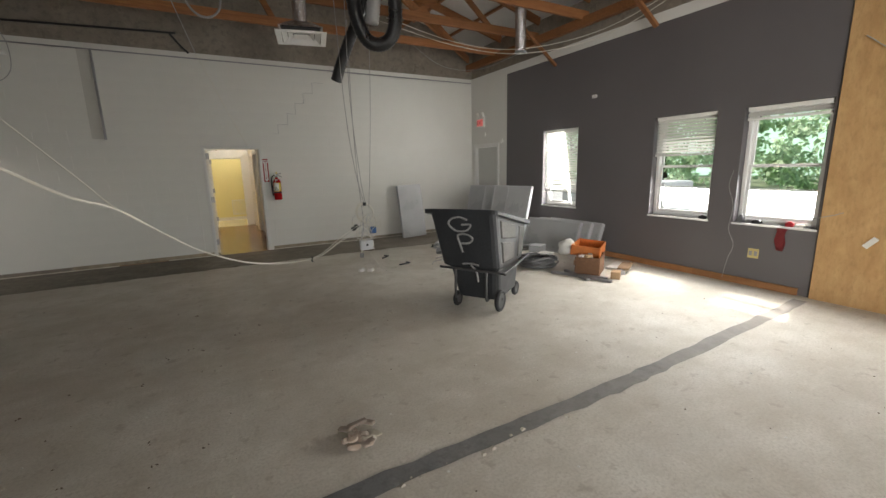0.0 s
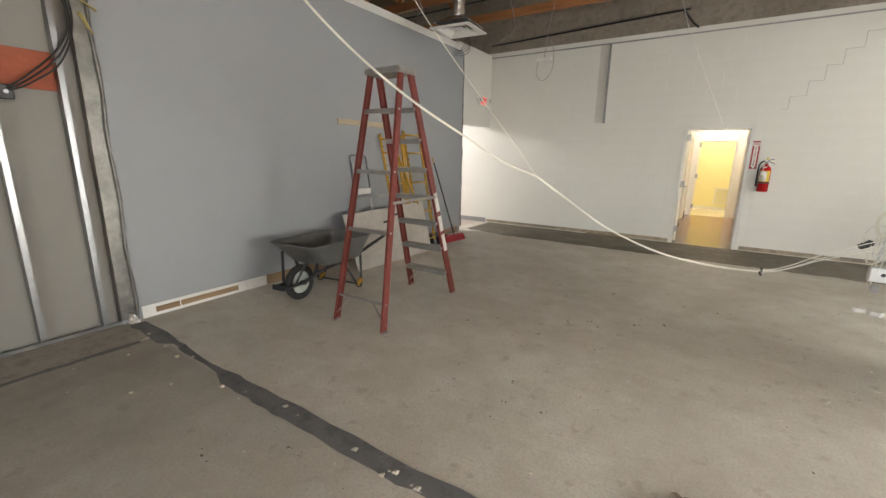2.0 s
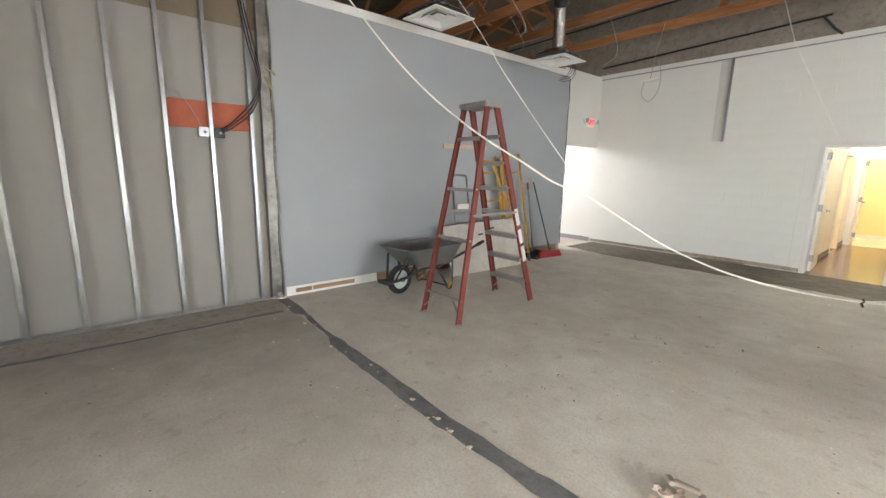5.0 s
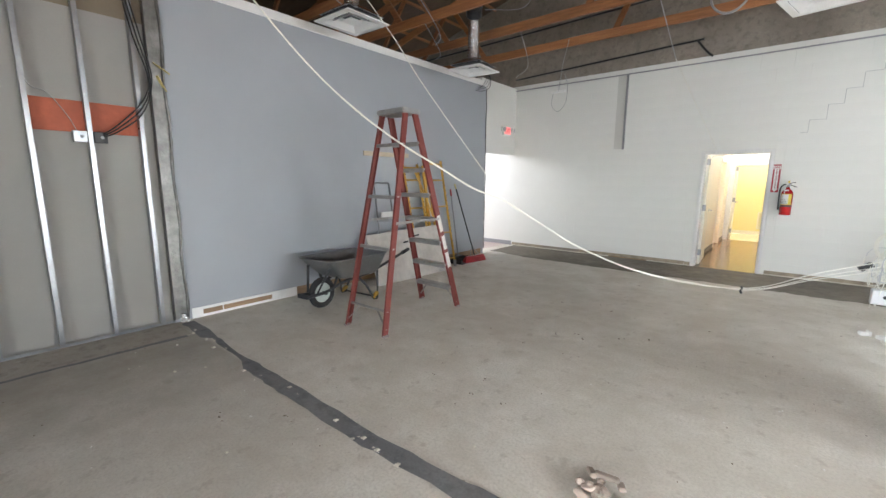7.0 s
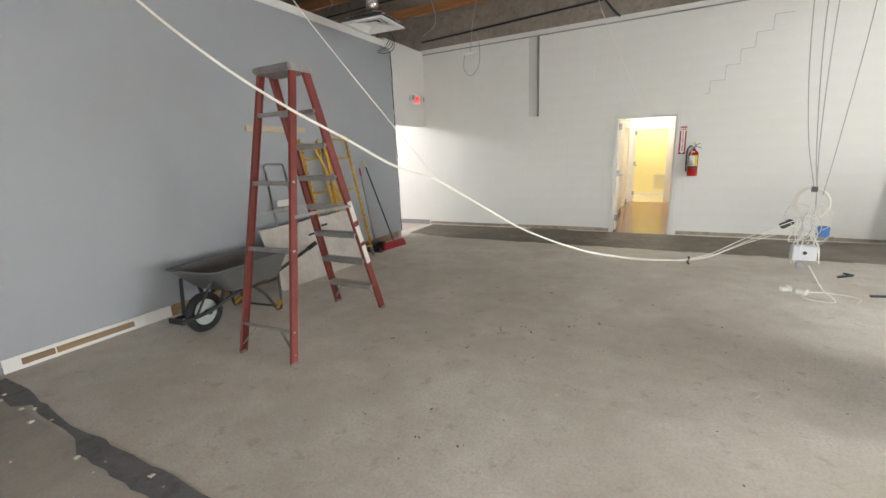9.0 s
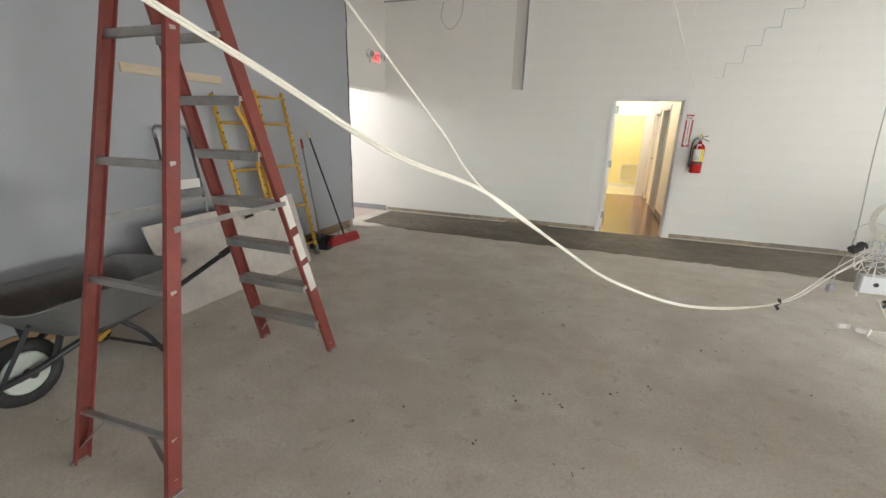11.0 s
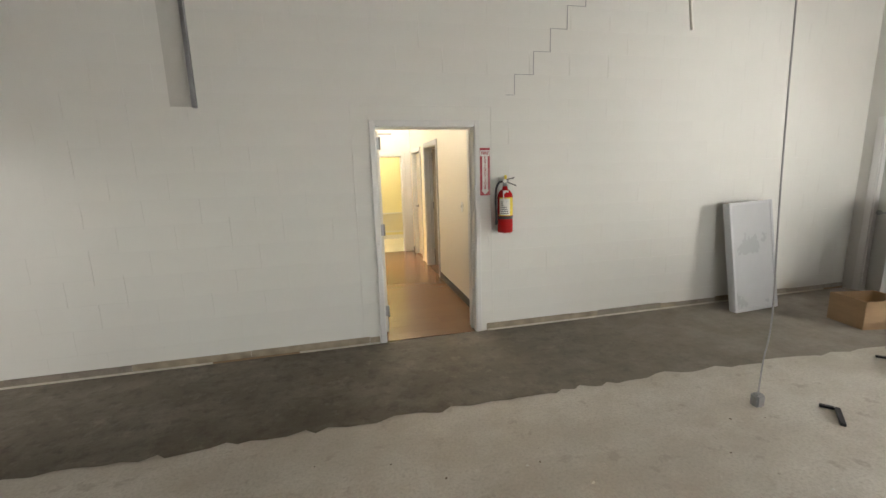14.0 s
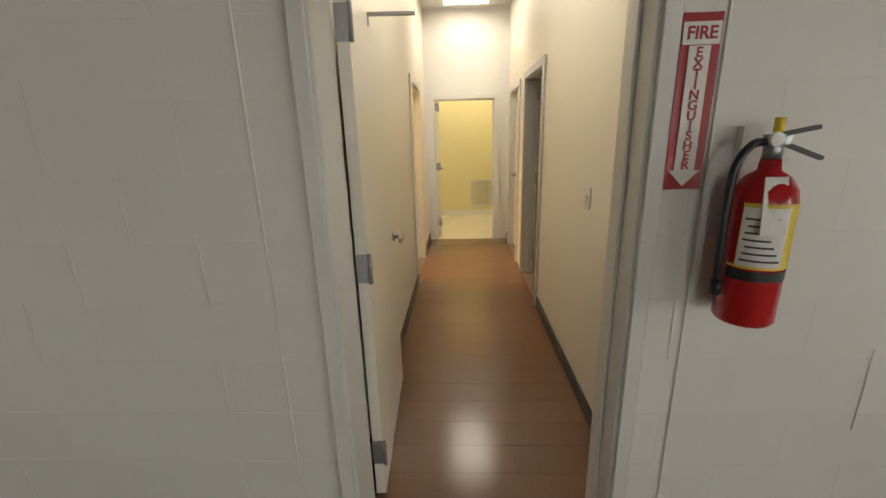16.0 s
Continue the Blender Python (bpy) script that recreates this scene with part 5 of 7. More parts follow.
t = thing("light_switch", "white switch plate on the corridor wall", "light switch", pose(CXE, 10.1, 1.19))
bm = bmesh.new()
box(bm, -0.008, -0.036, -0.058, -0.0005, 0.036, 0.058)
part("plate", bm, M_TRIM, t, bevel=0.003)
bm = bmesh.new()
box(bm, -0.02, -0.005, -0.004, -0.008, 0.005, 0.016)
part("toggle", bm, M_TRIM, t)
# ==== fire extinguisher and sign ====
t = thing("fire_extinguisher", "red fire extinguisher hung on the block wall", "fire extinguisher", pose(1.522, YN - 0.105, 1.02))
bm = bmesh.new()
prof = [(0.0, 0.0), (0.066, 0.0), (0.0735, 0.010), (0.0735, 0.33), (0.068, 0.365), (0.05, 0.395), (0.026, 0.412), (0.022, 0.44), (0.0, 0.44)]
rings = [[bm.verts.new((r * math.cos(k * math.tau / 32), r * math.sin(k * math.tau / 32), z)) for k in range(32)] for r, z in prof[1:-1]]
for a, b in zip(rings, rings[1:]):
    for k in range(32):
        bm.faces.new((a[k], a[(k + 1) % 32], b[(k + 1) % 32], b[k])).smooth = True
bm.faces.new(rings[0][::-1])
bm.faces.new(rings[-1])
body = part("cylinder", bm, M_REDCOAT, t, "glossy red cylinder")


def wrap(z0, z1, a0, a1, material, name, parent, r=0.0748, label=""):
    bm = bmesh.new()
    n = 14
    lo_ = [bm.verts.new((r * math.cos(radians(a0 + (a1 - a0) * k / n)), r * math.sin(radians(a0 + (a1 - a0) * k / n)), z0)) for k in range(n + 1)]
    hi_ = [bm.verts.new((v.co.x, v.co.y, z1)) for v in lo_]
    for k in range(n):
        bm.faces.new((lo_[k], lo_[k + 1], hi_[k + 1], hi_[k])).smooth = True
    return part(name, bm, material, parent, label)


wrap(0.165, 0.335, 205, 322, M_YLABEL, "yellow_label", body, label="yellow and white instruction label")
wrap(0.172, 0.325, 207, 285, M_PAPER, "paper_label", body, 0.0752)
wrap(0.132, 0.160, 190, 350, M_BLACK, "black_band", body, label="black band with logo disc")
wrap(0.166, 0.172, 190, 350, M_YLABEL, "yellow_line", body)
for k in range(7):
    wrap(0.185 + 0.018 * k, 0.190 + 0.018 * k, 212 + (k % 3) * 3, 280 - (k * 7) % 31, M_BLACK, "text_bar", body, 0.0754)
bm = bmesh.new()
hexa(bm, ((-0.050, -0.080, 0.26), (0.010, -0.084, 0.26), (0.010, -0.081, 0.266), (-0.050, -0.077, 0.266)), ((-0.040, -0.050, 0.40), (0.012, -0.054, 0.40), (0.012, -0.051, 0.40), (-0.040, -0.047, 0.40)))
part("inspection_tag", bm, M_PAPER, t, "hanging paper inspection tag")
bm = bmesh.new()
disc(bm, (0, 0, 0.462), (0, 0, 1), 0.021, 0.05, 16)
box(bm, -0.018, -0.016, 0.475, 0.03, 0.016, 0.50)
part("valve", bm, M_STEEL, t)
bm = bmesh.new()
beam(bm, (-0.005, 0, 0.495), (0.085, -0.02, 0.515), 0.022, 0.010)
part("lever", bm, M_DARKFRAME, t)
bm = bmesh.new()
beam(bm, (0.015, 0, 0.48), (0.105, -0.02, 0.44), 0.022, 0.010)
part("carry_handle", bm, M_DARKFRAME, t)
bm = bmesh.new()
tube(bm, [(0.005, 0, 0.505), (0.005, 0, 0.54)], 0.012, 10)
part("pin", bm, M_YLABEL, t, "yellow safety pin seal")
bm = bmesh.new()
disc(bm, (-0.012, -0.022, 0.488), (0, 1, 0), 0.017, 0.012, 16)
part("gauge", bm, M_PAPER, t)
bm = bmesh.new()
tube(bm, spline([(-0.02, 0, 0.482), (-0.06, -0.01, 0.475), (-0.092, -0.012, 0.42), (-0.098, -0.012, 0.30), (-0.094, -0.012, 0.17), (-0.092, -0.012, 0.12)], 8), [0.0105] * 36 + [0.0105] * 5, 10)
part("hose", bm, M_BLACK, t)
bm = bmesh.new()
tube(bm, [(-0.092, -0.012, 0.12), (-0.091, -0.012, 0.08)], 0.014, 10)
part("nozzle", bm, M_BLACK, t)
bm = bmesh.new()
box(bm, -0.03, 0.074, 0.36, 0.03, 0.1, 0.52)
part("bracket", bm, M_PAPER, t, "white hook bracket")

t = thing("fire_sign", "curled red and white fire extinguisher arrow sign", "sign", pose(1.353, YN - 0.012, 1.597))
bm = bmesh.new()
n = 10
for k in range(n):
    x0, x1 = -0.05 + 0.1 * k / n, -0.05 + 0.1 * (k + 1) / n
    f = lambda x: -0.006 - 1.6 * x * x
    hexa(bm, ((x0, f(x0), -0.222), (x1, f(x1), -0.222), (x1, f(x1) + 0.0015, -0.222), (x0, f(x0) + 0.0015, -0.222)), ((x0, f(x0), 0.222), (x1, f(x1), 0.222), (x1, f(x1) + 0.0015, 0.222), (x0, f(x0) + 0.0015, 0.222)))
bmesh.ops.remove_doubles(bm, verts=list(bm.verts), dist=0.0002)
part("plate", bm, M_SIGNRED, t, "glossy red plastic sheet")
bm = bmesh.new()
for k in range(6):
    x0, x1 = -0.027 + 0.054 * k / 6, -0.027 + 0.054 * (k + 1) / 6
    hexa(bm, ((x0, -0.0105 - 1.6 * x0 * x0, -0.175), (x1, -0.0105 - 1.6 * x1 * x1, -0.175), (x1, -0.0085 - 1.6 * x1 * x1, -0.175), (x0, -0.0085 - 1.6 * x0 * x0, -0.175)), ((x0, -0.0105 - 1.6 * x0 * x0, 0.145), (x1, -0.0105 - 1.6 * x1 * x1, 0.145), (x1, -0.0085 - 1.6 * x1 * x1, 0.145), (x0, -0.0085 - 1.6 * x0 * x0, 0.145)))
v = [bm.verts.new(p) for p in ((-0.042, -0.0125, -0.17), (0.042, -0.0125, -0.17), (0.0, -0.0105, -0.213))]
bm.faces.new(v)
box(bm, -0.047, -0.0125, 0.147, 0.047, -0.0105, 0.20)
bmesh.ops.remove_doubles(bm, verts=list(bm.verts), dist=0.0002)
part("arrow", bm, M_PAPER, t, "white arrow")


def lettering(text, size, m, material, parent, name="letters"):
    c = bpy.data.curves.new(name, "FONT")
    c.body, c.size, c.align_x, c.align_y, c.extrude, c.offset = text, size, "CENTER", "CENTER", 0.0006, size * 0.025
    tmp = bpy.data.objects.new("tmp", c)
    scene.collection.objects.link(tmp)
    data = bpy.data.meshes.new_from_object(tmp.evaluated_get(bpy.context.evaluated_depsgraph_get()))
    bpy.data.objects.remove(tmp)
    data.materials.clear()
    data.materials.append(material)
    ob = new(name, data)
    ob.parent = parent
    ob.matrix_basis = m
    return ob


lettering("FIRE", 0.042, pose(0, -0.0135, 0.173, 90), M_SIGNRED, t, "word")
for k, ch in enumerate("EXTINGUISHER"):
    lettering(ch, 0.034, pose(0, -0.0122, 0.128 - 0.0258 * k, 90), M_SIGNRED, t, "letter")

# ==== exit signs ====
def exit_sign(label, m, lamps):
    t = thing("exit_sign", label, "exit sign", m, "exit signs")
    bm = bmesh.new()
    box(bm, -0.15, -0.05, -0.10, 0.15, 0.0, 0.10)
    part("housing", bm, M_PAPER, t, bevel=0.008)
    bm = bmesh.new()
    box(bm, -0.125, -0.053, -0.075, 0.125, -0.0505, 0.075)
    f = part("face", bm, M_EXIT, t, "glowing red exit face")
    lettering("EXIT", 0.12, pose(0, -0.0545, -0.002, 90), M_SIGNRED, f, "word")
    if lamps:
        for s in (-1, 1):
            bm = bmesh.new()
            disc(bm, (s * 0.20, -0.06, 0.02), (0.25 * s, -1, -0.1), 0.06, 0.07, 20)
            part("lamp_head", bm, M_PAPER, t)
            bm = bmesh.new()
            disc(bm, (s * 0.209, -0.097, 0.017), (0.25 * s, -1, -0.1), 0.05, 0.004, 20)
            part("lamp_lens", bm, M_HINGE, t)
            bm = bmesh.new()
            beam(bm, (s * 0.13, -0.03, 0.02), (s * 0.19, -0.04, 0.02), 0.03, 0.03)
            part("lamp_arm", bm, M_PAPER, t)
    else:
        for x, z in ((0.10, 0.17), (-0.10, 0.17)):
            bm = bmesh.new()
            disc(bm, (x, -0.07, z), (0, -1, -0.3), 0.055, 0.07, 18)
            part("lamp_head", bm, M_PAPER, t)
        bm = bmesh.new()
        box(bm, -0.16, -0.045, 0.105, 0.16, -0.002, 0.15)
        part("lamp_bar", bm, M_PAPER, t, bevel=0.006)
    return t


exit_sign("lit red exit sign with emergency lamp heads on the header", pose(-3.508, 8.68, 2.65, 0, 0, 90), True)
exit_sign("lit red exit sign below twin emergency lamps", pose(6.226, 8.66, 2.60, 0, 0, -90), False)
for p in ((6.226, 8.52, 2.32), (6.226, 7.86, 2.13)):
    bm = bmesh.new()
    disc(bm, (p[0] - 0.015, p[1], p[2]), (1, 0, 0), 0.04, 0.03, 16)
    tagged(part("wall_sensor", bm, M_PAPER), "small white round fitting on the wall", "sensor", "wall sensors")

# east exit door
t = tagged(new("door_frame_6"), "white frame of the east exit door", "door frame", kind="structure")
casing(t, EDOOR[0], EDOOR[1], EDOOR[3], XE - 0.003, 1, "x", 0.06, 0.02, 0.2, M_TRIM)
d6 = door_leaf("closed pale grey east exit door", pose(XE + 0.06, EDOOR[0] + 0.02, 0, 0, 0, 90), 0.90, 2.02, surface("grey_exit_door", (0.56, 0.56, 0.53), 0.45, grain=90, vary=0.04), name="door_6")

# ==== windows and what lies outside ====
def sash_window(n, y0, y1, z0, z1, blind_to, tilt, label):
    t = tagged(new("window_%d" % n), label, "window", kind="structure")
    xf = XE + 0.11
    fw = 0.045
    for d in ((y0 + 0.002, y0 + fw, z0 + 0.002, z1 - 0.002), (y1 - fw, y1 - 0.002, z0 + 0.002, z1 - 0.002), (y0 + fw, y1 - fw, z1 - fw, z1 - 0.002), (y0 + fw, y1 - fw, z0 + 0.002, z0 + fw)):
        bm = bmesh.new()
        box(bm, xf, d[0], d[2], xf + 0.11, d[1], d[3])
        part("window_frame", bm, M_TRIM, t, bevel=0.003)
    zm = (z0 + z1) / 2
    for a, b, dx in ((z0 + fw, zm + 0.02, 0.02), (zm - 0.02, z1 - fw, 0.055)):
        sash = tagged(new("sash"), "")
        sash.parent = t
        for d in ((y0 + fw, y0 + fw + 0.035, a, b), (y1 - fw - 0.035, y1 - fw, a, b), (y0 + fw + 0.035, y1 - fw - 0.035, a, a + 0.04), (y0 + fw + 0.035, y1 - fw - 0.035, b - 0.035, b)):
            bm = bmesh.new()
            box(bm, xf + dx, d[0], d[2], xf + dx + 0.03, d[1], d[3])
            part("sash_rail", bm, M_TRIM, sash, bevel=0.003)
        bm = bmesh.new()
        box(bm, xf + dx + 0.013, y0 + fw + 0.03, a + 0.03, xf + dx + 0.017, y1 - fw - 0.03, b - 0.03)
        pane = part("pane", bm, M_GLASS, sash)
        pane.visible_shadow = False
    bm = bmesh.new()
    beam(bm, (xf + 0.06, y0 + fw, z0 + 0.42), (xf + 0.06, y1 - fw, z0 + 0.42), 0.015, 0.018)
    part("meeting_bar", bm, M_TRIM, t)
    bm = bmesh.new()
    box(bm, XE - 0.012, y0 - 0.015, z0 - 0.025, xf, y1 + 0.015, z0 + 0.0)
    part("window_sill", bm, M_TRIM, t, bevel=0.004)
    # blind
    b = thing("window_blind", "white slatted blind drawn partly down the window" if blind_to < z1 - 0.3 else "white slatted blind drawn up", "blind", pose(XE + 0.055, (y0 + y1) / 2, 0), "window blinds")
    w = (y1 - y0) / 2 - 0.02
    bm = bmesh.new()
    box(bm, -0.03, -w, z1 - 0.055, 0.03, w, z1 - 0.006)
    part("headrail", bm, M_BLIND, b, bevel=0.003)
    z = z1 - 0.075
    dx, dz = 0.024 * math.cos(radians(tilt)), 0.024 * math.sin(radians(tilt))
    pitch = 0.043 if blind_to < z1 - 0.3 else 0.012
    while z > blind_to:
        bm = bmesh.new()
        hexa(bm, ((-dx, -w, z - dz), (dx, -w, z + dz), (dx, w, z + dz), (-dx, w, z - dz)), ((-dx, -w, z - dz + 0.003), (dx, -w, z + dz + 0.003), (dx, w, z + dz + 0.003), (-dx, w, z - dz + 0.003)))
        part("slat", bm, M_BLIND, b)
        z -= pitch
    bm = bmesh.new()
    box(bm, -0.026, -w, blind_to - 0.045, 0.026, w, blind_to - 0.012)
    part("bottom_rail", bm, M_BLIND, b, bevel=0.004)
    for s in (-0.6, 0.6):
        bm = bmesh.new()
        tube(bm, [(-0.027, s * w, z1 - 0.05), (-0.027, s * w, blind_to - 0.02)], 0.002, 5)
        part("cord", bm, M_BLIND, b)


sash_window(1, *WINDOWS[0], 1.10, -34, "white sash window in the charcoal wall")
sash_window(2, *WINDOWS[1], 1.70, 42, "white sash window in the charcoal wall")
sash_window(3, *WINDOWS[2], 2.09, 30, "white sash window in the charcoal wall")
sash_window(4, *WINDOWS[3], 2.0, 30, "white sash window in the plywood wall")
# never in view, added to house the southern fill lamp
sash_window(5, *WINDOWS[4], 2.0, 30, "white sash window in the plywood wall")

bm = bmesh.new()
v = [bm.verts.new(p) for p in ((6.49, -900, -0.35), (900, -900, -0.35), (900, 900, -0.35), (6.49, 900, -0.35))]
bm.faces.new(v)
structure("ground", bm, M_GRASS, "grassy ground outside the windows", "ground")
bm = bmesh.new()
box(bm, 9.5, -60, -0.40, 27.0, 90, -0.33)
structure("pavement", bm, surface("pale_gravel_drive", (0.62, 0.60, 0.56), 0.9, grain=9, vary=0.2, bump=0.4), "pale gravel drive outside", "pavement")


# added emissive sheet: the bright haze behind the trees is its own glow
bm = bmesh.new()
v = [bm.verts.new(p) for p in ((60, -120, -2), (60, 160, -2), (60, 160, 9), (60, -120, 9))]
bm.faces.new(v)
structure("backdrop", bm, glow("backdrop_glow", (0.58, 0.80, 0.62), 1.5), "glowing pale green backdrop standing for hazy distance", "backdrop")


def tree(x, y, h, spread, seed, label):
    rng = random.Random(seed)
    t = thing("tree", label, "tree", pose(x, y, -0.35), "trees outside")
    bm = bmesh.new()
    tube(bm, [(0, 0, 0), (0.1, 0.05, h * 0.25), (0.0, 0.15, h * 0.5), (0.1, 0.1, h * 0.85)], [0.22, 0.17, 0.12, 0.03], 10)
    for k in range(9):
        a, z = rng.uniform(0, math.tau), h * rng.uniform(0.2, 0.7)
        r = spread * rng.uniform(0.5, 0.9)
        tube(bm, [(0.05, 0.08, z), (r * 0.5 * math.cos(a), r * 0.5 * math.sin(a), z + 0.6), (r * math.cos(a), r * math.sin(a), z + rng.uniform(0.5, 1.6))], [0.07, 0.045, 0.012], 6)
    part("trunk", bm, M_BARK, t)
    verts, faces = [], []
    clumps = [(rng.uniform(0, math.tau), rng.uniform(0.12, 1) ** 0.7 * spread, h * rng.uniform(0.03, 1.0), rng.uniform(0.5, 1.1)) for _ in range(62)]
    for a, r, z, s in clumps:
        r *= 1.1 - 0.75 * max(0, z / h - 0.45)
        for _ in range(80):
            d = Vector((rng.gauss(0, 1), rng.gauss(0, 1), rng.gauss(0, 0.7)))
            c = Vector((r * math.cos(a), r * math.sin(a), z)) + d.normalized() * s * rng.uniform(0.3, 1.0)
            u = Vector((rng.gauss(0, 1), rng.gauss(0, 1), rng.gauss(0, 1))).normalized()
            w = u.cross(Vector((rng.gauss(0, 1), rng.gauss(0, 1), rng.gauss(0, 1)))).normalized()
            L, W = rng.uniform(0.12, 0.24), rng.uniform(0.07, 0.14)
            i = len(verts)
            verts += [c - u * L, c + w * W, c + u * L, c - w * W]
            faces.append((i, i + 1, i + 2, i + 3))
    data = bpy.data.meshes.new("crown")
    data.from_pydata([tuple(p) for p in verts], [], faces)
    data.materials.append(M_LEAF)
    new("crown", data).parent = t


for k, (x, y, h, s) in enumerate(((30.5, 1.5, 9.0, 3.8), (31.5, 8.0, 10.5, 4.2), (30.0, 14.5, 9.0, 3.8), (33, 21.0, 10.5, 4.4), (31.5, 28.0, 10.0, 4.2), (37, 5.0, 12, 4.8), (38, 12.5, 13, 5.0), (39, 20.0, 13, 5.0), (38, 29.0, 13, 5.0), (34, -6.0, 10, 4.2), (40, 38.0, 13, 5.2))):
    tree(x, y, h, s, 30 + k, "leafy green tree beyond the drive")
t = thing("utility_trailer", "white parked trailer on the drive", "trailer", pose(11.9, 8.9, -0.33, 0, 0, 8))
bm = bmesh.new()
box(bm, -0.9, -1.7, 0.45, 0.9, 1.7, 1.35)
part("body", bm, M_FENCE, t, bevel=0.04, seg=2)
for z in (0.7, 0.95, 1.2):
    bm = bmesh.new()
    box(bm, -0.915, -1.6, z, -0.902, 1.6, z + 0.03)
    part("side_rail", bm, M_GALVPANEL, t)
for y in (-1.0, 1.0):
    for x in (-0.8, 0.8):
        bm = bmesh.new()
        disc(bm, (x, y, 0.3), (1, 0, 0), 0.3, 0.18, 20)
        part("wheel", bm, M_RUBBER, t)
# objects on the sills
for y, w, h, m, l in ((3.37, 0.09, 0.05, M_BLACK, "small dark clutter on the window sill"), (2.9, 0.07, 0.10, M_HINGE, "small grey can on the window sill"), (2.72, 0.10, 0.05, M_BLACK, "small dark clutter on the window sill"), (2.38, 0.08, 0.06, M_SIGNRED, "small red box on the window sill"), (2.28, 0.10, 0.04, M_PAPER, "small white scrap on the window sill")):
    s_ = thing("sill_object", l, "sill object", pose(XE + 0.04, y, 0.79), "sill clutter")
    boxpart("body", m, s_, -0.03, -w / 2, 0, 0.03, w / 2, h * 0.8, bevel=0.008, seg=2)
    boxpart("cap", m, s_, -0.015, -w / 4, h * 0.8, 0.015, w / 4, h, bevel=0.004)
# rag, outlet, loose cord, small fitting on the charcoal wall
t = thing("red_rag", "red cloth strap hanging from the window sill", "rag", pose(XE - 0.02, 2.43, 0.77))
bm = bmesh.new()
rows = []
for k in range(7):
    z = -0.045 * k
    rows.append([bm.verts.new((-0.012 * math.sin(k * 1.3 + j), (j - 2) * (0.03 - 0.002 * k) + 0.01 * math.sin(k + j), z)) for j in range(5)])
for a, b in zip(rows, rows[1:]):
    for j in range(4):
        bm.faces.new((a[j], a[j + 1], b[j + 1], b[j])).smooth = True
bmesh.ops.solidify(bm, geom=list(bm.faces), thickness=0.006)
part("cloth", bm, M_RAG, t)
t = thing("wall_outlet", "yellowed outlet plate low on the charcoal wall", "outlet", pose(XE, 2.695, 0.42))
boxpart("plate", M_TAPE, t, -0.009, -0.06, -0.06, -0.001, 0.06, 0.06, bevel=0.003)
for y in (-0.028, 0.028):
    boxpart("socket", M_HINGE, t, -0.012, y - 0.018, -0.03, -0.009, y + 0.018, 0.03, bevel=0.002)
bm = bmesh.new()
tube(bm, [(XW + 0.004 + 0.004 * math.sin(9 * z), 7.722 + 0.004 * math.sin(13 * z), z) for z in [0.1 + i * 0.08 for i in range(42)]], [0.007 + 0.006 * ((i * 5) % 7) / 7 for i in range(42)], 6)
tagged(part("partition_end_edge", bm, M_DARKFRAME), "dark ragged end edge of the grey partition", "edge strip")
cable("extension_cord", [(XE - 0.01, 3.02, 1.45), (XE - 0.02, 3.05, 1.25), (XE - 0.015, 2.98, 1.0), (XE - 0.02, 3.0, 0.7), (XE - 0.03, 2.92, 0.5), (XE - 0.03, 2.97, 0.3), (XE - 0.05, 3.0, 0.05)], 0.003, M_COPPERGREY, "grey cord hanging beside the window", "cord")
cable("extension_cord", [(XE - 0.04, 1.9, 1.0), (XE - 0.05, 2.0, 0.96), (XE - 0.03, 2.2, 0.9)], 0.004, M_COPPERGREY, "thin cord across the plywood edge", "cord")
boxpart("wall_bracket", M_PAPER, None, XE - 0.05, 5.24, 2.665, XE - 0.001, 5.32, 2.715, bevel=0.006)
tagged(bpy.data.objects["wall_bracket"], "small white bracket high on the charcoal wall", "bracket")
bm = bmesh.new()
beam(bm, (XE - 0.038, 1.70, 0.66), (XE - 0.038, 1.62, 0.76), 0.012, 0.05)
tagged(part("paper_label", bm, M_PAPER), "white paper label stapled on the plywood", "label")
cable("loose_wire", [(XE - 0.05, 1.95, 2.75), (XE - 0.07, 1.7, 2.55), (XE - 0.06, 1.5, 2.62), (XE - 0.05, 1.35, 2.8)], 0.005, M_COPPERGREY, "thin grey wire on the plywood wall", "wire", "loose wires")

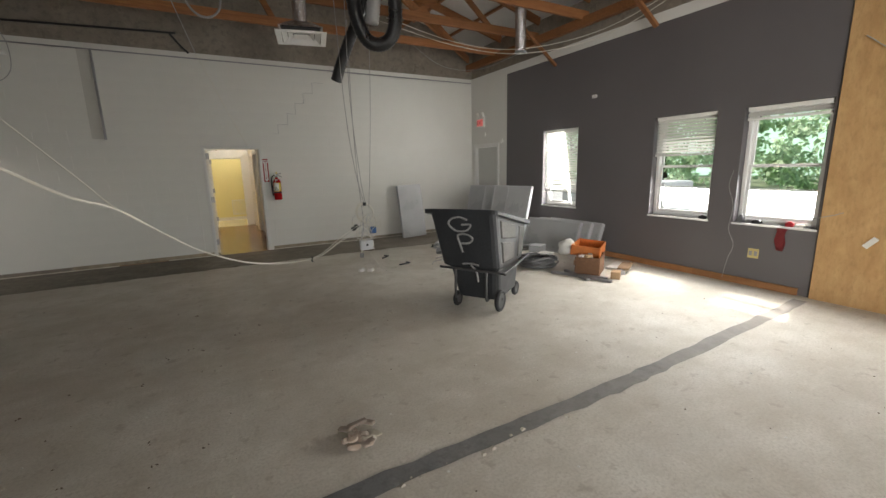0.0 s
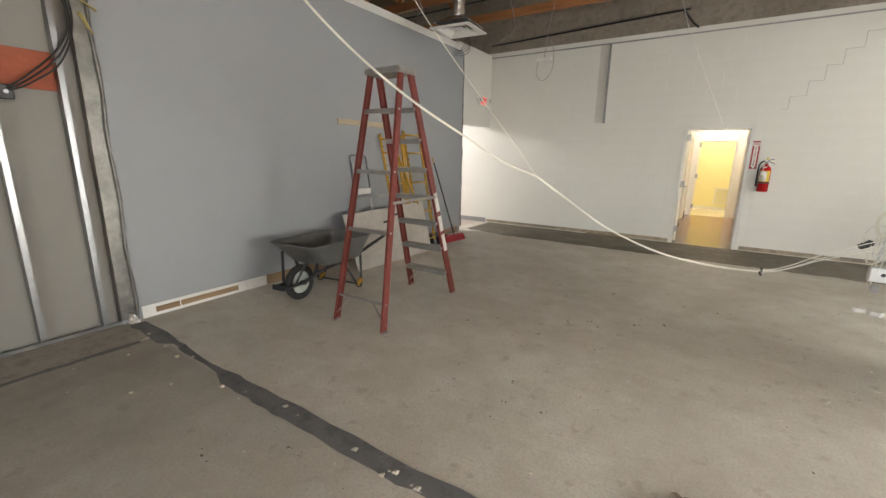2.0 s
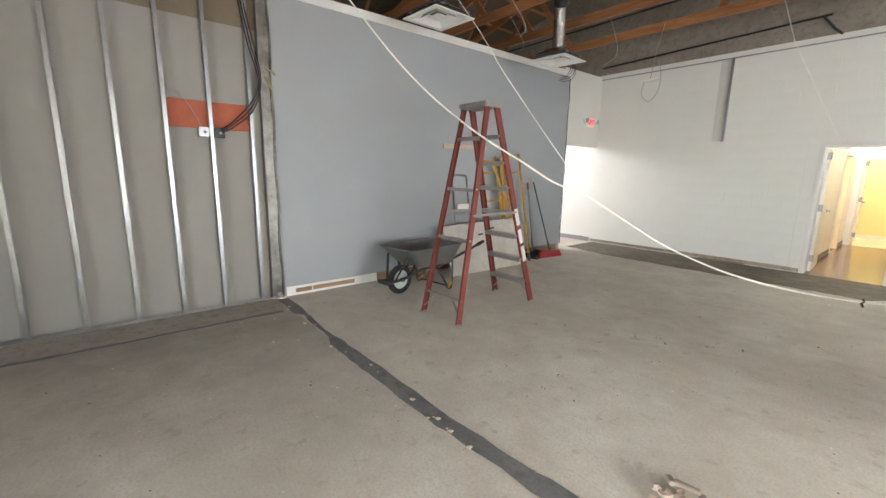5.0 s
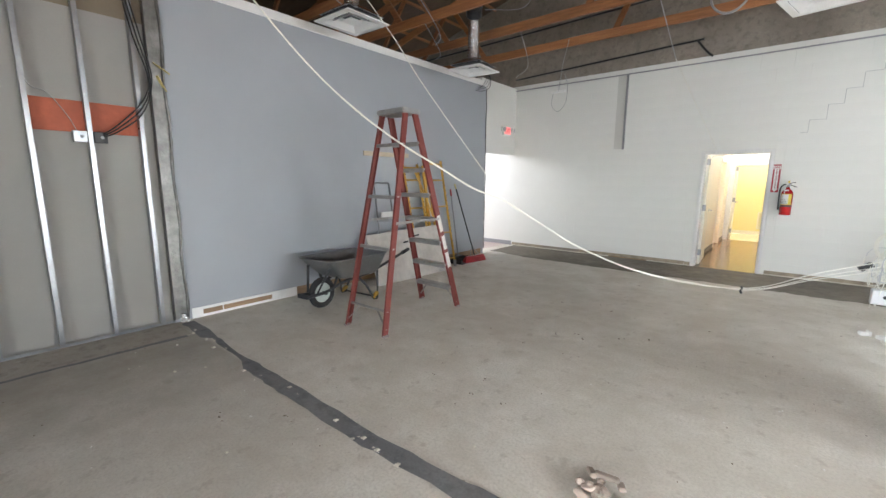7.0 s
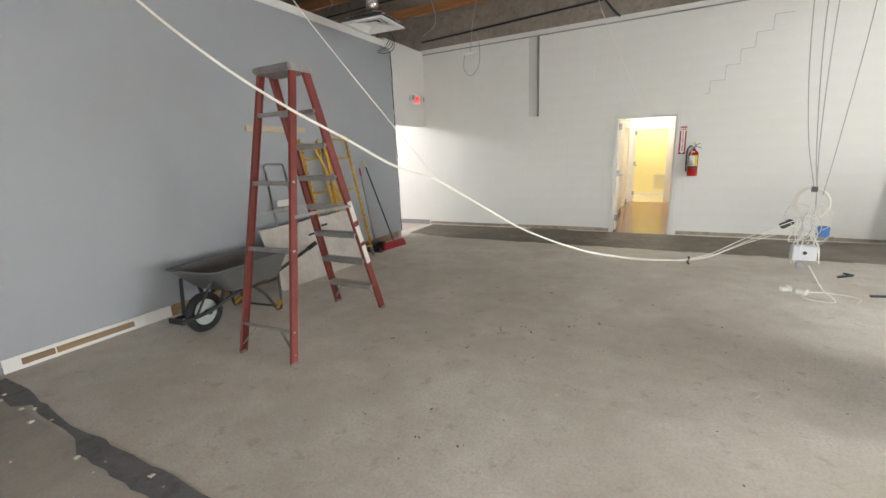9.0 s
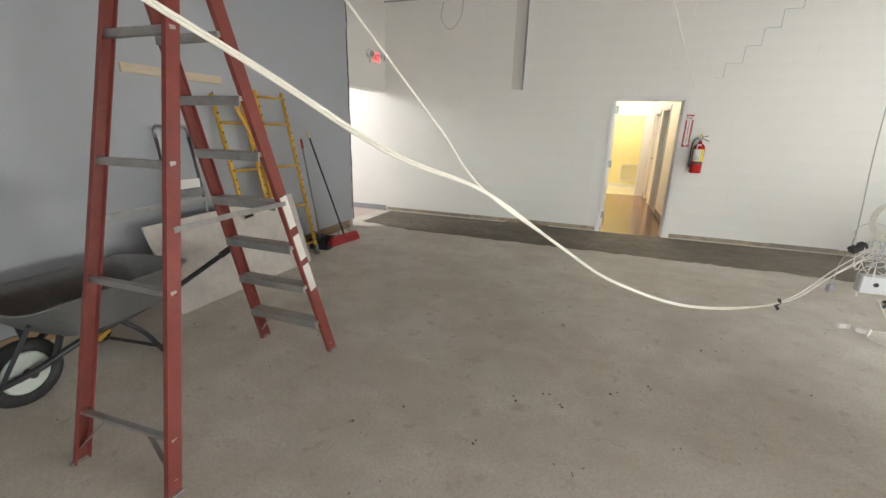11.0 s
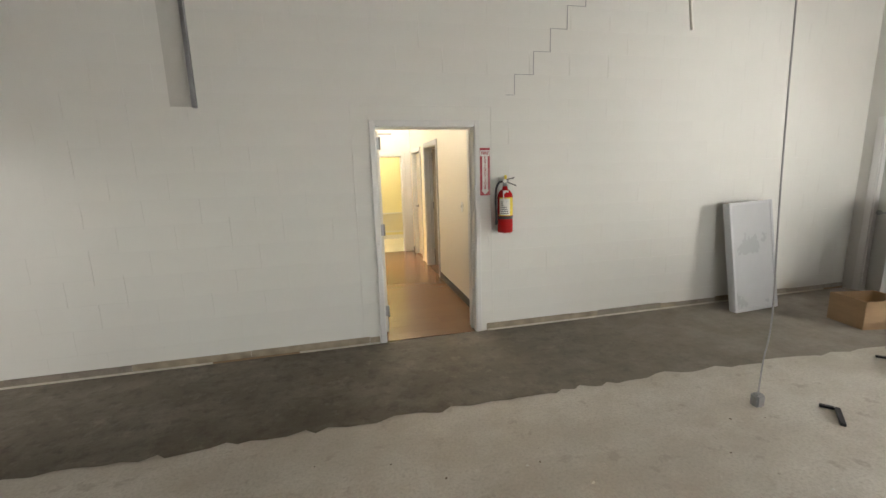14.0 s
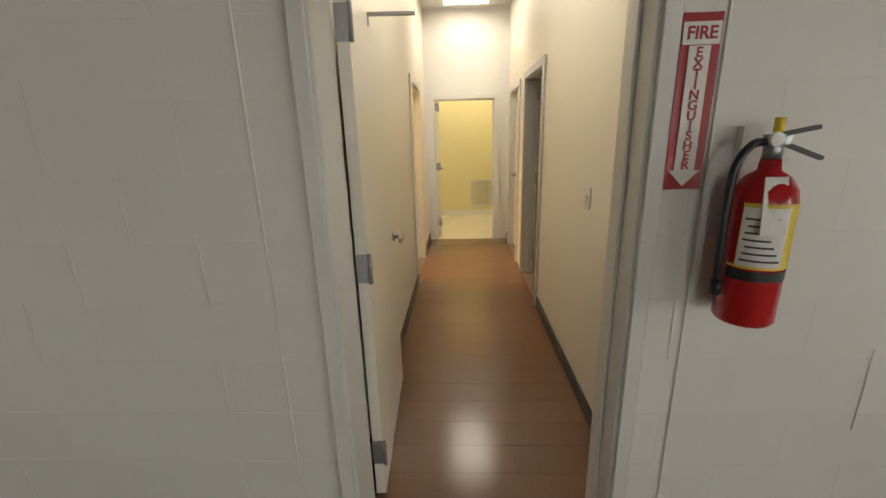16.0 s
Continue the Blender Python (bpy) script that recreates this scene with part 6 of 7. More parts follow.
# ==== utility cart ====
def cart():
    t = thing("utility_cart", "dusty dark plastic tilt cart with hand-painted letters", "cart", pose(3.1, 4.05, 0))
    o = Vector((3.1, 4.05, 0))

    def ring(quad, r):
        q = [Vector(p) - o for p in quad]
        pts = []
        for i in range(4):
            a, b, c = q[i - 1], q[i], q[(i + 1) % 4]
            u, w = (a - b).normalized() * r, (c - b).normalized() * r
            for s in range(4):
                k = s / 3
                pts.append(b + u * (1 - k) ** 2 + w * k ** 2)
        return pts

    def mixq(f):
        return [Vector(p) + (Vector(q) - Vector(p)) * f for p, q in zip(LOW, HIGH)]
    BASE = [(2.70, 4.05, 0.14), (2.96, 3.64, 0.14), (3.50, 4.00, 0.14), (3.23, 4.43, 0.14)]
    MID = [(2.63, 4.11, 0.47), (2.95, 3.63, 0.47), (3.56, 4.01, 0.47), (3.23, 4.50, 0.47)]
    LOW = [(2.57, 4.17, 0.50), (2.95, 3.61, 0.50), (3.60, 4.00, 0.50), (3.22, 4.58, 0.50)]
    HIGH = [(2.48, 4.29, 1.08), (2.93, 3.66, 1.08), (3.66, 4.01, 0.87), (3.21, 4.66, 0.87)]
    RIM0 = [(2.42, 4.33, 1.08), (2.93, 3.62, 1.08), (3.72, 3.99, 0.87), (3.21, 4.72, 0.87)]
    RIM1 = [(x, y, z + 0.045) for x, y, z in RIM0]
    INNER = [(2.52, 4.27, 1.125), (2.93, 3.71, 1.125), (3.62, 4.03, 0.915), (3.21, 4.61, 0.915)]
    FLOOR = [(2.72, 4.05, 0.20), (2.96, 3.68, 0.20), (3.47, 4.01, 0.20), (3.23, 4.39, 0.20)]
    bm = bmesh.new()
    levels = [ring(q, 0.07) for q in (BASE, MID, LOW, HIGH)] + [ring(RIM0, 0.06), ring(RIM1, 0.06), ring(INNER, 0.05), ring(FLOOR, 0.05)]
    vs = [[bm.verts.new(p) for p in lv] for lv in levels]
    n = len(vs[0])
    for a, b in zip(vs, vs[1:]):
        for k in range(n):
            bm.faces.new((a[k], a[(k + 1) % n], b[(k + 1) % n], b[k]))
    bm.faces.new(vs[0][::-1])
    bm.faces.new(vs[-1])
    part("tub", bm, M_BIN, t, "dusty charcoal plastic tub")
    # ribs on the long side
    side = lambda u, f, out: (mixq(f)[1] * (1 - u) + mixq(f)[2] * u) - o + Vector((0.5, -0.86, 0)) * out
    dusty = surface("dusty_grey_plastic", (0.085, 0.082, 0.074), 0.7, grain=25, vary=0.45, blot=4)
    for u0, u1, f0, f1 in ((0.12, 0.62, 0.55, 0.92), (0.12, 0.58, 0.06, 0.50), (0.70, 0.92, 0.06, 0.92)):
        bm = bmesh.new()
        hexa(bm, (side(u0, f0, -0.01), side(u1, f0, -0.01), side(u1, f1, -0.01), side(u0, f1, -0.01)), (side(u0 + 0.02, f0 + 0.02, 0.014), side(u1 - 0.02, f0 + 0.02, 0.014), side(u1 - 0.02, f1 - 0.02, 0.014), side(u0 + 0.02, f1 - 0.02, 0.014)))
        part("side_panel", bm, dusty, t, "dust-whitened raised side panel", 0.006)
    # tubular frame
    loop = [(2.55, 4.19, 0.47), (2.93, 3.58, 0.46), (3.0, 3.57, 0.46), (3.62, 3.98, 0.48), (3.66, 4.06, 0.48), (3.27, 4.62, 0.48)]
    bm = bmesh.new()
    tube(bm, spline([Vector(p) - o for p in loop], 5), 0.014, 8)
    part("frame_rail", bm, M_DARKFRAME, t)
    for p in ((2.66, 4.03), (2.86, 3.72)):
        bm = bmesh.new()
        x, y = p[0] - o.x, p[1] - o.y
        tube(bm, spline([(x, y, 0.47), (x - 0.01, y - 0.01, 0.28), (x + 0.0, y, 0.14), (x + 0.06, y + 0.05, 0.12)], 6), 0.015, 8)
        part("frame_leg", bm, M_DARKFRAME, t)
    for (x, y), r in (((3.0, 3.66), 0.125), ((2.72, 4.09), 0.09), ((3.52, 4.04), 0.09), ((3.22, 4.42), 0.09)):
        c = Vector((x, y, r)) - o
        ax = Vector((0.5, -0.86, 0))
        bm = bmesh.new()
        tube(bm, [c + (r - 0.025) * (math.cos(a) * Vector((0.86, 0.5, 0)) + math.sin(a) * Vector((0, 0, 1))) for a in [i * math.tau / 24 for i in range(25)]], 0.025, 8, False)
        wh = part("wheel", bm, M_RUBBER, t)
        bm = bmesh.new()
        disc(bm, c, ax, r - 0.035, 0.04, 20)
        part("hub", bm, M_DARKFRAME, wh, "dusty grey hub", 0.006)
        bm = bmesh.new()
        box(bm, c.x - 0.02, c.y - 0.02, c.z, c.x + 0.02, c.y + 0.02, 0.16)
        part("fork", bm, M_DARKFRAME, wh)
    # painted letters on the front face
    face = lambda u, f: (mixq(f)[0] * (1 - u) + mixq(f)[1] * u) - o + Vector((-0.80, -0.58, 0)) * 0.004
    strokes = {"G": [(0.58, 0.88), (0.46, 0.93), (0.32, 0.88), (0.28, 0.78), (0.38, 0.67), (0.54, 0.68), (0.62, 0.79), (0.48, 0.79)],
               "P": [(0.42, 0.26), (0.40, 0.42), (0.39, 0.58), (0.52, 0.61), (0.62, 0.54), (0.56, 0.45), (0.42, 0.43)]}
    for ch, pts in strokes.items():
        bm = bmesh.new()
        tube(bm, spline([face(*p) for p in pts], 6), 0.011, 6)
        part("painted_letter", bm, M_CHALK, t, "hand-painted white letter " + ch)
    low = lambda u, z: Vector((2.64, 4.10, z)) * (1 - u) + Vector((2.95, 3.63, z)) * u - o + Vector((-0.80, -0.58, 0)) * 0.012
    for pts in ([face(0.38, 0.04), face(0.53, 0.055), face(0.66, 0.03)], [face(0.52, 0.03), low(0.56, 0.44), low(0.60, 0.33)]):
        bm = bmesh.new()
        tube(bm, spline(pts, 5), 0.011, 6)
        part("painted_letter", bm, M_CHALK, t, "hand-painted white letter T")
    return t


cart()


# ==== light fixtures taken down and leaned on the walls ====
def fixture(m, w, h, label, face=M_LENS):
    """A flat troffer standing on its short side: x across, z up, front towards -y."""
    t = thing("light_fixture", label, "light fixture", m, "removed light fixtures")
    boxpart("pan", M_GALVPANEL, t, -w / 2, 0.0, 0.0, w / 2, 0.075, h, bevel=0.006)
    for d in ((-w / 2, -0.012, 0, -w / 2 + 0.03, -0.001, h), (w / 2 - 0.03, -0.012, 0, w / 2, -0.001, h), (-w / 2 + 0.03, -0.012, 0, w / 2 - 0.03, -0.001, 0.03), (-w / 2 + 0.03, -0.012, h - 0.03, w / 2 - 0.03, -0.001, h)):
        boxpart("frame_bar", M_GALVPANEL, t, *d, bevel=0.002)
    boxpart("lens", face, t, -w / 2 + 0.03, -0.006, 0.03, w / 2 - 0.03, -0.0005, h - 0.03)
    boxpart("end_plate", M_STEEL, t, -0.06, 0.076, h - 0.16, 0.06, 0.085, h - 0.04, bevel=0.002)
    return t


fixture(pose(4.385, 8.73, 0.01, -8.0, -2.2, 0), 0.58, 1.20, "pale grey troffer light fixture leaning on the block wall")
for x, y, rz, lean, l in ((5.58, 8.02, -62, -18, "pale grey troffer leaning in the corner"), (5.66, 7.62, -70, -17, "pale grey troffer leaning against another"), (5.62, 7.22, -72, -16, "pale grey troffer stacked upright"), (5.68, 6.86, -78, -15, "pale grey troffer stacked upright with back plate showing")):
    fixture(pose(x, y, 0, lean, 0, rz), 0.60, 1.20, l)
for k, (x, y, rz) in enumerate(((5.70, 5.82, -84), (5.83, 5.68, -86), (5.95, 5.54, -88))):
    t = fixture(pose(x, y, 0, -20, 0, rz), 1.20, 0.60, "pale grey troffer lying on its long side under the window")

# ==== clutter by the charcoal wall ====
def carton(name, m, w, d, h, material, label, category, filled=None, flaps=0):
    t = thing(name, label, category, m)
    boxpart("bottom", material, t, -w / 2, -d / 2, 0, w / 2, d / 2, 0.008)
    for dims in ((-w / 2, -d / 2, 0.009, w / 2, -d / 2 + 0.012, h), (-w / 2, d / 2 - 0.012, 0.009, w / 2, d / 2, h), (-w / 2, -d / 2 + 0.013, 0.009, -w / 2 + 0.012, d / 2 - 0.013, h), (w / 2 - 0.012, -d / 2 + 0.013, 0.009, w / 2, d / 2 - 0.013, h)):
        boxpart("side", material, t, *dims, bevel=0.002)
    if flaps:
        bm = bmesh.new()
        hexa(bm, ((-w / 2, -d / 2, h), (w / 2, -d / 2, h), (w / 2, -d / 2 + 0.006, h + 0.004), (-w / 2, -d / 2 + 0.006, h + 0.004)), ((-w / 2 + 0.02, -d / 2 - 0.12, h + flaps), (w / 2 - 0.02, -d / 2 - 0.12, h + flaps), (w / 2 - 0.02, -d / 2 - 0.115, h + flaps + 0.005), (-w / 2 + 0.02, -d / 2 - 0.115, h + flaps + 0.005)))
        part("flap", bm, material, t)
    return t


carton("cardboard_box", pose(5.02, 8.12, 0, 0, 0, -12), 0.46, 0.36, 0.28, M_CARD, "open brown cardboard box near the corner", "box", flaps=0.05)
# a loose drawer, built like an open carton
carton("wooden_drawer", pose(5.38, 4.55, 0.22, 4, 0, 32), 0.62, 0.42, 0.15, M_ORANGE, "orange varnished wooden drawer on the junk pile", "drawer")
carton("wooden_box", pose(5.14, 4.30, 0, 0, 0, 32), 0.50, 0.34, 0.26, wood("brown_crate", (0.22, 0.11, 0.05), (0.13, 0.06, 0.03)), "open brown wooden box full of fittings", "box")
rng = random.Random(11)
for k in range(9):
    t = thing("loose_fitting", "small metal fitting thrown in a box", "fitting", pose(5.13 + rng.uniform(-0.16, 0.16), 4.30 + rng.uniform(-0.1, 0.1), 0.01 + 0.09 * (k // 3), 0, 0, rng.uniform(0, 180)), "loose fittings")
    boxpart("body", (M_STEEL, M_PAPER, M_CARD)[k % 3], t, -0.05, -0.03, 0, 0.05, 0.03, 0.085, bevel=0.006)
    boxpart("lug", M_STEEL, t, -0.07, -0.01, 0, -0.051, 0.01, 0.05, bevel=0.003)
t = thing("white_bag", "crumpled white plastic bag on the drawer", "bag", pose(5.10, 4.72, 0.20))
bm = bmesh.new()
bmesh.ops.create_icosphere(bm, subdivisions=3, radius=0.13)
for v in bm.verts:
    v.co *= 1 + 0.25 * noise.noise(v.co * 14)
    v.co.z = max(v.co.z * 1.1, -0.10) + 0.10
part("body", bm, M_PAPER, t, smooth=True)
for x, y, z, rz, w, d, h, m, l in ((5.72, 4.25, 0.0, 20, 0.50, 0.22, 0.035, M_PAPER, "white board offcut in the sun"), (5.68, 4.10, 0.036, 28, 0.42, 0.16, 0.03, M_PINE, "pale wood offcut on a board"), (5.16, 3.86, 0, 34, 0.16, 0.12, 0.10, M_CARD, "small torn cardboard carton"), (4.72, 5.0, 0, 10, 0.16, 0.16, 0.10, M_CARD, "small torn cardboard carton"), (5.4, 3.95, 0, 60, 0.10, 0.07, 0.06, M_HINGE, "small grey metal box on the floor"), (5.05, 5.15, 0.0, 15, 0.22, 0.2, 0.16, M_PAPER, "white plastic fitting on the pile"), (5.20, 5.50, 0.0, 25, 0.26, 0.2, 0.22, M_GALVPANEL, "grey metal box on the pile")):
    t = thing("offcut", l, "offcut", pose(x, y, z, 0, 0, rz), "junk pile")
    boxpart("body", m, t, -w / 2, -d / 2, 0, w / 2, d / 2, h, bevel=0.005)
for p, q in (((4.72, 4.35, 0.02), (4.90, 3.72, 0.02)), ((4.62, 4.55, 0.02), (4.98, 3.85, 0.02)), ((4.85, 4.5, 0.02), (4.72, 3.95, 0.02))):
    bm = bmesh.new()
    beam(bm, p, q, 0.06, 0.03)
    tagged(part("metal_strip", bm, M_HINGE, None, "", 0.003), "dark metal strip lying on the floor", "strip", "metal strips")


def coil(x, y, r, turns, seed, material, label, wire=0.012, squash=0.35):
    rng = random.Random(seed)
    t = thing("cable_coil", label, "cable coil", pose(x, y, 0), "cable coils")
    n = 0
    for k in range(turns):
        rr, z0 = r * rng.uniform(0.72, 1.08), wire + (k % 6) * wire * 1.7 + rng.uniform(0, 0.01)
        cx, cy, ph = rng.uniform(-0.06, 0.06), rng.uniform(-0.06, 0.06), rng.uniform(0, 6)
        bm = bmesh.new()
        tube(bm, [(cx + rr * math.cos(a), cy + rr * 0.86 * math.sin(a), max(wire, z0 + 0.02 * math.sin(2 * a + ph))) for a in [i * math.tau / 26 for i in range(27)]], wire, 6, False)
        part("turn", bm, material, t)
    return t


coil(4.76, 5.0, 0.26, 30, 1, surface("dark_armoured_cable", (0.14, 0.14, 0.14), 0.45, 0.3, grain=60, vary=0.25), "large coil of dark grey armoured cable", 0.014)
coil(4.35, 7.25, 0.20, 12, 2, M_GALVPANEL, "coil of pale cable on the floor", 0.009)
for k, (x, y, r) in enumerate(((5.0, 7.0, 0.34), (5.35, 6.75, 0.38), (5.05, 6.5, 0.32), (4.7, 6.75, 0.30), (5.5, 6.3, 0.3))):
    coil(x, y, r, 15, 20 + k, (M_BLACKCABLE, M_COPPERGREY, M_BLACKCABLE)[k % 3], "tangled coil of old wire on the heap", 0.009)
# loose strands over the heap
bm = bmesh.new()
rng = random.Random(5)
for k in range(120):
    x, y = 5.0 + rng.gauss(0, 0.42), 6.75 + rng.gauss(0, 0.42)
    x = min(x, 5.55)
    a, L = rng.uniform(0, math.tau), rng.uniform(0.2, 0.6)
    h = 0.26 * math.exp(-((x - 5.1) ** 2 + (y - 6.75) ** 2) / 0.35)
    pts = []
    for s in range(5):
        a += rng.uniform(-0.9, 0.9)
        x, y = x + L / 5 * math.cos(a), y + L / 5 * math.sin(a)
        x = min(x, 5.62)
        pts.append((x, y, 0.008 + max(0, h * rng.uniform(0.3, 1.1))))
    tube(bm, spline(pts, 4), rng.choice((0.004, 0.006, 0.008)), 5)
tagged(part("wire_strands", bm, M_COPPERGREY), "heap of stripped grey wire strands on the floor", "wire heap", kind="stuff")
for k in range(16):
    x, y = 4.95 + rng.gauss(0, 0.38), 6.75 + rng.gauss(0, 0.4)
    t = thing("electrical_box", "old metal electrical box on the wire heap" if k % 3 else "white crumpled plastic fitting on the wire heap", "electrical box", pose(min(x, 5.5), y, 0.03 + 0.20 * math.exp(-((x - 5.1) ** 2 + (y - 6.75) ** 2) / 0.3), rng.uniform(-25, 25), rng.uniform(-25, 25), rng.uniform(0, 180)), "heap fittings")
    s = rng.uniform(0.05, 0.085)
    boxpart("body", M_STEEL if k % 3 else M_PAPER, t, -s, -s * 0.8, -0.03, s, s * 0.8, 0.05, bevel=0.006)
    boxpart("tab", M_STEEL, t, s, -0.01, -0.02, s + 0.03, 0.01, -0.012)

# ==== the tangle hanging above the floor ====
t = thing("cable_tangle", "tangle of white cables and boxes hung on a cord", "cable tangle", pose(CLUSTER[0], CLUSTER[1], 0.0))
rng = random.Random(3)
for k in range(3):
    bm = bmesh.new()
    r_ = 0.135 + 0.008 * k
    tube(bm, [(r_ * math.cos(a) * 0.9, 0.05 * math.sin(a) + 0.015 * k - 0.02, 0.92 + r_ * math.sin(a)) for a in [i * math.tau / 28 for i in range(29)]], 0.008, 6, False)
    part("ring", bm, M_CABLE, t)
for k in range(30):
    cx, cz, r_ = rng.gauss(0.0, 0.07), rng.uniform(0.50, 0.84), rng.uniform(0.04, 0.12)
    ph, ty = rng.uniform(0, math.pi), rng.uniform(-0.06, 0.06)
    bm = bmesh.new()
    tube(bm, [(cx + r_ * math.cos(a) * math.cos(ph), ty + r_ * math.cos(a) * math.sin(ph), cz + r_ * (0.8 + 0.3 * math.sin(ph)) * math.sin(a)) for a in [i * math.tau / 16 for i in range(rng.randint(10, 17))]], rng.choice((0.0032, 0.0045)), 5)
    part("loop", bm, M_CABLE if k % 3 else M_GALVPANEL, t)
for k in range(7):
    x = rng.uniform(-0.12, 0.14)
    bm = bmesh.new()
    tube(bm, spline([(x * 0.4, 0, 0.6), (x * 0.8, rng.uniform(-0.08, 0.08), 0.48), (x, rng.uniform(-0.06, 0.06), rng.uniform(0.3, 0.42))], 6), 0.0035, 5)
    part("tail", bm, M_CABLE, t)
bm = bmesh.new()
box(bm, -0.11, -0.05, 0.35, 0.09, 0.03, 0.50)
b_ = part("junction_box", bm, M_GALVPANEL, t, "grey metal junction box", 0.01)
bm = bmesh.new()
disc(bm, (-0.01, -0.052, 0.43), (0, 1, 0), 0.018, 0.006, 12)
part("knockout", bm, M_BLACK, b_)
bm = bmesh.new()
box(bm, 0.06, -0.06, 0.60, 0.15, 0.02, 0.70)
part("outlet_box", bm, M_BLUE, t, "blue plastic outlet box", 0.01)
bm = bmesh.new()
beam(bm, (-0.22, -0.02, 0.68), (-0.13, 0.0, 0.74), 0.06, 0.05)
part("dark_fitting", bm, M_BLACK, t, bevel=0.006)
bm = bmesh.new()
box(bm, -0.02, -0.02, 1.03, 0.02, 0.02, 1.08)
part("tie", bm, M_BLACK, t)
cable("floor_cable", [(2.42, 6.2, 0.30), (2.52, 6.1, 0.10), (2.60, 6.0, 0.012), (2.40, 6.03, 0.01), (2.42, 6.22, 0.01), (2.62, 6.29, 0.01), (2.83, 6.2, 0.01), (2.78, 6.05, 0.01)], 0.005, M_CABLE, "loop of white cable on the floor", "cable")
for p, rz, l, m in (((2.28, 6.28, 0), 20, "white plastic fitting on the floor", M_PAPER), ((2.40, 6.22, 0), -35, "white plastic fitting on the floor", M_PAPER), ((3.08, 6.35, 0), 15, "dark bent strip on the floor", M_BLACK), ((3.0, 7.05, 0), 40, "dark scrap on the floor", M_BLACK), ((4.2, 7.45, 0), 40, "dark scrap on the floor", M_BLACK)):
    t = thing("floor_scrap", l, "scrap", pose(*p, 0, 0, rz), "floor scraps")
    if m is M_BLACK:
        boxpart("arm", m, t, -0.14, -0.014, 0, 0.08, 0.014, 0.02, bevel=0.004)
        boxpart("hook", m, t, 0.06, 0.015, 0, 0.088, 0.09, 0.018, bevel=0.004)
    else:
        boxpart("body", m, t, -0.04, -0.03, 0, 0.035, 0.03, 0.04, bevel=0.008, seg=2)
        boxpart("flange", m, t, 0.036, -0.04, 0, 0.045, 0.04, 0.05, bevel=0.003)

# crumpled paper and plaster lump in the middle of the floor
t = thing("debris_lump", "torn tan paper and plaster lump on the slab", "debris", pose(0.97, 2.38, 0))
rng = random.Random(17)
for k in range(14):
    bm = bmesh.new()
    bmesh.ops.create_icosphere(bm, subdivisions=2, radius=1.0)
    sx, sy, sz = rng.uniform(0.02, 0.055), rng.uniform(0.015, 0.04), rng.uniform(0.006, 0.016)
    for v in bm.verts:
        v.co *= 1 + 0.6 * noise.noise(v.co * 1.6 + Vector((k * 3.1, 0, 0)))
        v.co = Vector((v.co.x * sx, v.co.y * sy, v.co.z * sz + sz))
    a, r_ = rng.uniform(0, math.tau), rng.uniform(0, 0.11)
    bmesh.ops.transform(bm, matrix=pose(r_ * math.cos(a), r_ * math.sin(a), 0.006 * (k % 3), rng.uniform(-12, 12), rng.uniform(-12, 12), rng.uniform(0, 180)), verts=list(bm.verts))
    part("flake", bm, M_DEBRIS if k % 3 else M_PLASTER, t)
for p, q in (((-0.08, 0.10, 0.03), (-0.03, 0.02, 0.06)), ((0.08, 0.09, 0.03), (0.11, 0.02, 0.05)), ((-0.04, 0.06, 0.05), (0.08, 0.07, 0.055))):
    bm = bmesh.new()
    beam(bm, p, q, 0.035, 0.022)
    part("chunk", bm, M_DEBRIS, t, bevel=0.006)

# grit and crumbs
bm = bmesh.new()
rng = random.Random(23)
spots = [(-1.18, 1.44), (-0.82, 1.70), (-0.12, 4.27), (-0.47, 2.78), (-0.12, 2.97), (-0.08, 2.72), (0.06, 4.39), (0.43, 4.57), (-0.71, 3.95), (-0.9, 3.74), (-0.25, 3.84), (0.17, 3.85), (0.25, 3.81), (0.72, 4.16), (0.07, 5.39), (0.65, 4.7), (0.08, 5.35), (-0.52, 5.33), (1.07, 5.35), (0.15, 4.3), (0.17, 2.78)]
for k in range(260):
    if k < len(spots) * 2:
        x, y = spots[k // 2]
        x, y, s = x + rng.gauss(0, 0.015), y + rng.gauss(0, 0.015), rng.uniform(0.006, 0.014)
    else:
        x, y, s = rng.uniform(-3.0, 5.5), rng.uniform(-0.5, 7.5), rng.uniform(0.003, 0.010)
    a = rng.uniform(0, math.pi)
    c, d = math.cos(a) * s, math.sin(a) * s
    e = rng.uniform(0.3, 0.9)
    z = s * 0.5
    hexa(bm, ((x - c, y - d, 0), (x + d * e, y - c * e, 0), (x + c, y + d, 0), (x - d * e, y + c * e, 0)), ((x - c * 0.6, y - d * 0.6, z), (x + d * e * 0.5, y - c * e * 0.5, z), (x + c * 0.6, y + d * 0.6, z), (x - d * e * 0.5, y + c * e * 0.5, z)))
tagged(part("floor_grit", bm, M_BITS), "scattered dark grit and plaster crumbs on the slab", "grit", kind="stuff")
bm = bmesh.new()
rng = random.Random(57)
for k in range(150):
    x, y, s = rng.uniform(-2.9, 5.2), rng.uniform(0.3, 7.4), rng.uniform(0.003, 0.011)
    a, e = rng.uniform(0, math.pi), rng.uniform(0.4, 0.9)
    c, d, z = math.cos(a) * s, math.sin(a) * s, s * 0.6
    hexa(bm, ((x - c, y - d, 0), (x + d * e, y - c * e, 0), (x + c, y + d, 0), (x - d * e, y + c * e, 0)), ((x - c * 0.5, y - d * 0.5, z), (x + d * e * 0.5, y - c * e * 0.5, z), (x + c * 0.5, y + d * 0.5, z), (x - d * e * 0.5, y + c * e * 0.5, z)))
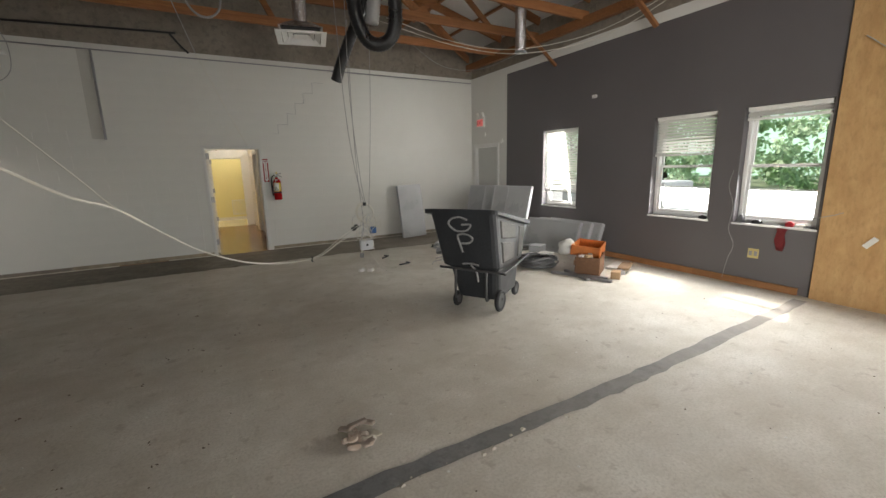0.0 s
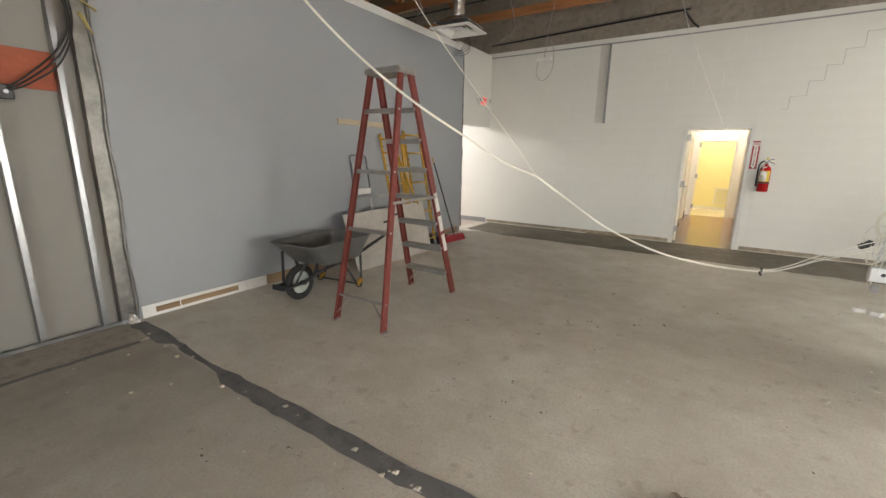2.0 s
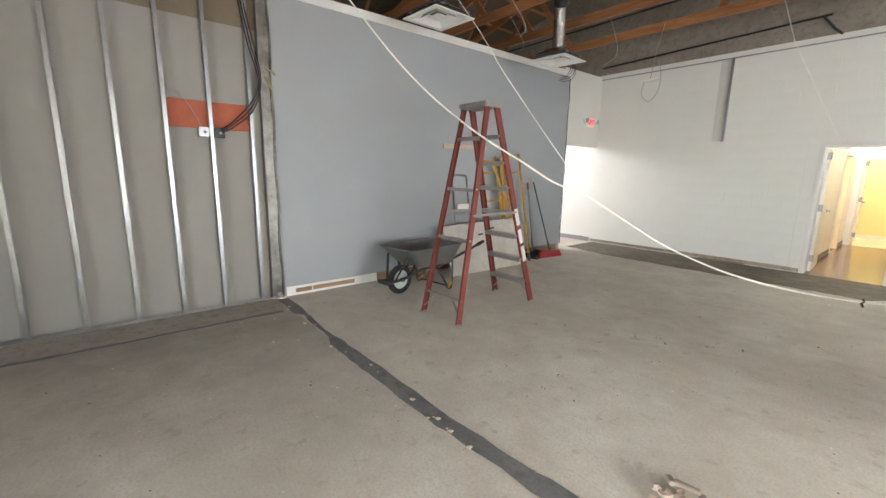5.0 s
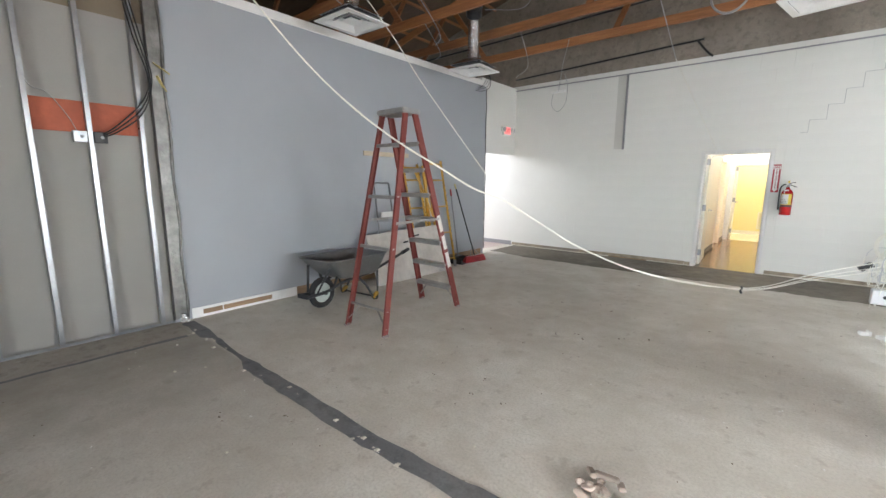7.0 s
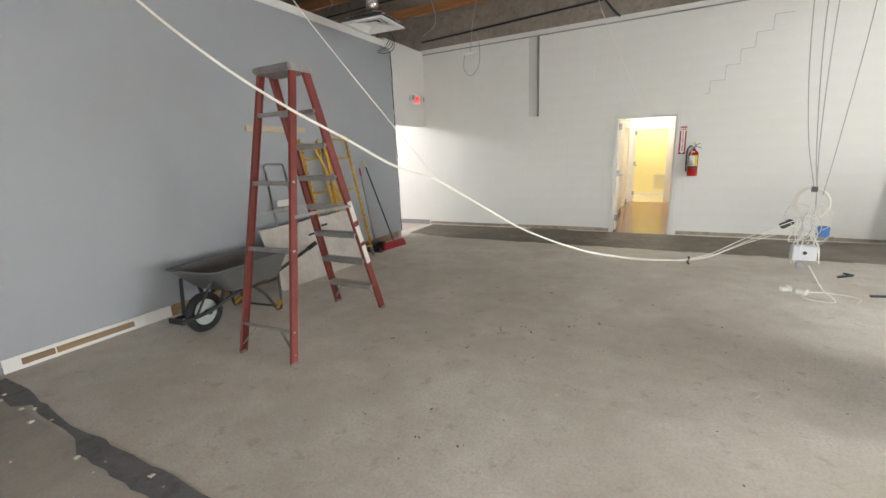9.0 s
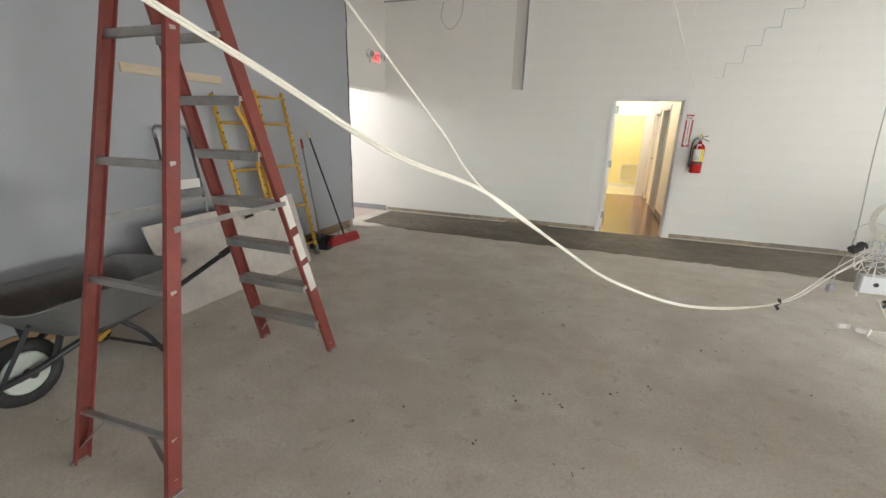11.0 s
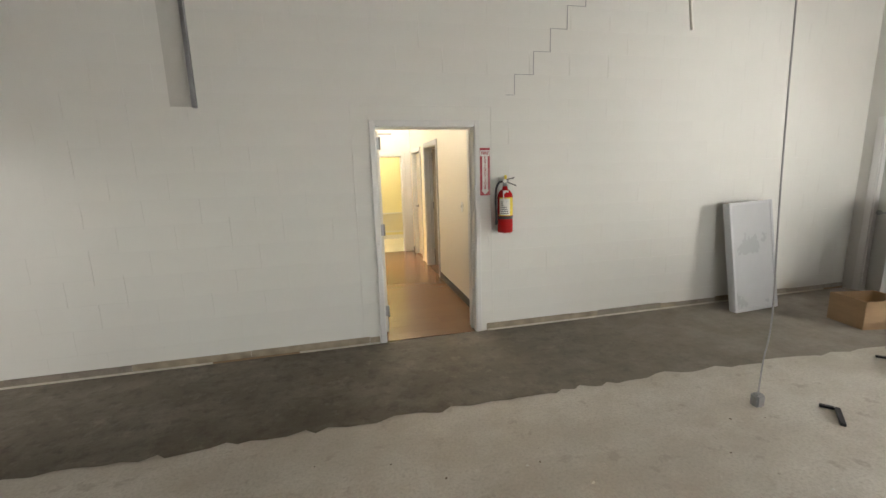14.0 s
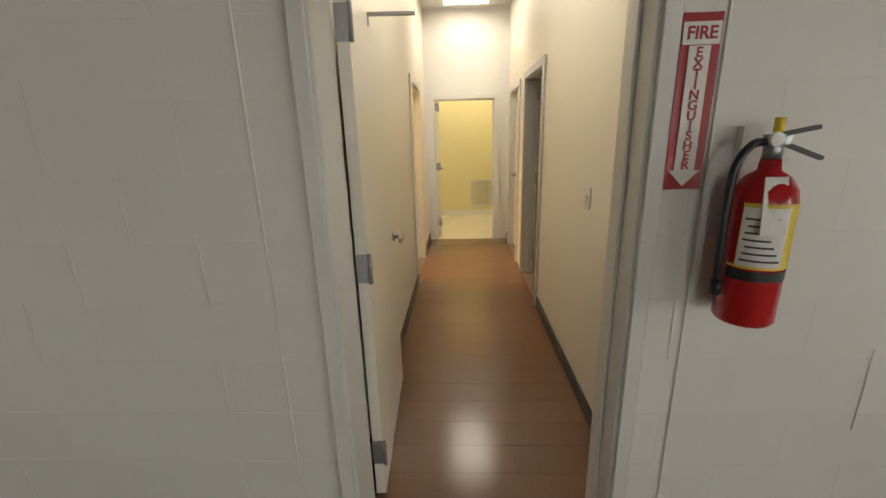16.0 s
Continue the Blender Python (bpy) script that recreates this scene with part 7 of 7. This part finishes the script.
tagged(part("plaster_crumbs", bm, M_PAPER), "scattered small white plaster crumbs on the slab", "crumbs", kind="stuff")
bm = bmesh.new()
for k in range(95):
    x, y, s = (rng.uniform(-3.0, 4.5), rng.uniform(0.2, 7.0), rng.uniform(0.004, 0.013)) if k < 60 else (rng.uniform(-3.1, 2.5), 1.9 + rng.gauss(0, 0.03), rng.uniform(0.006, 0.02))
    hexa(bm, ((x - s, y - s, 0), (x + s, y - s * 0.7, 0), (x + s * 0.8, y + s, 0), (x - s * 0.7, y + s * 0.8, 0)), ((x - s * 0.5, y - s * 0.5, s * 0.6), (x + s * 0.5, y - s * 0.4, s * 0.7), (x + s * 0.4, y + s * 0.5, s * 0.6), (x - s * 0.4, y + s * 0.4, s * 0.5)))
tagged(part("plaster_crumbs", bm, M_PLASTER), "scattered white plaster crumbs on the slab", "crumbs", kind="stuff")

# stepped crack in the block wall
crack = [(1.57, 2.30), (1.66, 2.30), (1.66, 2.484), (1.85, 2.484), (1.85, 2.691), (2.02, 2.691), (2.02, 2.898), (2.19, 2.898), (2.19, 3.105), (2.38, 3.105), (2.38, 3.312), (2.6, 3.312)]
bm = bmesh.new()
for a, b in zip(crack, crack[1:]):
    beam(bm, (a[0], YN - 0.006, a[1]), (b[0], YN - 0.006, b[1]), 0.005, 0.004)
tagged(part("wall_crack", bm, M_HINGE), "open stepped crack along the block joints", "crack")
bm = bmesh.new()
box(bm, -3.6, YN - 0.02, 3.555, 6.2, YN - 0.0055, 3.575)
structure("trim_ceiling_line", bm, M_HINGE, "thin dark ledger line below the wall top", "trim")

# ==== corridor planks ====
rng = random.Random(31)
t = tagged(new("plank_floor"), "glossy orange-brown wood-look plank floor", "floor", kind="structure")
full = bmesh.new()
box(full, -0.6, -0.0884, -0.003, 0.6, 0.0884, 0.0)
m0 = part("plank", full, M_PLANK, t).data
bpy.data.objects.remove(bpy.data.objects["plank"])
y = YN + 0.10
while y < CYN - 0.02:
    x = CXW + 0.02 - rng.uniform(0.2, 1.0)
    while x < CXE:
        a, b = max(x, CXW + 0.002 if y > YN + 0.2 else DOOR[0] + 0.024), min(x + 1.2, CXE - 0.002 if y > YN + 0.2 else DOOR[1] - 0.024)
        if b - a > 0.02:
            ob = new("plank", m0)
            ob.parent = t
            ob.matrix_basis = Matrix.Translation(((a + b) / 2, y, 0.001)) @ Matrix.Diagonal(((b - a - 0.0015) / 1.2, 1, 1, 1))
        x += 1.2
    y += 0.178

# ==== blocks of the north wall ====
BW, BH = 0.42, 0.207


def block_mesh(w, h):
    bm = bmesh.new()
    box(bm, -w / 2 + 0.0002, -0.0016, -h / 2 + 0.0002, w / 2 - 0.0002, 0.0, h / 2 - 0.0002)
    bmesh.ops.bevel(bm, geom=[e for e in bm.edges if all(v.co.y < -0.0015 for v in e.verts)], offset=0.0005, segments=1, affect="EDGES")
    bmesh.ops.recalc_face_normals(bm, faces=list(bm.faces))
    data = bpy.data.meshes.new("block")
    bm.to_mesh(data)
    bm.free()
    data.materials.append(M_BLOCK)
    return data


meshes, rest = {}, bmesh.new()
rng = random.Random(2)
count = 0
for row in range(18):
    z = BH * row
    h = min(BH, 3.55 - z)
    x = (-0.08 if row % 2 else 0.13) - BW * 9
    while x < 6.2:
        a, b = max(x, -3.5), min(x + BW, 6.22)
        spans = [(a, b)]
        if z < DOOR[3] + 0.05:
            spans = [(s, e) for s, e in ((a, min(b, DOOR[0] - 0.038)), (max(a, DOOR[1] + 0.038), b)) if e - s > 0.03]
        for s, e in spans:
            if e - s < 0.03:
                continue
            near = -1.9 < (s + e) / 2 < 3.7 and count < 300
            if near:
                key = (round(e - s, 3), round(h, 3))
                if key not in meshes:
                    meshes[key] = block_mesh(*key)
                ob = new("block", meshes[key])
                ob.parent = wall_north
                ob.location = ((s + e) / 2, YN - 0.0005 + rng.uniform(-0.0002, 0.0002), z + h / 2)
                count += 1
            else:
                yf = YN - 0.0015 + rng.uniform(-0.0002, 0.0002)
                hexa(rest, ((s + 0.0006, YN - 0.0005, z + 0.0005), (e - 0.0006, YN - 0.0005, z + 0.0005), (e - 0.0006, YN - 0.0005, z + h - 0.0005), (s + 0.0006, YN - 0.0005, z + h - 0.0005)),
                     ((s + 0.0008, yf, z + 0.0007), (e - 0.0008, yf, z + 0.0007), (e - 0.0008, yf, z + h - 0.0007), (s + 0.0008, yf, z + h - 0.0007)))
        x += BW
tagged(part("blocks", rest, M_BLOCK, wall_north), kind="stuff")

# hardened mortar drips on some upright joints
rng = random.Random(41)
ridge = {}
for row in range(2, 17):
    x = (-0.08 if row % 2 else 0.13) - BW * 5
    while x < 3.6:
        if rng.random() < (0.5 if x < 0.2 or row >= 12 else 0.1) and not (DOOR[0] - 0.1 < x < DOOR[1] + 0.1 and row < 11):
            k = rng.randint(0, 3)
            if k not in ridge:
                bm = bmesh.new()
                L = 0.06 + 0.03 * k
                tube(bm, [(0, 0, -L), (0.001, -0.0012, 0), (0.0, 0, L)], [0.0012, 0.0032, 0.0012], 5)
                tmp = part("joint_ridge", bm, M_BLOCK, wall_north)
                ridge[k] = tmp.data
                bpy.data.objects.remove(tmp)
            ob = new("joint_ridge", ridge[k])
            ob.parent = wall_north
            ob.location = (x, YN - 0.0032, BH * (row + 0.5) + rng.uniform(-0.02, 0.02))
        x += BW
